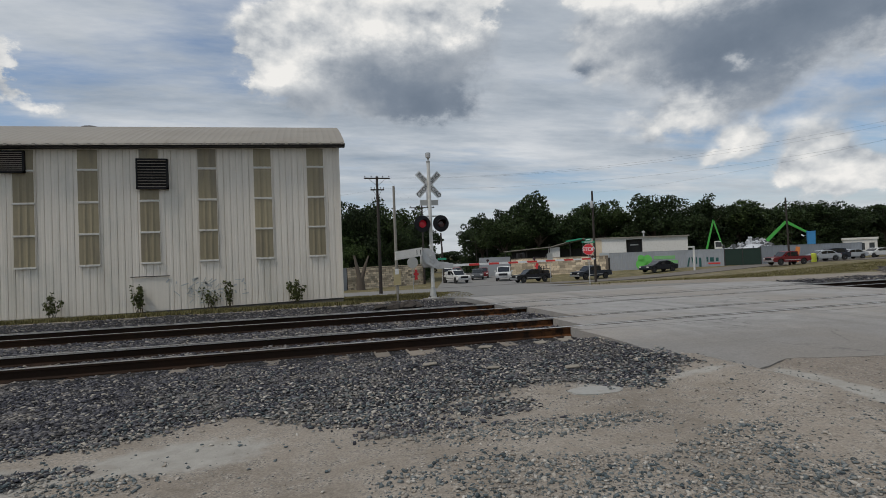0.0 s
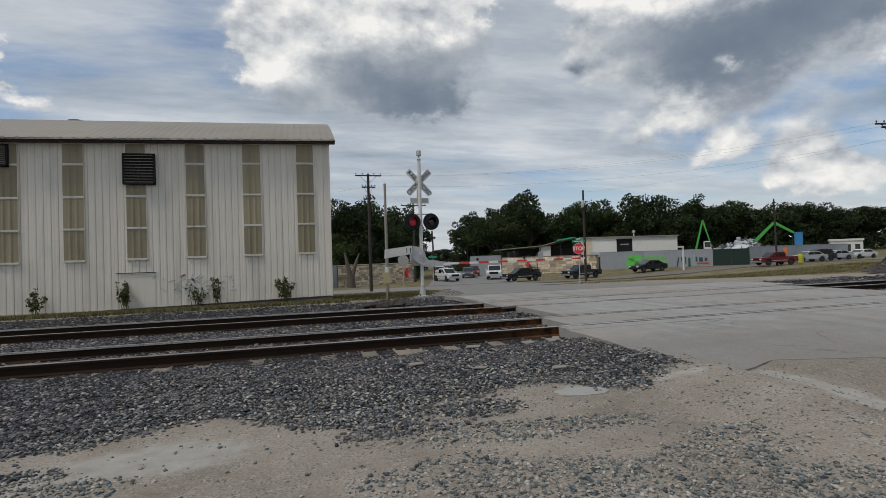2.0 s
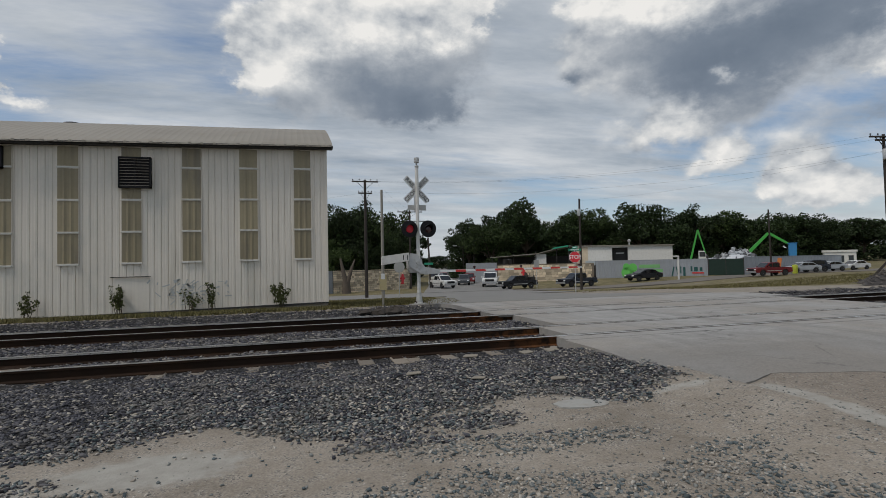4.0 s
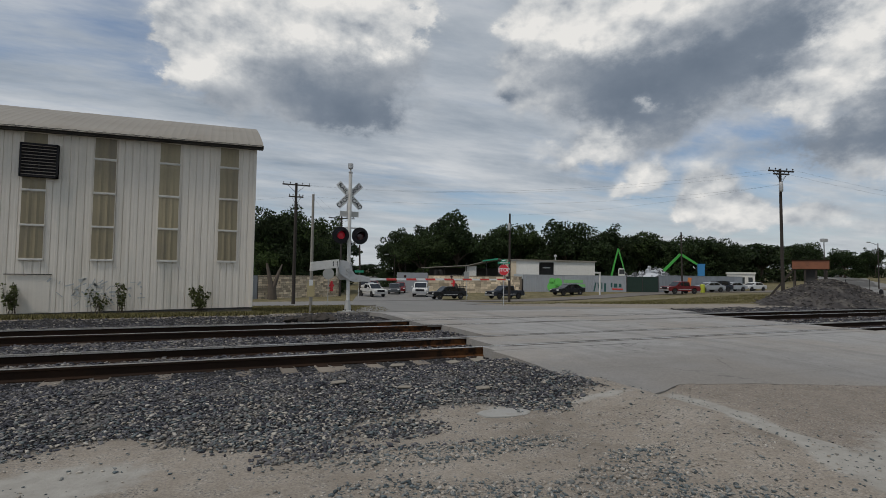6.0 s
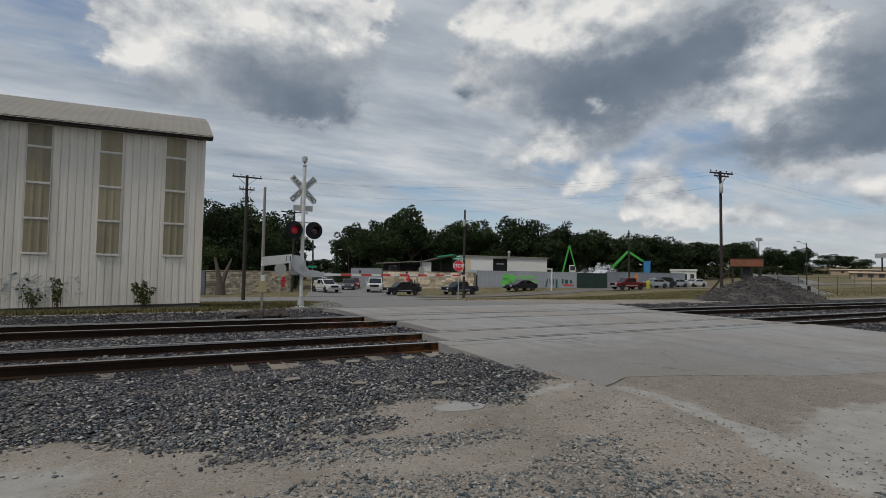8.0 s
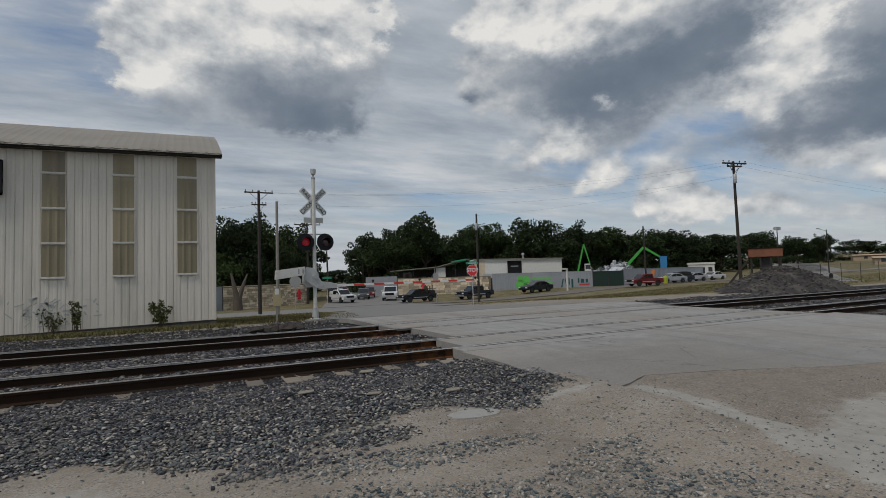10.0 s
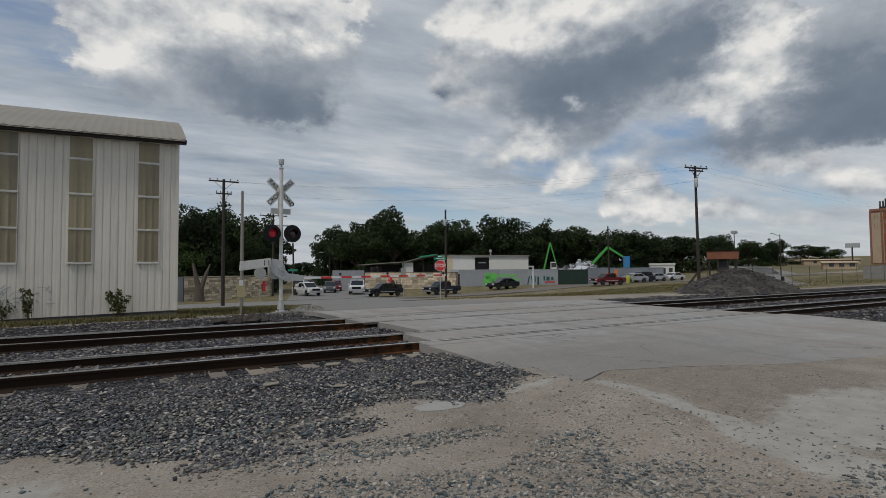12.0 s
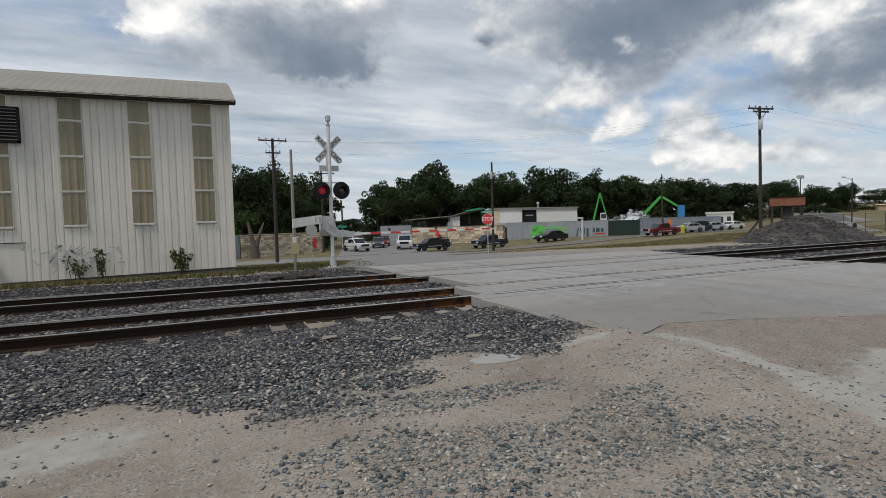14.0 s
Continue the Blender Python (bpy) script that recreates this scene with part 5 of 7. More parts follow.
def white_building():
    z = -1.7
    ax, ay, bx, by = 47.9, 82.3, 60.6, 73.3
    L = math.hypot(bx - ax, by - ay)
    b = thing("metal_building", "low white metal building behind the grey fence", "building", pose(ax, ay, z, 0, 0, math.degrees(math.atan2(by - ay, bx - ax))))
    h0, h1 = 3.95 - z, 3.70 - z
    s = Shape()
    d0, d1 = 5.95, 8.5
    for x0, x1 in ((0, d0), (d1, L)):
        s.prism([(x0, 0), (x1, 0), (x1, h0 + (h1 - h0) * x1 / L), (x0, h0 + (h1 - h0) * x0 / L)], 0, 0.2)
    s.prism([(d0, 5.25), (d1, 5.25), (d1, h0 - 0.1), (d0, h0 - 0.1)], 0, 0.2)
    part("front_wall", s, WHITEPAINT, b, "white sheet wall")
    part("left_bay", Shape().box(-0.05, 1.9, -0.06, -0.01, 0, h0 - 0.2), LIME, b, "tan plastered bay")
    part("side_wall", Shape().box(L - 0.2, L, 0.2, 12, 0, h1), WHITEPAINT, b)
    part("side_wall", Shape().box(0, 0.2, 0.2, 12, 0, h0), WHITEPAINT, b)
    part("back_wall", Shape().box(0, L, 12, 12.2, 0, h1), WHITEPAINT, b)
    part("roof", Shape().prism([(-0.25, h0), (L + 0.25, h1), (L + 0.25, h1 + 0.14), (-0.25, h0 + 0.14)], -0.35, 12.4), ROOF, b)
    # near-black sheet stands in for the shade inside the doorway
    part("doorway_back", Shape().box(d0 - 0.3, d1 + 0.3, 1.2, 1.3, 0, h0 - 0.3), DARKGAP, b, "dark sheet painted as the shaded interior")
    part("light_bar", Shape().box(d0 + 0.6, d1 - 0.6, 1.1, 1.18, 4.2, 4.4), SIGNWHITE, b)
    v = part("roof_turbine", Shape().lathe([(0.12, h0 - 0.1), (0.12, h0 + 0.6), (0.26, h0 + 0.7), (0.28, h0 + 0.95), (0.1, h0 + 1.1)], 12), GALV, b, "white roof turbine", at=pose(8.8, 3, 0), smooth=True)
    part("lean_to", Shape().prism([(-0.1, 0.0), (3.4, 0.0), (3.4, 2.95), (-0.1, 3.1)], -3.2, -0.4), BLUESHEET, b, "pale sheet lean-to", at=pose(1.8, 0, 0))
    part("dark_door", Shape().box(2.6, 3.6, -3.66, -3.62, 0.1, 2.3), DARKGAP, b)


white_building()


def open_shed():
    z = -1.9
    b = thing("open_shed", "open shed with a low sloping tin roof behind the stone wall", "shed", pose(34.6, 89.6, z, 0, 0, math.degrees(math.atan2(-7.6, 11.4))))
    L = 14.2
    part("roof", Shape().prism([(0, 4.15), (8.5, 4.65), (12.2, 5.55), (L, 5.9), (L, 6.02), (12.2, 5.68), (8.5, 4.78), (0, 4.27)], -1.2, 5.0), ROOF, b, "pale tin roof")
    # back panel coloured near black for the shade under the roof
    part("back_panel", Shape().box(0.3, L - 0.3, 4.6, 4.7, 0, 4.3), DARKGAP, b, "dark back panel painted as the shed's shaded interior")
    for x in (0.3, 4.2, 8.2, 11.8, L - 0.3):
        part("post", Shape().tube((x, -0.8, 0), (x, -0.8, 4.3 + 0.11 * x), 0.08, n=8), LOUVRE, b)
    part("green_awning", Shape().prism([(11.2, 5.42), (13.9, 5.78), (13.9, 6.06), (11.2, 5.66)], -1.5, -1.22), SIGNGREEN, b, "green awning edge")
    part("white_panel", Shape().box(8.0, 10.0, -0.7, -0.6, 2.6, 4.6), WHITEPAINT, b, "white sheet panel")


open_shed()
jk = thing("junk_heap", "jumble of stored junk under the tin shed roof", "junk heap", pose(39.0, 85.6, -1.9))
rnd = random.Random(4)
for i in range(26):
    s = rnd.uniform(0.3, 0.9)
    part("junk_piece", Shape().box(-s, s, -s * 0.4, s * 0.4, -s * 0.4, s * 0.4), SCRAP if i % 3 == 0 else LOUVRE, jk,
         at=pose(rnd.uniform(-5, 5), rnd.uniform(-0.6, 0.8), 2.2 + rnd.uniform(-1.8, 1.0), rnd.uniform(0, 90), rnd.uniform(0, 90), rnd.uniform(0, 180)), bevel=0.05)

sw = thing("office_hut", "small white flat-roofed office hut at the end of the yard", "hut", pose(90.0, 70.5, lie(90, 70), 0, 0, -50))
part("wall", Shape().box(0, 4.6, 0, 4, 0, 2.9), WHITEPAINT, sw, bevel=0.03)
part("parapet", Shape().box(-0.15, 4.75, -0.15, 4.15, 2.7, 3.05), WHITEPAINT, sw)
for x in (0.6, 2.2, 3.5):
    w = part("window", Shape().box(x, x + 0.7, -0.03, 0.0, 0.9, 2.1), WINDARK, sw)
    part("frame", Shape().box(x - 0.05, x + 0.75, -0.05, -0.03, 2.1, 2.18), WHITEPAINT, w)


def scrap_pile():
    s = Shape()
    rnd = random.Random(11)
    for i in range(420):
        a, r = rnd.uniform(0, 6.28), rnd.random() ** 0.6
        x, y = 6.5 * r * math.cos(a), 3.0 * r * math.sin(a)
        z = (1 - r) * 2.6 + rnd.uniform(0, 0.7)
        w, d, h = rnd.uniform(0.15, 0.75), rnd.uniform(0.1, 0.4), rnd.uniform(0.04, 0.3)
        s.box(-w, w, -d, d, -h, h, pose(x, y, z, rnd.uniform(0, 180), rnd.uniform(0, 180), rnd.uniform(0, 180)))
    s.lathe([(5.5, -0.3), (3.8, 1.0), (1.5, 2.4), (0.2, 2.7)], 14)
    solid("scrap_heap", s, SCRAP, "heap of shiny shredded scrap metal inside the yard", "scrap heap", kind="stuff", m=pose(70.0, 69.5, lie(70, 69.5) + 0.1, 0, 0, -40) @ Matrix.Diagonal((1, 1, 1.06, 1)))


scrap_pile()


def material_handler(x, y, turn, joints, label, slim=0.75):
    z = lie(x, y)
    e = thing("material_handler", label, "excavator", pose(x, y, z, 0, 0, turn), group="green scrap handlers")
    part("undercarriage", Shape().box(-1.6, 1.6, -1.3, 1.3, 0, 0.9), LOUVRE, e, bevel=0.15)
    part("house", Shape().box(-1.6, 1.2, -1.2, 1.2, 0.95, 2.2), MACHINE, e, "green engine house", bevel=0.12)
    cab = part("cab", Shape().prism([(0.3, 2.0), (1.5, 2.0), (1.6, 3.0), (1.3, 3.7), (0.3, 3.7)], -1.1, -0.1), WHITEPAINT, e, bevel=0.06)
    part("cab_window", Shape().box(0.45, 1.45, -1.12, -1.1, 2.6, 3.5), CARGLASS, cab)
    for k in range(len(joints) - 1):
        (x0, z0), (x1, z1) = joints[k], joints[k + 1]
        dx, dz = x1 - x0, z1 - z0
        n = math.hypot(dx, dz)
        ux, uz = -dz / n, dx / n
        w0, w1 = (0.42 - 0.10 * k) * slim, (0.30 - 0.08 * k) * slim
        part("boom" if k == 0 else "stick", Shape().prism([(x0 + ux * w0, z0 + uz * w0), (x0 - ux * w0, z0 - uz * w0), (x1 - ux * w1, z1 - uz * w1), (x1 + ux * w1, z1 + uz * w1)], -0.2, 0.2), MACHINE, e, "green steel boom", bevel=0.03)
    x1, z1 = joints[-1]
    part("grapple", Shape().lathe([(0.1, 0.4), (0.5, 0.1), (0.6, -0.5), (0.1, -0.9)], 8), LOUVRE, e, at=pose(x1, 0, z1 - 0.6))
    return e


material_handler(76.9, 75.8, -40, [(0.6, 2.2), (4.6, 6.5), (8.0, 4.2)], "green scrap handler with a bent boom over the fence")
material_handler(73.2, 82.0, -40, [(-1.0, 2.2), (0.3, 7.7), (1.5, 3.2)], "green scrap handler with its boom folded upright", 0.45)
bb = thing("blue_container", "tall blue steel hopper behind the grey fence", "hopper", pose(82.3, 69.9, lie(82, 70), 0, 0, -45))
part("hopper_body", Shape().prism([(-0.5, 0), (0.5, 0), (0.6, 4.5), (-0.6, 4.5)], -0.8, 0.8), BLUE, bb, bevel=0.05)
part("rim", Shape().box(-0.65, 0.65, -0.85, 0.85, 4.45, 4.6), BLUE, bb)
oc = thing("orange_post", "orange leaning board against the grey fence", "board", pose(63.9, 56.6, lie(64, 56.6), 0, 8, -40))
part("board", Shape().box(-0.25, 0.25, -0.04, 0.04, 0, 2.1), ORANGE, oc, bevel=0.02)
yb = thing("yellow_barrel", "yellow-green plastic barrel beside the red pickup", "barrel", pose(62.2, 52.6, lie(62, 52.6)))
YELLOW = material("hi_vis_yellow", (0.50, 0.55, 0.06), 0.6, 0.0, 0.1, 4.0, 20.0, 0.03)
part("drum", Shape().lathe([(0.28, 0), (0.32, 0.1), (0.30, 0.5), (0.33, 0.55), (0.30, 1.1), (0.1, 1.15)], 14), YELLOW, yb, smooth=True)


def hydrant_emblem(x, y, z, turn):
    e = thing("red_wall_plaque", "red hydrant-shaped plaque fixed to the stone wall", "plaque", pose(x, y, z, 0, 0, turn), group="red wall plaques")
    o = [(-0.3, -0.75), (0.3, -0.75), (0.3, -0.6), (0.2, -0.55), (0.2, -0.1), (0.45, -0.1), (0.45, 0.15), (0.2, 0.2), (0.22, 0.4), (0.15, 0.58), (0.0, 0.66)]
    o += [(-0.15, 0.58), (-0.22, 0.4), (-0.2, 0.2), (-0.45, 0.15), (-0.45, -0.1), (-0.2, -0.1), (-0.2, -0.55), (-0.3, -0.6)]
    part("plate", Shape().prism(o, -0.05, 0.0), STOPRED, e)


hydrant_emblem(14.3, 71.45, -0.55, 30)
hydrant_emblem(37.4, 81.85, -0.45, -29)


# ---- vehicles ----
def car_paint(name, c):
    return material(name, c, 0.38, 0.0, 0.05, 1.0, 10.0, 0.0, spec=0.35)


PAINTS = {k: car_paint("car_paint_" + k, c) for k, c in (("black", (0.012, 0.013, 0.016)), ("white", (0.62, 0.62, 0.60)), ("red", (0.15, 0.012, 0.014)),
                                                       ("silver", (0.36, 0.38, 0.40)), ("grey", (0.07, 0.075, 0.08)), ("navy", (0.02, 0.025, 0.035)))}


def wheels(v, xs, half, r):
    for x in xs:
        for sy in (-1, 1):
            y = sy * (half - 0.1)
            w = part("wheel", Shape().lathe([(r * 0.62, -0.11), (r * 0.95, -0.11), (r, -0.07), (r, 0.07), (r * 0.95, 0.11), (r * 0.62, 0.11)], 20), TYRE, v, at=pose(x, y, r, 90, 0, 0), smooth=True)
            part("rim", Shape().lathe([(r * 0.63, -0.09), (r * 0.63, 0.09), (r * 0.25, 0.10 if sy < 0 else 0.05), (r * 0.1, 0.11 if sy < 0 else 0.05)], 14), RIM, w, at=Matrix.Identity(4) if sy < 0 else pose(0, 0, 0, 180, 0, 0))


def lights(v, x0, x1, z, half):
    for sy in (-1, 1):
        part("headlight", Shape().box(x0 - 0.02, x0 + 0.10, sy * (half - 0.22) - 0.16, sy * (half - 0.22) + 0.16, z - 0.09, z + 0.08), HEADLAMP, v, bevel=0.02)
        part("tail_light", Shape().box(x1 - 0.08, x1 + 0.02, sy * (half - 0.14) - 0.09, sy * (half - 0.14) + 0.09, z - 0.05, z + 0.25), TAILLAMP, v, bevel=0.02)


def pickup(name, x, y, turn, paint, label, load=False, scale=1.0, cap=False):
    """Nose towards -x. 5.4 m long, 1.9 m wide, 1.8 m high."""
    v = thing(name, label, "pickup", pose(x, y, lie(x, y) + 0.012, 0, 0, turn) @ Matrix.Scale(scale, 4))
    P = PAINTS[paint]
    hw = 0.95
    body = [(-2.65, 0.45), (-2.72, 0.75), (-2.62, 1.02), (-1.25, 1.12), (2.65, 1.12), (2.72, 0.6), (2.6, 0.48), (2.15, 0.45)]
    for cx in (1.65,):
        body += [(cx + 0.47 * math.cos(radians(a)), 0.42 + 0.47 * math.sin(radians(a))) for a in range(0, 181, 30)]
    body += [(-1.15, 0.42)]
    body += [(-1.65 + 0.47 * math.cos(radians(a)), 0.42 + 0.47 * math.sin(radians(a))) for a in range(0, 181, 30)]
    part("body", Shape().prism(body, -hw, hw), P, v, bevel=0.05)
    part("cab", Shape().prism([(-1.35, 1.08), (-0.62, 1.72), (-0.35, 1.78), (0.72, 1.78), (0.95, 1.70), (1.05, 1.08)], -hw + 0.12, hw - 0.12), P, v, bevel=0.06)
    for sy in (-1, 1):
        part("side_window", Shape().prism([(-1.05, 1.16), (-0.55, 1.62), (-0.22, 1.66), (-0.22, 1.16)], sy * (hw - 0.11) - 0.012, sy * (hw - 0.11) + 0.012), CARGLASS, v)
        part("side_window", Shape().prism([(-0.14, 1.16), (-0.14, 1.66), (0.68, 1.66), (0.86, 1.16)], sy * (hw - 0.11) - 0.012, sy * (hw - 0.11) + 0.012), CARGLASS, v)
        part("mirror", Shape().box(-0.95, -0.78, sy * (hw + 0.12) - 0.1, sy * (hw + 0.12) + 0.1, 1.12, 1.32), P, v, bevel=0.03)
        part("sill_trim", Shape().box(-1.1, 1.1, sy * (hw + 0.005) - 0.02, sy * (hw + 0.005) + 0.02, 0.62, 0.70), RIM, v)
    part("windscreen", Shape().prism([(-1.30, 1.14), (-1.32, 1.14), (-0.66, 1.72), (-0.62, 1.70)], -hw + 0.22, hw - 0.22), CARGLASS, v)
    part("rear_window", Shape().prism([(1.0, 1.18), (1.04, 1.18), (0.98, 1.64), (0.94, 1.64)], -hw + 0.25, hw - 0.25), CARGLASS, v)
    part("bed_floor", Shape().box(1.1, 2.6, -hw + 0.1, hw - 0.1, 1.122, 1.135), BLACK, v)
    part("bumper", Shape().box(-2.85, -2.62, -hw + 0.05, hw - 0.05, 0.42, 0.66), RIM, v, bevel=0.04)
    part("grille", Shape().box(-2.75, -2.68, -0.55, 0.55, 0.70, 0.98), BLACK, v, bevel=0.02)
    part("bumper", Shape().box(2.62, 2.85, -hw + 0.05, hw - 0.05, 0.45, 0.64), RIM, v, bevel=0.04)
    lights(v, -2.72, 2.70, 0.86, hw)
    wheels(v, (-1.65, 1.65), hw, 0.38)
    if load:
        r = part("bed_rack", Shape().box(1.2, 1.26, -0.85, -0.79, 1.12, 2.15), LOUVRE, v, "dark rack of tools in the bed")
        for k in range(4):
            part("rack_post", Shape().box(1.2 + 0.42 * k, 1.26 + 0.42 * k, -0.85 + 1.6 * (k % 2), -0.79 + 1.6 * (k % 2), 1.12, 2.1 + 0.1 * (k % 3)), LOUVRE, r)
        part("rack_bar", Shape().box(1.2, 2.6, -0.85, -0.79, 1.75, 1.82), LOUVRE, r)
        part("tool_bundle", Shape().lathe([(0.3, 1.12), (0.35, 1.5), (0.2, 2.0), (0.05, 2.25)], 8), DEBRIS, r, at=pose(1.5, 0.2, 0))
        part("tool_chest", Shape().box(1.9, 2.6, -0.5, 0.6, 1.12, 1.6), LOUVRE, r, bevel=0.03)
    if cap:
        part("bed_cover", Shape().prism([(1.1, 1.13), (2.65, 1.13), (2.6, 1.5), (1.2, 1.6)], -hw + 0.08, hw - 0.08), WHITEPAINT, v, "white sheeted load", bevel=0.08)
    return v


def sedan(name, x, y, turn, paint, label, scale=1.0, suv=0.0):
    """Nose towards -x. 4.6 m long, 1.8 m wide."""
    v = thing(name, label, "car", pose(x, y, lie(x, y) + 0.012, 0, 0, turn) @ Matrix.Scale(scale, 4))
    P = PAINTS[paint]
    hw = 0.9
    u = suv
    body = [(-2.2, 0.35), (-2.32, 0.55), (-2.2, 0.78 + u * 0.3), (-1.0, 0.94 + u * 0.4), (1.9, 0.98 + u * 0.4), (2.28, 0.92 + u * 0.4), (2.3, 0.5), (2.2, 0.36)]
    body += [(1.4 + 0.4 * math.cos(radians(a)), 0.34 + 0.40 * math.sin(radians(a))) for a in range(0, 181, 30)]
    body += [(-1.4 + 0.4 * math.cos(radians(a)), 0.34 + 0.40 * math.sin(radians(a))) for a in range(0, 181, 30)]
    part("body", Shape().prism(body, -hw, hw), P, v, bevel=0.07)
    top = 1.42 + u
    part("roof", Shape().prism([(-1.1, 0.90 + u * 0.4), (-0.35, top - 0.07), (0.0, top), (0.85, top), (1.2 + u * 2, top - 0.08), (1.95, 0.95 + u * 0.4)], -hw + 0.13, hw - 0.13), P, v, bevel=0.07)
    for sy in (-1, 1):
        for pts in ([(-0.80, 0.98 + u * .4), (-0.28, top - 0.13), (0.28, top - 0.09), (0.28, 0.98 + u * .4)], [(0.36, 0.98 + u * .4), (0.36, top - 0.09), (0.82, top - 0.09), (1.12 + u, top - 0.15), (1.5, 1.0 + u * .4)]):
            part("side_window", Shape().prism(pts, sy * (hw - 0.12) - 0.012, sy * (hw - 0.12) + 0.012), CARGLASS, v)
        part("mirror", Shape().box(-0.8, -0.65, sy * (hw + 0.07) - 0.08, sy * (hw + 0.07) + 0.08, 0.95 + u * .4, 1.08 + u * .4), P, v, bevel=0.03)
    part("windscreen", Shape().prism([(-1.08, 0.96 + u * .4), (-1.12, 0.95 + u * .4), (-0.40, top - 0.08), (-0.36, top - 0.10)], -hw + 0.24, hw - 0.24), CARGLASS, v)
    part("rear_window", Shape().prism([(1.84, 1.04 + u * .4), (1.90, 1.02 + u * .4), (1.26 + u * 2, top - 0.10), (1.22 + u * 2, top - 0.10)], -hw + 0.26, hw - 0.26), CARGLASS, v)
    part("bumper", Shape().box(-2.38, -2.15, -hw + 0.1, hw - 0.1, 0.34, 0.52), P, v, bevel=0.05)
    lights(v, -2.28, 2.27, 0.68 + u * 0.3, hw)
    wheels(v, (-1.4, 1.4), hw, 0.33)
    return v


pickup("pickup_truck", 27.5, 62.2, 6, "black", "black pickup with a rack of tools in its bed", True, 0.93)
pickup("pickup_truck", 27.2, 71.0, 66, "white", "white pickup parked facing the crossing", False, 1.12)
pickup("pickup_truck", 36.0, 62.0, 10, "navy", "dark pickup parked by the stone wall's end")
sedan("parked_car", 47.4, 63.4, 4, "black", "black sedan parked before the grey fence", 1.12)
pickup("pickup_truck", 57.1, 51.8, -8, "red", "dark red pickup parked by the yard gate", False, 0.93)
sedan("parked_car", 66.2, 55.0, -10, "silver", "silver hatchback parked by the yard fence")
sedan("parked_car", 69.8, 56.6, -14, "navy", "dark car parked by the yard fence", 1.0, 0.25)
sedan("parked_car", 75.2, 58.2, -10, "silver", "silver car parked beyond the yard fence")
sedan("parked_car", 82.0, 59.5, 0, "white", "white car parked near the office hut")
sedan("parked_car", 61.0, 62.5, 10, "white", "white car standing inside the yard gate")
pickup("pickup_truck", 19.8, 70.6, 100, "white", "white pickup with a white sheeted load by the narrow street", False, 1.0, True)
sedan("parked_car", 25.6, 78.5, 70, "grey", "dark grey car parked on the narrow street", 1.0, 0.25)
sedan("parked_car", 28.4, 84.0, 70, "red", "dark red car parked on the narrow street", 1.0, 0.3)
sedan("parked_car", 29.2, 103.0, 74, "red", "red car far down the narrow street", 1.0, 0.2)
sedan("parked_car", 27.2, 99.0, 74, "silver", "silver car far down the narrow street")
sedan("parked_car", 24.4, 92.0, 74, "white", "white car far down the narrow street", 1.0, 0.3)
sedan("parked_car", 35.4, 118.0, 74, "grey", "dark car far down the narrow street", 1.0, 0.3)


# ---- gravel heap, tank house, factory and field on the far side ----
HEAP = stone_material("heap_stone", ((0.0, (0.022, 0.020, 0.020)), (0.5, (0.060, 0.054, 0.051)), (0.85, (0.10, 0.088, 0.080)), (1.0, (0.20, 0.18, 0.155))))


def stone_shapes(rng, n=8):
    """Angular broken stones: boxes with every corner pushed about."""
    c = np.array([(x, y, z) for z in (-1, 1) for y in (-1, 1) for x in (-1, 1)]) * 0.62
    quads = ((0, 2, 3, 1), (4, 5, 7, 6), (0, 1, 5, 4), (1, 3, 7, 5), (3, 2, 6, 7), (2, 0, 4, 6))
    tri = np.array([t for a, b, c2, d in quads for t in ((a, b, c2), (a, c2, d))])
    out = []
    for _ in range(n):
        v = c * rng.uniform(0.45, 1.45, (8, 3))
        v[:, :2] *= np.where(c[:, 2:3] > 0, rng.uniform(0.45, 0.85), 1.1)
        out.append(v * np.array((1.25, rng.uniform(0.55, 0.9), rng.uniform(0.22, 0.46))))
    return out, tri


def gravel_heap():
    rnd = random.Random(21)
    n, m = 64, 22
    s = Shape()
    for j in range(m + 1):
        r = j / m
        for i in range(n):
            a = 2 * math.pi * i / n
            wob = 1 + 0.16 * noise.noise((math.cos(a) * 1.6, math.sin(a) * 1.6, 0.7))
            x, y = 4.3 * r * wob * math.cos(a), 2.8 * r * wob * math.sin(a)
            z = 1.42 * (1 - r ** 1.45) * (1 + 0.16 * noise.noise((x * 0.5, y * 0.7, 4.0))) + 0.09 * noise.noise((x * 2.2, y * 2.2, 1.0)) * (1 - 0.5 * r) - 0.12
            s.v.append((x, y, z))
    s.f = [(j * n + i, j * n + (i + 1) % n, (j + 1) * n + (i + 1) % n, (j + 1) * n + i) for j in range(m) for i in range(n)]
    rng = np.random.default_rng(77)
    shapes, tri = stone_shapes(rng)
    top = len(s.v)
    for i in rng.integers(0, top - n, 5200):
        c, q = s.v[i], s.v[(i + n) % top]
        k, t = rng.uniform(0.03, 0.085), rng.random()
        base = [c[j] + (q[j] - c[j]) * t + rng.normal() * 0.10 * (j < 2) for j in range(3)]
        a = rng.uniform(0, 6.28)
        ca, sa = math.cos(a), math.sin(a)
        o = len(s.v)
        for x, y, z in shapes[int(rng.integers(0, 8))]:
            s.v.append((base[0] + k * (x * ca - y * sa), base[1] + k * (x * sa + y * ca), base[2] + k * (z + 0.3)))
        s.f += [tuple(int(b) + o for b in f) for f in tri]
    h = solid("gravel_heap", s, HEAP, "heap of grey-brown crushed stone beside the track", "gravel heap", kind="stuff", m=pose(31.9, 18.5, 0.0, 0, 0, -8))
    return h


gravel_heap()

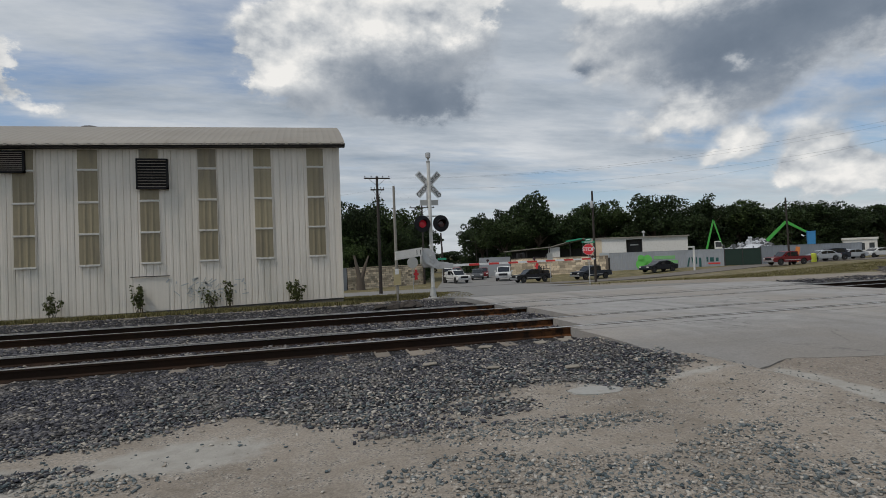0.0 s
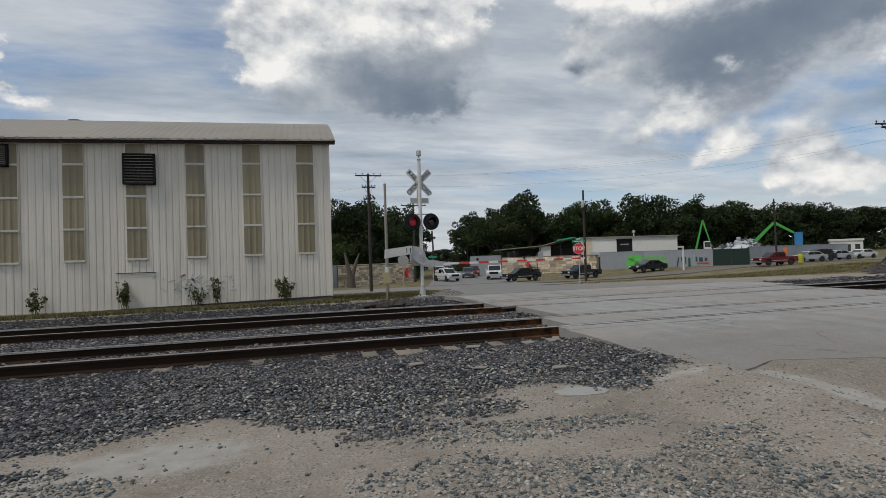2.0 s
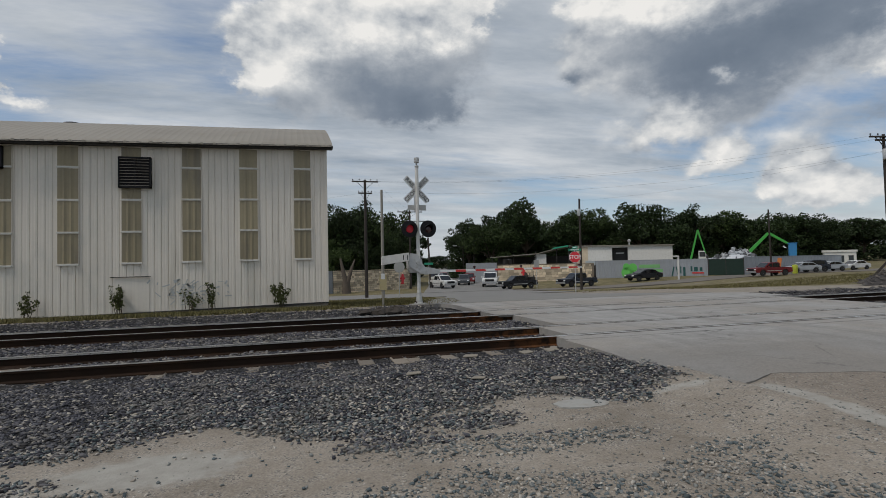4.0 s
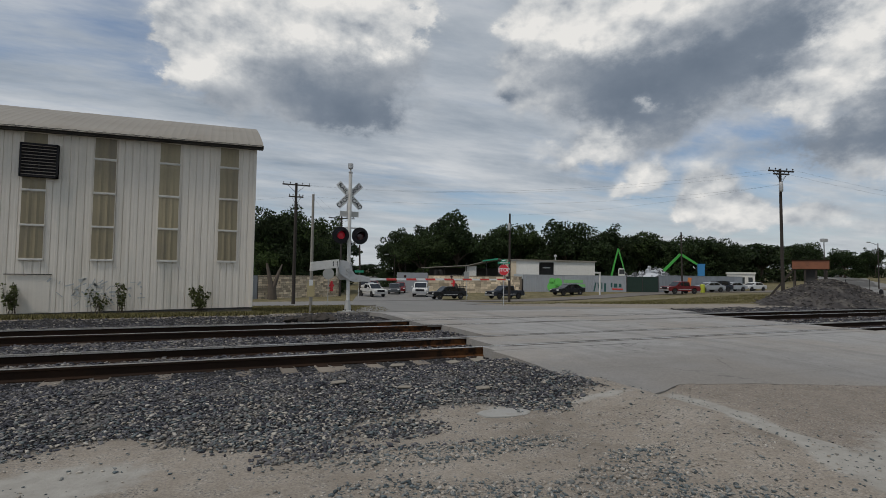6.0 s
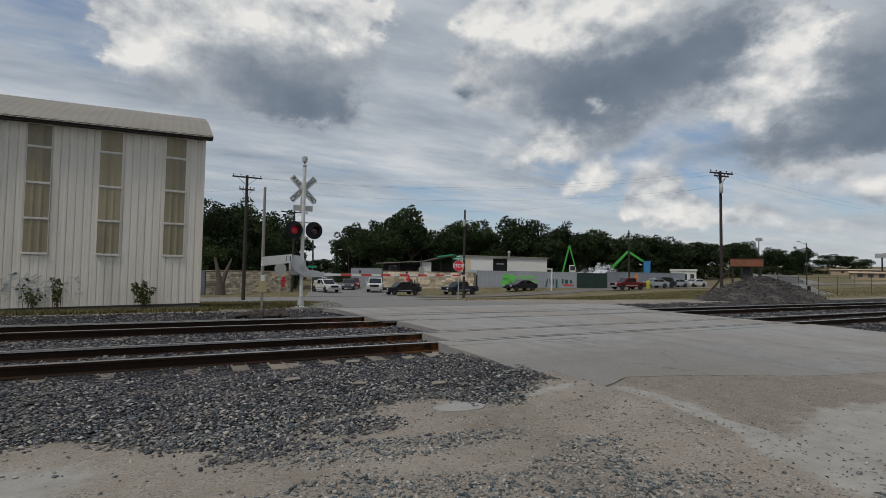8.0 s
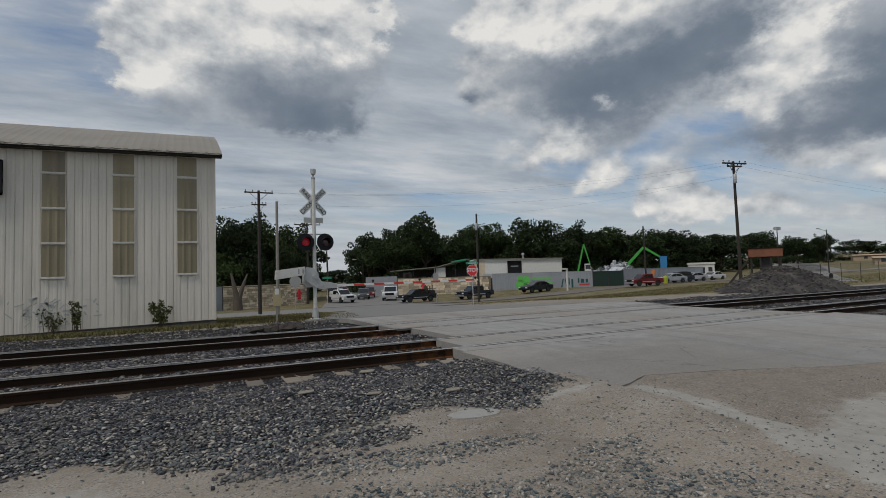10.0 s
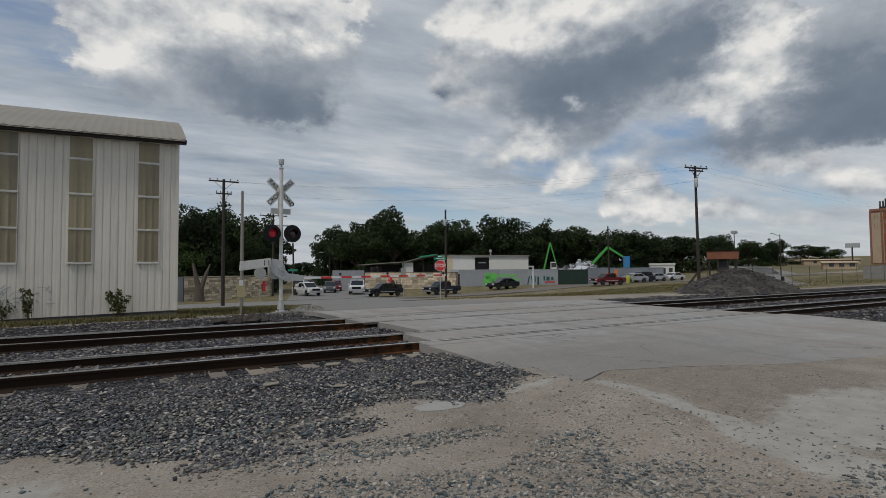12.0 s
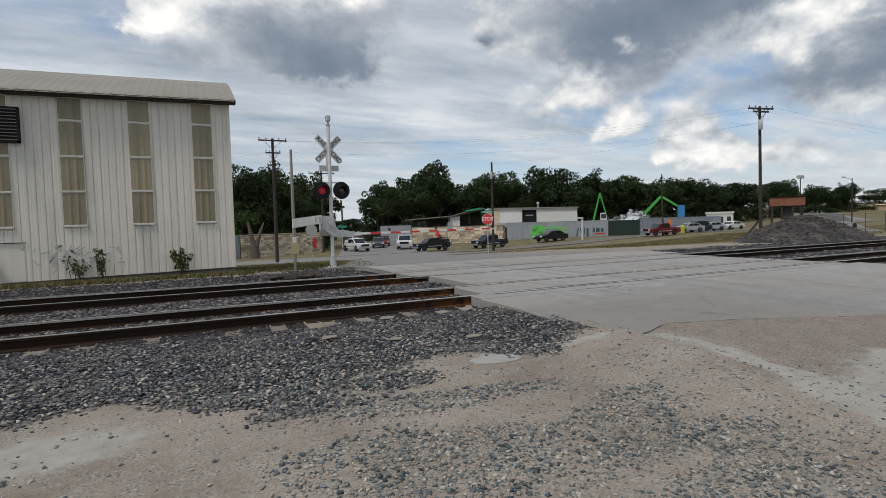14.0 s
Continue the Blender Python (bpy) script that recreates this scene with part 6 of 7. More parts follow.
RUSTBOX = material("rusty_box_sheet", (0.22, 0.088, 0.048), 0.85, 0.1, 0.2, 1.0, 10.0, 0.2, (0.09, 0.05, 0.035), 0.6)
tk = thing("elevated_tank", "rust-red box tank on timber legs beyond the heap", "tank", pose(59.7, 36.6, lie(59.7, 36.6), 0, 0, -58))
part("tank_box", Shape().box(-1.65, 1.65, -1.2, 1.2, 2.9, 3.85), RUSTBOX, tk, "rust-red sheet box", bevel=0.03)
part("top_edge", Shape().box(-1.72, 1.72, -1.27, 1.27, 3.82, 3.92), RUST, tk)
for x in (-1.4, -0.5, 0.5, 1.4):
    for y in (-1.0, 1.0):
        part("leg", Shape().box(x - 0.08, x + 0.08, y - 0.08, y + 0.08, 0, 2.95), POLEWOOD, tk)
part("stair", Shape().prism([(-3.8, 0.0), (-3.5, 0.0), (-1.6, 2.6), (-1.6, 2.9)], -0.9, -0.75), POLEWOOD, tk)
part("inner_box", Shape().box(-0.6, 0.6, -0.6, 0.6, 0.2, 2.9), DARKGAP, tk)


def factory():
    z = 2.0
    f = thing("brick_factory", "old six-storey red-brick factory with rooftop tanks", "factory", pose(216, 61, z))

    def wing(p, q, h, cols, rows, name, w0=0.0):
        a, b = Vector(p), Vector(q)
        L = (b - a).length
        base = pose(p[0] - 216, p[1] - 61, 0, 0, 0, math.degrees(math.atan2(b.y - a.y, b.x - a.x)))
        wall = part("wall", Shape().box(0, L, 0.0, 14, 0, h), BRICK, f, "weathered red brick wall", at=base)
        part("parapet", Shape().box(-0.2, L + 0.2, -0.25, 0.4, h - 0.5, h + 0.35), BRICK, wall)
        cw, rh = L / cols, (h - 1.5) / rows
        wm = mesh_of("window", Shape().box(-cw * 0.39, cw * 0.39, -0.06, -0.01, 0, rh * 0.62), WINDARK)
        sm = mesh_of("sill_band", Shape().box(-cw * 0.42, cw * 0.42, -0.16, -0.01, -0.32, -0.02), BUFF)
        mm = mesh_of("mullion", Shape().box(-0.09, 0.09, -0.10, -0.06, 0, rh * 0.62), BRICK)
        pm = mesh_of("pier", Shape().box(-0.28, 0.28, -0.28, -0.01, 0, h - 0.5), BUFF if name == "south" else BRICK)
        bm = mesh_of("blind_bay", Shape().box(-cw * 0.36, cw * 0.36, -0.05, -0.01, 0, rh * 0.6), REDWALL)
        for c in range(cols):
            part("pier", pm, None, wall, at=pose(c * cw, 0, 0))
            for r in range(rows):
                xc, zc = (c + 0.5) * cw, 1.6 + r * rh
                if name == "west" and (c == 1 or (c < 5 and r < 3) or (c, r) == (2, 4)):
                    part("blind_bay", bm, None, wall, at=pose(xc, 0, zc))
                    continue
                part("window", wm, None, wall, at=pose(xc, 0, zc))
                part("sill_band", sm, None, wall, at=pose(xc, 0, zc))
                for k in (-0.12, 0.12):
                    part("mullion", mm, None, wall, at=pose(xc + k * cw, 0, zc))
        return wall

    wing((216, 79.8), (216, 61), 18.6, 6, 5, "west")
    wing((216, 61), (300, 29), 20.0, 16, 5, "south")
    # peeling render on the far bay of the end wall
    part("render_patch", Shape().box(-0.10, -0.02, 15.2, 18.6, 0.5, 17.6), BUFF, f, "peeling buff render")
    part("bent_pipe", Shape().tube((-0.6, 10.6, 14.6), (-0.6, 10.3, 20.2), 0.22, n=8), WHITEPAINT, f, "pale bent vent pipe")
    # corner tower
    part("corner_tower", Shape().box(-0.5, 4.5, -0.9, 4.6, 0, 20.3), BRICK, f, "brick stair tower")
    part("white_duct", Shape().box(-1.3, -0.35, 0.6, 1.8, 9.5, 19.6), WHITEPAINT, f, "tall white duct", bevel=0.05)
    part("duct_head", Shape().box(-2.4, 0.0, -0.2, 3.8, 18.9, 20.1), WHITEPAINT, f, bevel=0.05)
    t = part("roof_tank", Shape().lathe([(2.1, 19.2), (2.1, 24.0), (1.9, 24.4), (0.3, 24.7)], 18), BLUESHEET, f, "pale round roof tank", at=pose(3.5, 7.0, 0), smooth=True)
    for i in range(8):
        a = i * math.pi / 4
        part("tank_rib", Shape().tube((2.2 * math.cos(a), 2.2 * math.sin(a), 19.0), (2.2 * math.cos(a), 2.2 * math.sin(a), 24.9), 0.12, n=6), LOUVRE, t)
    part("tank_deck", Shape().box(-3.0, 3.0, -2.8, 2.8, 23.9, 24.15), LOUVRE, t)
    rk = part("rooftop_plant", Shape().box(1.2, 7.0, 11.0, 16.5, 18.6, 19.7), LOUVRE, f, "dark rooftop plant")
    rr = random.Random(8)
    for i in range(16):
        x, y, w, h = rr.uniform(1, 6), rr.uniform(9.5, 17.0), rr.uniform(0.3, 1.0), rr.uniform(0.8, 3.6)
        part("plant_unit", Shape().box(x - w / 2, x + w / 2, y - w / 2, y + w / 2, 18.6, 18.8 + h), LOUVRE, rk)
    wt = part("roof_frame", Shape().box(6.0, 12.0, -2.0, 2.0, 21.9, 22.2), LOUVRE, f, "dark roof framework with a mast")
    for x in (6.2, 9.0, 11.8):
        for y in (-1.8, 1.8):
            part("frame_leg", Shape().tube((x, y, 19.6), (x, y, 24.2), 0.13, n=6), LOUVRE, wt)
    part("frame_top", Shape().box(6.0, 12.0, -2.0, 2.0, 24.0, 24.25), LOUVRE, wt)
    part("frame_mast", Shape().tube((9.0, 0, 24.0), (9.0, 0, 27.6), 0.12, n=6), LOUVRE, wt)
    # low annex: red masonry below, pale blue cladding above
    an = part("annex", Shape().box(-22.0, -1.0, -9.6, 5.9, 0.0, 4.7), REDWALL, f, "red-painted annex")
    part("cladding", Shape().box(-22.2, -0.5, -9.8, 6.1, 4.71, 8.9), BLUESHEET, an, "pale blue metal cladding")
    part("down_pipe", Shape().tube((-22.3, -3.0, 0), (-22.3, -3.0, 5.0), 0.15, n=6), WHITEPAINT, an)
    lw = part("loading_wing", Shape().box(-20.0, 30.0, -60, -9.7, 0.0, 4.4), REDWALL, f, "long low red loading wing")
    for y in (-13.0, -20.5, -28):
        d = part("loading_door", Shape().box(-20.2, -20.02, y - 1.2, y + 1.2, 0.6, 3.4), WHITEPAINT, lw, "white roller door")
        part("door_surround", Shape().box(-20.12, -20.03, y - 1.7, y + 1.7, 0.2, 3.9), LOUVRE, d)
    # solid near-black box paints the shade of a recess
    part("dark_void", Shape().box(-6.0, -0.6, -12.4, -9.9, 4.6, 7.4), DARKGAP, f, "dark box standing in for the shaded recess behind the annex")


factory()

for k, (x, y) in enumerate(((84.2, 31.2), (84.7, 29.6))):
    w = thing("concrete_barrier", "pale concrete slab standing in the grass field", "concrete slab", pose(x, y, lie(x, y), 0, 0, -72), group="concrete slabs")
    part("slab", Shape().box(-0.9, 0.9, -0.15, 0.15, -0.1, 1.75), CONCRETE, w, bevel=0.03)
bl = thing("billboard", "far billboard on a single steel column", "billboard", pose(241.8, 95.6, 6.6, 0, 0, -60) @ Matrix.Scale(0.55, 4))
part("column", Shape().tube((0, 0, -7.5), (0, 0, 4.5), 0.5, n=8), LOUVRE, bl)
part("panel", Shape().box(-4, 4, -0.4, 0.0, 4.0, 7.2), BLUESHEET, bl, "grey-blue advertising panel")
part("panel", Shape().box(0.5, 4.4, 0.6, 1.0, 4.0, 7.4), LOUVRE, bl)
for x, y, w, d, h, t in ((176, 73, 8, 6, 1.9, -62), (262, 112, 20, 10, 2.2, -60)):
    b = thing("low_building", "low tan roadside building in the distance", "building", pose(x, y, lie(x, y) - 0.2, 0, 0, t), group="distant low buildings")
    part("wall", Shape().box(-w / 2, w / 2, -d / 2, d / 2, 0, h), BUFF, b)
    part("roof", Shape().prism([(-d / 2 - 0.5, h), (d / 2 + 0.5, h), (0, h + 0.5)], -w / 2 - 0.4, w / 2 + 0.4, "x"), BUFF, b)
    for k in range(3):
        part("window", Shape().box(-w / 2 + w * (k + 0.6) / 3.4, -w / 2 + w * (k + 0.6) / 3.4 + 1.2, -d / 2 - 0.05, -d / 2, 0.8, 1.8), WINDARK, b)


def chain_fence(a, b, n, label):
    p, q = Vector(a), Vector(b)
    f = thing("chain_link_fence", label, "fence", group="chain-link fences")
    for i in range(n + 1):
        c = p.lerp(q, i / n)
        z = lie(c.x, c.y)
        part("post", Shape().tube((c.x, c.y, z - 0.1), (c.x, c.y, z + 1.7), 0.022, n=6), LOUVRE, f)
    for h in (0.9, 1.65):
        part("wire", Shape().tube((p.x, p.y, lie(p.x, p.y) + h), (q.x, q.y, lie(q.x, q.y) + h), 0.008, n=4), LOUVRE, f)


chain_fence((38, 24.5), (74, 24.0), 12, "thin chain-link fence along the grass field")
chain_fence((74, 24.0), (122, 20.0), 12, "chain-link fence before the brick factory")
bd = thing("bollard", "short dark bollard by the field fence", "bollard", pose(41.0, 20.6, lie(41, 20.6)))
part("bollard_body", Shape().lathe([(0.12, 0), (0.12, 0.8), (0.06, 0.9)], 10), BLACK, bd, smooth=True)
street("rising_road", [(1.84 * y - 8.5, 1.84 * y + 8.5, y) for y in np.arange(26, 121, 5.0)], "grey road rising beyond the elevated tank")


# ---- trees ----
def leaf_cloud(clumps, count, size, seed, flat=0.75):
    """Small bent leaf sprays scattered through clumps (x, y, z, r); the outer shell is denser."""
    rng = np.random.default_rng(seed)
    c = np.array(clumps)
    wgt = c[:, 3] ** 2
    pick = rng.choice(len(c), count, p=wgt / wgt.sum())
    d = rng.normal(size=(count, 3))
    d /= np.linalg.norm(d, axis=1)[:, None]
    r = c[pick, 3] * (0.45 + 0.62 * rng.random(count) ** 0.6)
    pos = c[pick, :3] + d * r[:, None] * np.array((1, 1, flat))
    u = rng.normal(size=(count, 3)) + d * 0.3
    u /= np.linalg.norm(u, axis=1)[:, None]
    w = np.cross(u, rng.normal(size=(count, 3)))
    w /= np.linalg.norm(w, axis=1)[:, None]
    s = size * (0.5 + rng.random(count))[:, None]
    nrm = np.cross(u, w)
    quad = np.stack((pos - u * s - w * s * 0.2, pos + w * s * 0.7 + nrm * s * 0.25, pos + u * s + w * s * 0.15, pos - w * s * 0.65 + nrm * s * 0.2), 1).reshape(-1, 3)
    sh = Shape()
    sh.v = [tuple(p) for p in quad.tolist()]
    sh.f = [(4 * i, 4 * i + 1, 4 * i + 2, 4 * i + 3) for i in range(count)]
    return sh


def quick_mesh(name, sh, mat):
    me = bpy.data.meshes.new(name)
    me.from_pydata(sh.v, [], sh.f)
    me.materials.append(mat)
    return me


def tree_model(seed, mat, leaves=11000, leaf=0.185, h=12.0, r=5.5):
    """A spreading oak 12 m high: tapered trunk, forking limbs, a ragged crown."""
    rnd = random.Random(seed)
    t = thing("tree", "spreading dark green oak tree behind the street", "tree", group="street trees")
    trunk = Shape()
    trunk.tube((0, 0, -0.4), (0.1, 0, h * 0.16), 0.42, 0.32, 10).tube((0.1, 0, h * 0.16), (0.0, 0.1, h * 0.34), 0.32, 0.25, 10)
    clumps = []
    for k in range(9):
        a = k * 2.4 + rnd.uniform(-0.4, 0.4)
        reach = r * rnd.uniform(0.35, 0.78)
        z = h * rnd.uniform(0.42, 0.86)
        p = Vector((reach * math.cos(a), reach * math.sin(a), z))
        q = Vector((p.x * 0.4, p.y * 0.4, h * 0.34 + (z - h * 0.34) * 0.5))
        trunk.tube((0, 0.1, h * 0.30), q, 0.17, 0.12, 6, False).tube(q, p, 0.12, 0.04, 6, False)
        clumps.append((p.x, p.y, p.z, r * rnd.uniform(0.26, 0.40)))
        for j in range(3):
            o = Vector((rnd.uniform(-1, 1), rnd.uniform(-1, 1), rnd.uniform(-0.5, 0.8))) * r * 0.34
            clumps.append((p.x + o.x, p.y + o.y, min(p.z + o.z, h * 0.93), r * rnd.uniform(0.14, 0.25)))
    for j in range(7):
        a = rnd.uniform(0, 6.28)
        clumps.append((r * 0.72 * math.cos(a), r * 0.72 * math.sin(a), h * rnd.uniform(0.24, 0.4), r * rnd.uniform(0.2, 0.3)))
    for j in range(12):
        a = j * 0.52
        clumps.append((r * 0.7 * math.cos(a), r * 0.7 * math.sin(a), h * rnd.uniform(0.06, 0.22), r * rnd.uniform(0.2, 0.3)))
    clumps += [(0, 0, h * 0.82, r * 0.36), (0, 0, h * 0.6, r * 0.5), (0.3 * r, 0, h * 0.55, r * 0.4), (-0.3 * r, 0.1, h * 0.5, r * 0.42)]
    part("trunk", trunk, BARK, t, smooth=True)
    part("crown", quick_mesh("crown", leaf_cloud(clumps, leaves, leaf, seed), mat), None, t)
    return t


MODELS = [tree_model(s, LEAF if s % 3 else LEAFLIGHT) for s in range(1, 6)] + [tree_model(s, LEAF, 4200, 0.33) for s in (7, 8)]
TREES = ( (5.4, 83.8, 11.3, 9.0), (7.9, 79.6, 9.7, 8.0), (11.2, 81.2, 10.5, 8.0), (14.9, 86.7, 8.9, 8.0), (17.3, 93.1, 7.9, 8.0), (39.2, 119.7, 9.6, 8.0), (37.9, 112.1, 10.7, 8.5), (40.2, 104.5, 9.9, 10.0), (46.8, 112.7, 13.3, 9.0), (48.6, 105.3, 15.1, 12.0), (54.9, 106.7, 10.6, 9.0), (61.4, 108.9, 12.4, 9.0), (66.6, 109.3, 13.8, 10.0), (71.5, 108.6, 10.7, 8.0), (74.6, 100.3, 14.1, 12.0), (80.5, 99.5, 13.2, 11.0), (85.3, 98.1, 11.7, 10.0), (97.4, 100.6, 12.4, 11.0), (107.8, 104.3, 11.0, 9.0), (104.1, 93.6, 11.5, 12.0), (111.2, 93.1, 10.5, 11.0), (118.2, 92.3, 9.6, 9.0), (143.0, 100.8, 11.2, 11.0), (159.8, 102.8, 11.2, 10.0), (170.6, 104.4, 12.7, 8.0), (227.3, 126.2, 12.7, 12.0), (248.3, 129.4, 12.7, 10.0),
         (203.7, 127.0, 14.6, 8.0), (244.1, 137.2, 11.9, 14.0), (265.4, 139.9, 12.5, 10.0), (231.7, 118.0, 13.2, 5.0), (272.3, 125.9, 11.3, 16.0), (331.0, 141.6, 11.2, 14.0))
rnd = random.Random(5)
used = [False] * len(MODELS)


def plant(x, y, top, width, k):
    z = lie(x, y)
    m = pose(x, y, z, 0, 0, rnd.uniform(0, 360)) @ Matrix.Diagonal((width / 10.0, width / 10.0, (top - z) / 11.4, 1))
    if not used[k]:
        used[k] = True
        MODELS[k].matrix_basis = m
        return MODELS[k]
    ob = copy_thing(MODELS[k], Matrix.Identity(4))
    ob.matrix_basis = m
    return ob


for i, (x, y, top, w) in enumerate(TREES):
    plant(x, y, top, w * 1.12, i % 5)
for i in range(34):
    # a second, deeper row closes the gaps under the crowns
    a = radians(2.0 + i * 1.6)
    if 12.5 < math.degrees(a) < 18.6:
        continue
    d = 132 + 26 * rnd.random() + max(0, math.degrees(a) - 40) * 1.6
    plant(d * math.sin(a), d * math.cos(a), 8.2 + 2.6 * rnd.random() - 0.04 * max(0, math.degrees(a) - 42), 11.5, 5 + i % 2)
for i in range(6):
    # over the side street on its far side, and behind the stone wall
    plant(6 + i * 1.9, 78 + 2.5 * (i % 3), 4.5 + 2.2 * rnd.random(), 7.0, (i + 2) % 5)

for x, y, top, w in ((55.0, 223.0, 4.0, 13.0), (63.5, 226.0, 4.8, 14.0)):
    # far end of the narrow street
    plant(x, y, top, w, 5)

dead = thing("dead_tree_trunk", "short grey-brown forked tree trunk before the stone wall", "tree trunk", pose(6.0, 64.9, lie(6, 65)))
part("trunk", Shape().tube((0, 0, -0.2), (-0.05, 0, 1.5), 0.6, 0.45, 10).tube((-0.1, 0, 1.3), (-0.7, 0.1, 4.3), 0.34, 0.12, 8).tube((0.1, 0, 1.3), (0.75, 0.0, 3.4), 0.30, 0.16, 8).tube((0.7, 0, 3.2), (1.1, 0.3, 4.2), 0.16, 0.06, 7), DEADWOOD, dead, smooth=True)


# ---- weeds, grass and litter by the warehouse ----
def weed(x, y, h, w, label, seed, count=260):
    z = ground_height(x, y)
    rn = random.Random(seed)
    b = thing("weed_bush", label, "weed", pose(x, y, z), group="weeds along the warehouse")
    stems, clumps = Shape(), []
    for k in range(7):
        a = rn.uniform(0, 6.28)
        top = Vector((w * 0.42 * rn.random() * math.cos(a), w * 0.2 * math.sin(a), h * rn.uniform(0.55, 1.0)))
        stems.tube((0.04 * k - 0.12, 0, -0.05), top, 0.012, 0.005, 5, False)
        for j in range(4):
            q = top * (0.45 + 0.18 * j)
            clumps.append((q.x, q.y, q.z, w * 0.13 * rn.uniform(0.6, 1.3)))
    part("stem", stems, BARK, b)
    part("foliage", quick_mesh("foliage", leaf_cloud(clumps, count, 0.045, seed, 1.0), WEED), None, b)


weed(-8.75, 20.85, 0.95, 0.8, "dry brown weed bush against the warehouse wall", 31)
weed(-6.05, 20.95, 1.35, 0.75, "tall dark leggy weed against the warehouse wall", 32, 420)
weed(-3.75, 21.0, 0.9, 0.9, "thin grey weed stalks against the warehouse wall", 33, 130)
weed(-3.0, 20.95, 1.15, 0.6, "tall thin weed against the warehouse wall", 34, 170)
weed(-0.55, 20.95, 0.98, 0.95, "dense weed bush near the warehouse corner", 35, 520)


def grass_tufts(name, label, areas, seed, mat=GRASS):
    """Blades in tufts, joined; areas of (x0, x1, y0, y1, count, height)."""
    rng = np.random.default_rng(seed)
    sh = Shape()
    for x0, x1, y0, y1, count, hh in areas:
        for _ in range(count):
            x, y = rng.uniform(x0, x1), rng.uniform(y0, y1)
            if grass_at(x, y) < 0.35 + 0.3 * rng.random():
                continue
            z = ground_height(x, y) - 0.01
            for b in range(4):
                a, h, l = rng.uniform(0, 6.28), hh * rng.uniform(0.4, 1.2), rng.uniform(0.02, 0.10) * hh * 8
                px, py = x + rng.normal() * 0.05, y + rng.normal() * 0.05
                ux, uy, wd = math.cos(a), math.sin(a), 0.012 + hh * 0.05
                k = len(sh.v)
                sh.v += [(px - uy * wd, py + ux * wd, z), (px + uy * wd, py - ux * wd, z), (px + ux * l, py + uy * l, z + h)]
                sh.f.append((k, k + 1, k + 2))
    ob = new(name, quick_mesh(name, sh, mat))
    return tagged(ob, label, "grass", kind="stuff")


grass_tufts("grass", "dry olive grass strip along the warehouse foot", ((-14, 1.6, 18.0, 21.1, 5200, 0.13),), 41)
grass_tufts("grass", "rough dry grass beside the crossing signal and street", ((1.6, 10, 19.0, 43, 4200, 0.13), (17, 60, 30, 44, 6000, 0.16)), 42)
grass_tufts("grass", "dry grass of the open field before the factory", ((36, 110, 22, 42, 6000, 0.11),), 43)


def lumps(name, label, category, rows, mat, seed, size):
    """A few broken lumps lying together, each a part."""
    rn = random.Random(seed)
    t = thing(name, label, category)
    for x, y, s in rows:
        sh = Shape().lathe([(0.3, 0.0), (0.9, 0.1), (1.0, 0.5), (0.6, 0.95), (0.15, 1.05)], 7)
        sh.v = [(a * rn.uniform(0.75, 1.25), b * rn.uniform(0.75, 1.25), c * rn.uniform(0.8, 1.2)) for a, b, c in sh.v]
        part("lump", sh, mat, t, at=pose(x, y, ground_height(x, y) + 0.02, rn.uniform(-12, 12), rn.uniform(-12, 12), rn.uniform(0, 360)) @ Matrix.Diagonal((s * size, s * size * 0.7, s * size * 0.6, 1)))


CHIPS = material("dusty_concrete_chips", (0.23, 0.205, 0.165), 0.95, 0.0, 0.2, 6.0, 40.0, 0.3)
lumps("debris_pile", "dark broken asphalt lumps beside the far track", "debris",
      ((2.05, 16.5, 0.9), (2.5, 16.45, 1.3), (2.75, 16.6, 1.1), (2.95, 16.4, 1.4), (3.2, 16.5, 1.2), (3.35, 16.7, 0.8), (2.3, 16.7, 0.6)), DEBRIS, 51, 0.25)
lumps("concrete_rubble", "pale concrete rubble near the warehouse corner", "rubble",
      ((0.7, 17.6, 1.0), (1.0, 17.5, 1.3), (1.35, 17.6, 0.9), (0.2, 17.7, 0.7), (1.7, 17.5, 0.6)), CHIPS, 52, 0.09)
flat = thing("scrap_plates", "pale flat concrete pieces lying on the ballast by the rail end", "rubble")
for x, y, w, d in ((4.15, 8.12, 0.13, 0.10), (3.72, 8.2, 0.12, 0.09), (2.75, 8.25, 0.13, 0.08), (4.4, 8.5, 0.07, 0.08), (1.55, 7.2, 0.12, 0.06), (2.3, 6.6, 0.10, 0.05), (3.3, 6.3, 0.11, 0.06)):
    part("plate", Shape().prism([(-w, -d), (w * 0.8, -d * 1.1), (w, d * 0.7), (-w * 0.7, d)], 0.0, 0.014, "z"), CHIPS, flat, at=pose(x, y, ground_height(x, y) + 0.03, 4, -3, random.Random(x).uniform(-30, 30)), bevel=0.004)


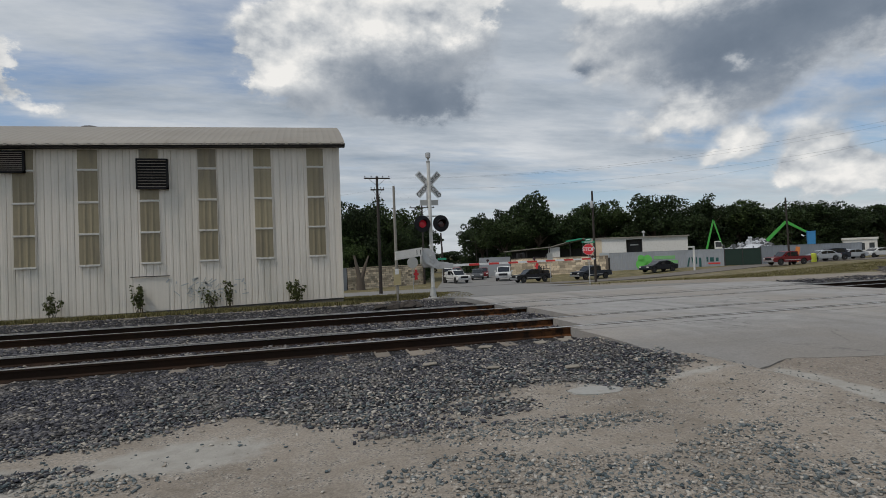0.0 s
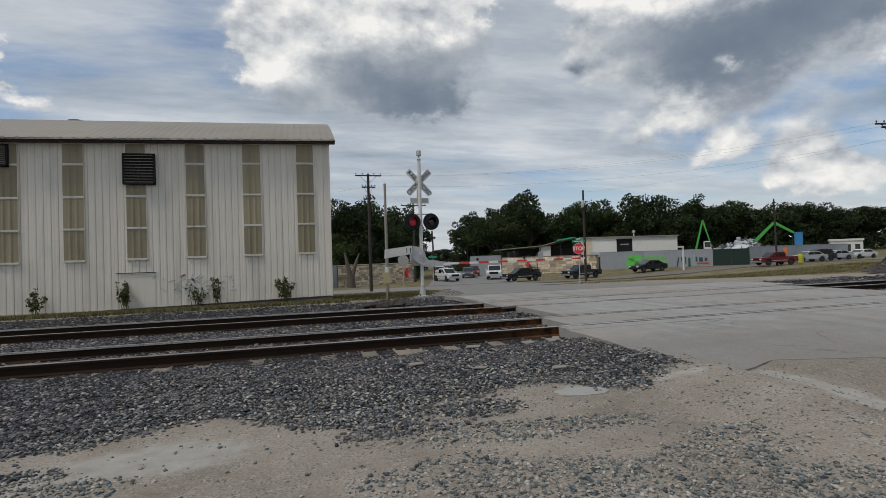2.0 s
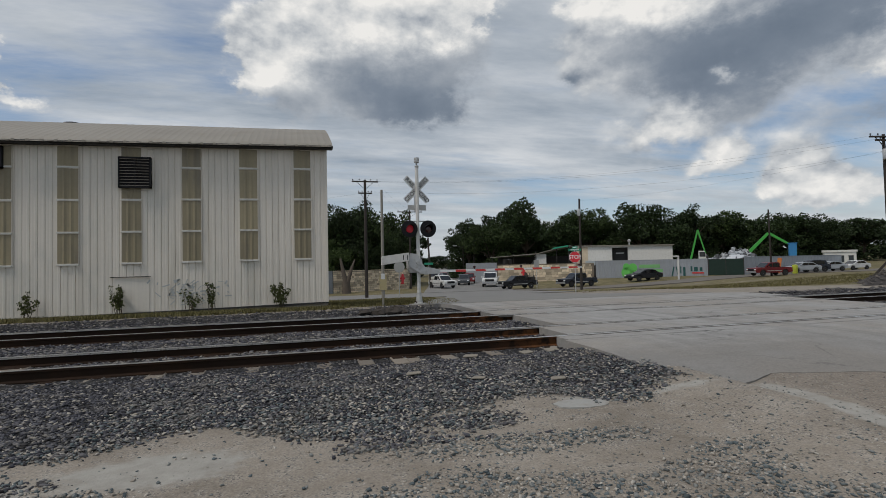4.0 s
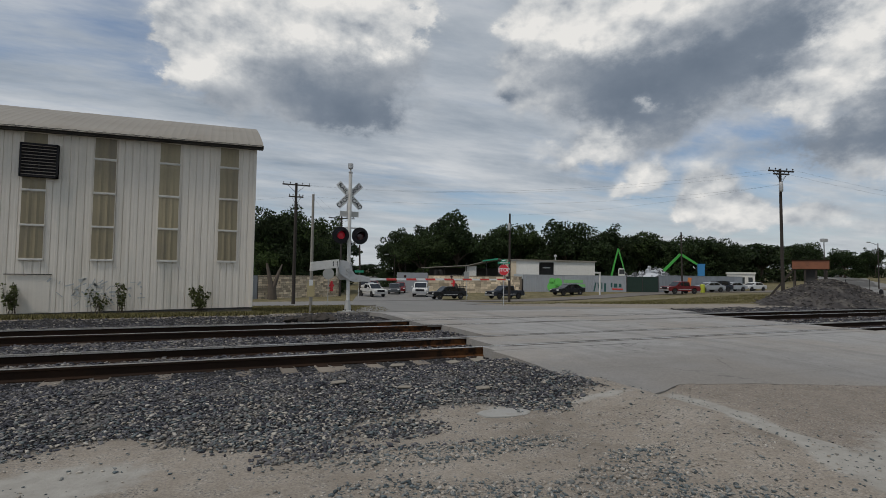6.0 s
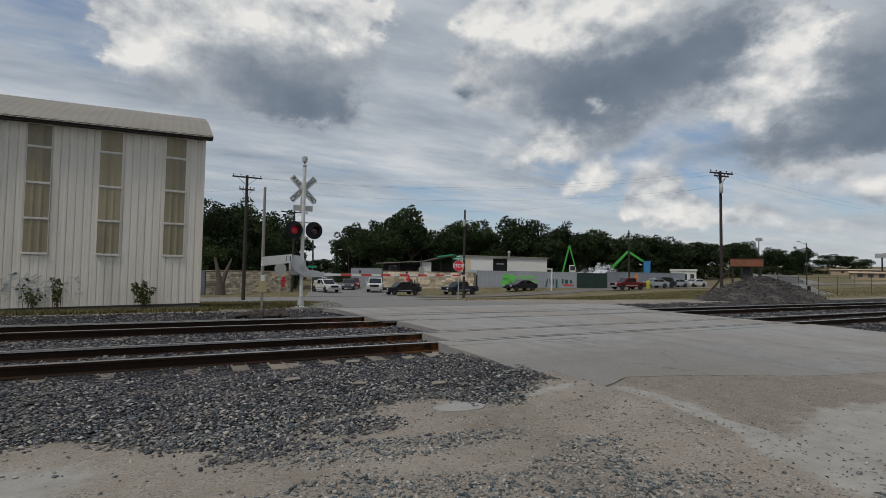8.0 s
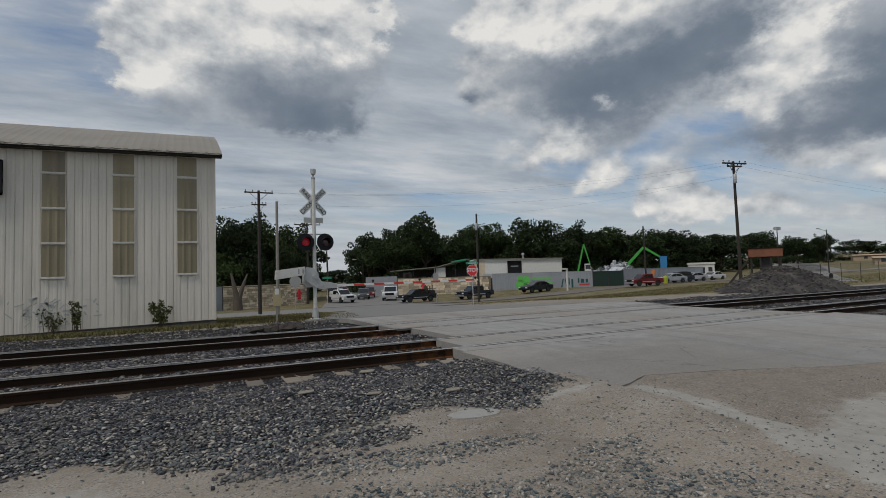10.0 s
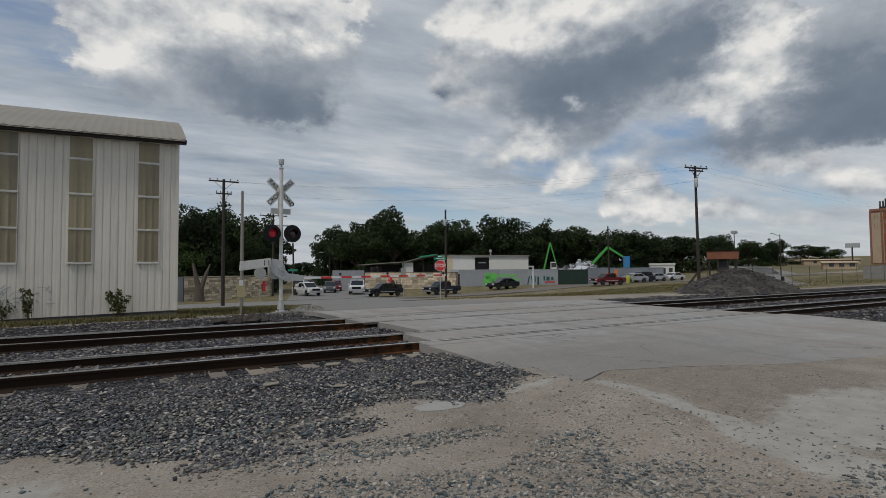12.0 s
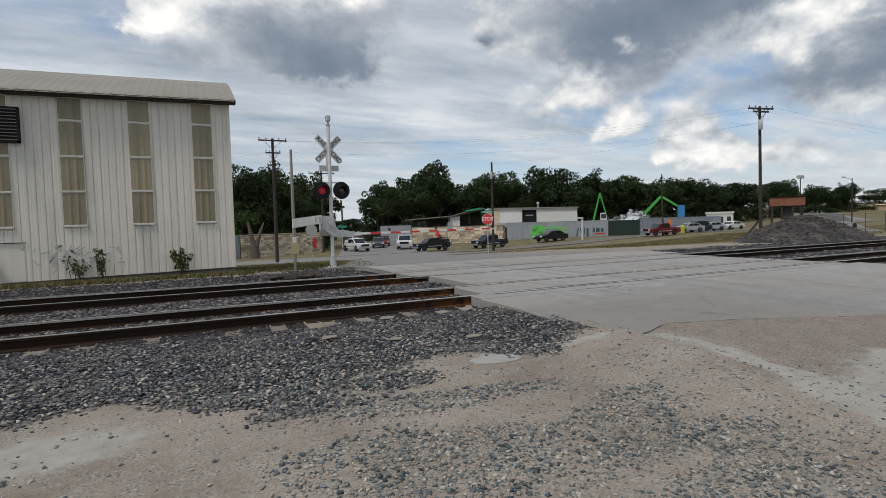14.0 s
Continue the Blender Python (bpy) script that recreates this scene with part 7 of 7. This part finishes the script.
# ---- loose stone ----
def scatter(name, label, boxes, lo, hi, mat, seed, accept, lift=0.25):
    """Loose stones, joined: boxes of (x0, x1, y0, y1, count)."""
    rng = np.random.default_rng(seed)
    shapes, tri = stone_shapes(rng)
    pts = []
    for x0, x1, y0, y1, count in boxes:
        for x, y in zip(rng.uniform(x0, x1, count), rng.uniform(y0, y1, count)):
            if rng.random() < accept(x, y):
                pts.append((x, y, ground_height(x, y)))
    pts = np.array(pts)
    n = len(pts)
    pick = rng.integers(0, len(shapes), n)
    v = np.array(shapes)[pick]
    s = (lo + (hi - lo) * rng.random(n) ** 1.8)[:, None, None]
    a = rng.uniform(0, 2 * np.pi, n)
    ca, sa = np.cos(a)[:, None], np.sin(a)[:, None]
    b = rng.uniform(-0.5, 0.5, n)
    cb, sb = np.cos(b)[:, None], np.sin(b)[:, None]
    x, y, z = v[:, :, 0], v[:, :, 1], v[:, :, 2]
    x, z = x * cb - z * sb, x * sb + z * cb
    x, y = x * ca - y * sa, x * sa + y * ca
    v = np.stack((x, y, z), 2) * s
    pts[:, 2] += s[:, 0, 0] * lift
    v = (v + pts[:, None, :]).reshape(-1, 3)
    f = (tri[None] + (np.arange(n) * 8)[:, None, None]).reshape(-1, 3)
    me = bpy.data.meshes.new(name)
    me.vertices.add(len(v))
    me.vertices.foreach_set("co", v.astype(np.float32).ravel())
    me.loops.add(f.size)
    me.loops.foreach_set("vertex_index", f.astype(np.int32).ravel())
    me.polygons.add(len(f))
    me.polygons.foreach_set("loop_start", np.arange(0, f.size, 3, dtype=np.int32))
    me.update(calc_edges=True)
    me.materials.append(mat)
    return tagged(new(name, me), label, "gravel", kind="stuff")


def clear_of_rail(x, y):
    return all(abs(y - r) > 0.11 for r in RAILS)


def bed(x, y):
    if not clear_of_rail(x, y):
        return 0.0
    return ballast_at(x, y) * (0.3 if 8.30 < y < 8.74 and x < 5 else 1.0)


def off_road(x, y):
    return x < 4.95 or x > 16.3


scatter("ballast", "grey-blue crushed stone ballast in front of the near track", ((-7.5, 5.3, 4.4, 8.75, 62000), (-14, -7.5, 4.2, 8.75, 9000)), 0.012, 0.037, STONE, 61,
        lambda x, y: bed(x, y) ** 1.5)
scatter("gravel", "loose blue-grey and tan gravel spread over the dirt", ((-2.8, 5.2, 1.5, 5.4, 62000),), 0.005, 0.030, PEBBLE, 67, lambda x, y: 0.012 + 0.72 * bed(x, y) ** 1.4)
scatter("gravel", "tan and green-grey stones mixed into the ballast's dusty front", ((-2.0, 4.8, 4.9, 7.9, 11000),), 0.009, 0.032, PEBBLE, 68, lambda x, y: bed(x, y) * (0.25 + 0.75 * step(7.4, 5.4, y)), 0.75)
scatter("ballast", "grey ballast heaped between and beside the rails", ((-14, 5.0, 8.95, 10.18, 9000), (-12, 5.7, 10.38, 12.8, 17000), (-14, 5.0, 13.0, 14.25, 5000), (-14, 6.0, 14.45, 19.3, 13000)), 0.020, 0.050, STONE, 62,
        lambda x, y: bed(x, y) if off_road(x, y) or 10.4 < y < 12.8 else 0.0, 0.4)
scatter("ballast", "grey ballast of the tracks beyond the road", ((16.0, 30, 5.0, 18.0, 11000), (30, 60, 5.0, 17.5, 5000)), 0.03, 0.075, STONE, 63, lambda x, y: bed(x, y) if x > 16.3 else 0.0, 0.3)
scatter("pebbles", "pale pebbles and chips trodden into the dirt", ((-4, 6, 1.2, 6.2, 17000), (0.8, 4.8, 1.5, 4.6, 7000)), 0.004, 0.017, PEBBLE, 64, lambda x, y: 0.05 + 0.17 * step(0.2, 1.5, x) + 0.78 * step(0.0, 0.8, ballast_at(x, y) + oval(x, y, BLOBS) * 0.7), 0.15)
scatter("grit", "fine dark chips scattered over the packed dirt", ((-4, 8, 1.2, 6.0, 17000),), 0.004, 0.014, STONE, 66, lambda x, y: (0.25 + 0.75 * step(-0.3, 1.6, x)) * 0.12 + (0.3 + 0.7 * step(-0.3, 1.6, x)) * 0.6 * step(-0.1, 0.9, noise.noise((x * 1.1, y * 1.1, 2.0)) + oval(x, y, BLOBS) * 0.5) * (1.0 if x < 4.5 else 0.12), 0.2)
sp = Shape()
sp.v = [(0.31 * math.cos(a) * (1 + 0.14 * noise.noise((math.cos(a) * 2, math.sin(a) * 2, k))), 0.165 * math.sin(a) * (1 + 0.2 * noise.noise((math.cos(a) * 2, math.sin(a) * 2, 5))), z) for k, z in enumerate((-0.03, 0.012)) for a in np.linspace(0, 2 * math.pi, 28, endpoint=False)]
sp.f = [(i, (i + 1) % 28, 28 + (i + 1) % 28, 28 + i) for i in range(28)] + [tuple(range(28, 56))]
CEMENT = material("pale_cement", (0.315, 0.31, 0.285), 0.9, 0.0, 0.16, 3.0, 25.0, 0.2, (0.235, 0.215, 0.185), 0.7)
solid("cement_patch", sp, CEMENT, "pale dried cement patch on the dirt", "cement patch", m=pose(2.97, 5.14, ground_height(2.97, 5.14) - 0.004, 0, 0, -8))
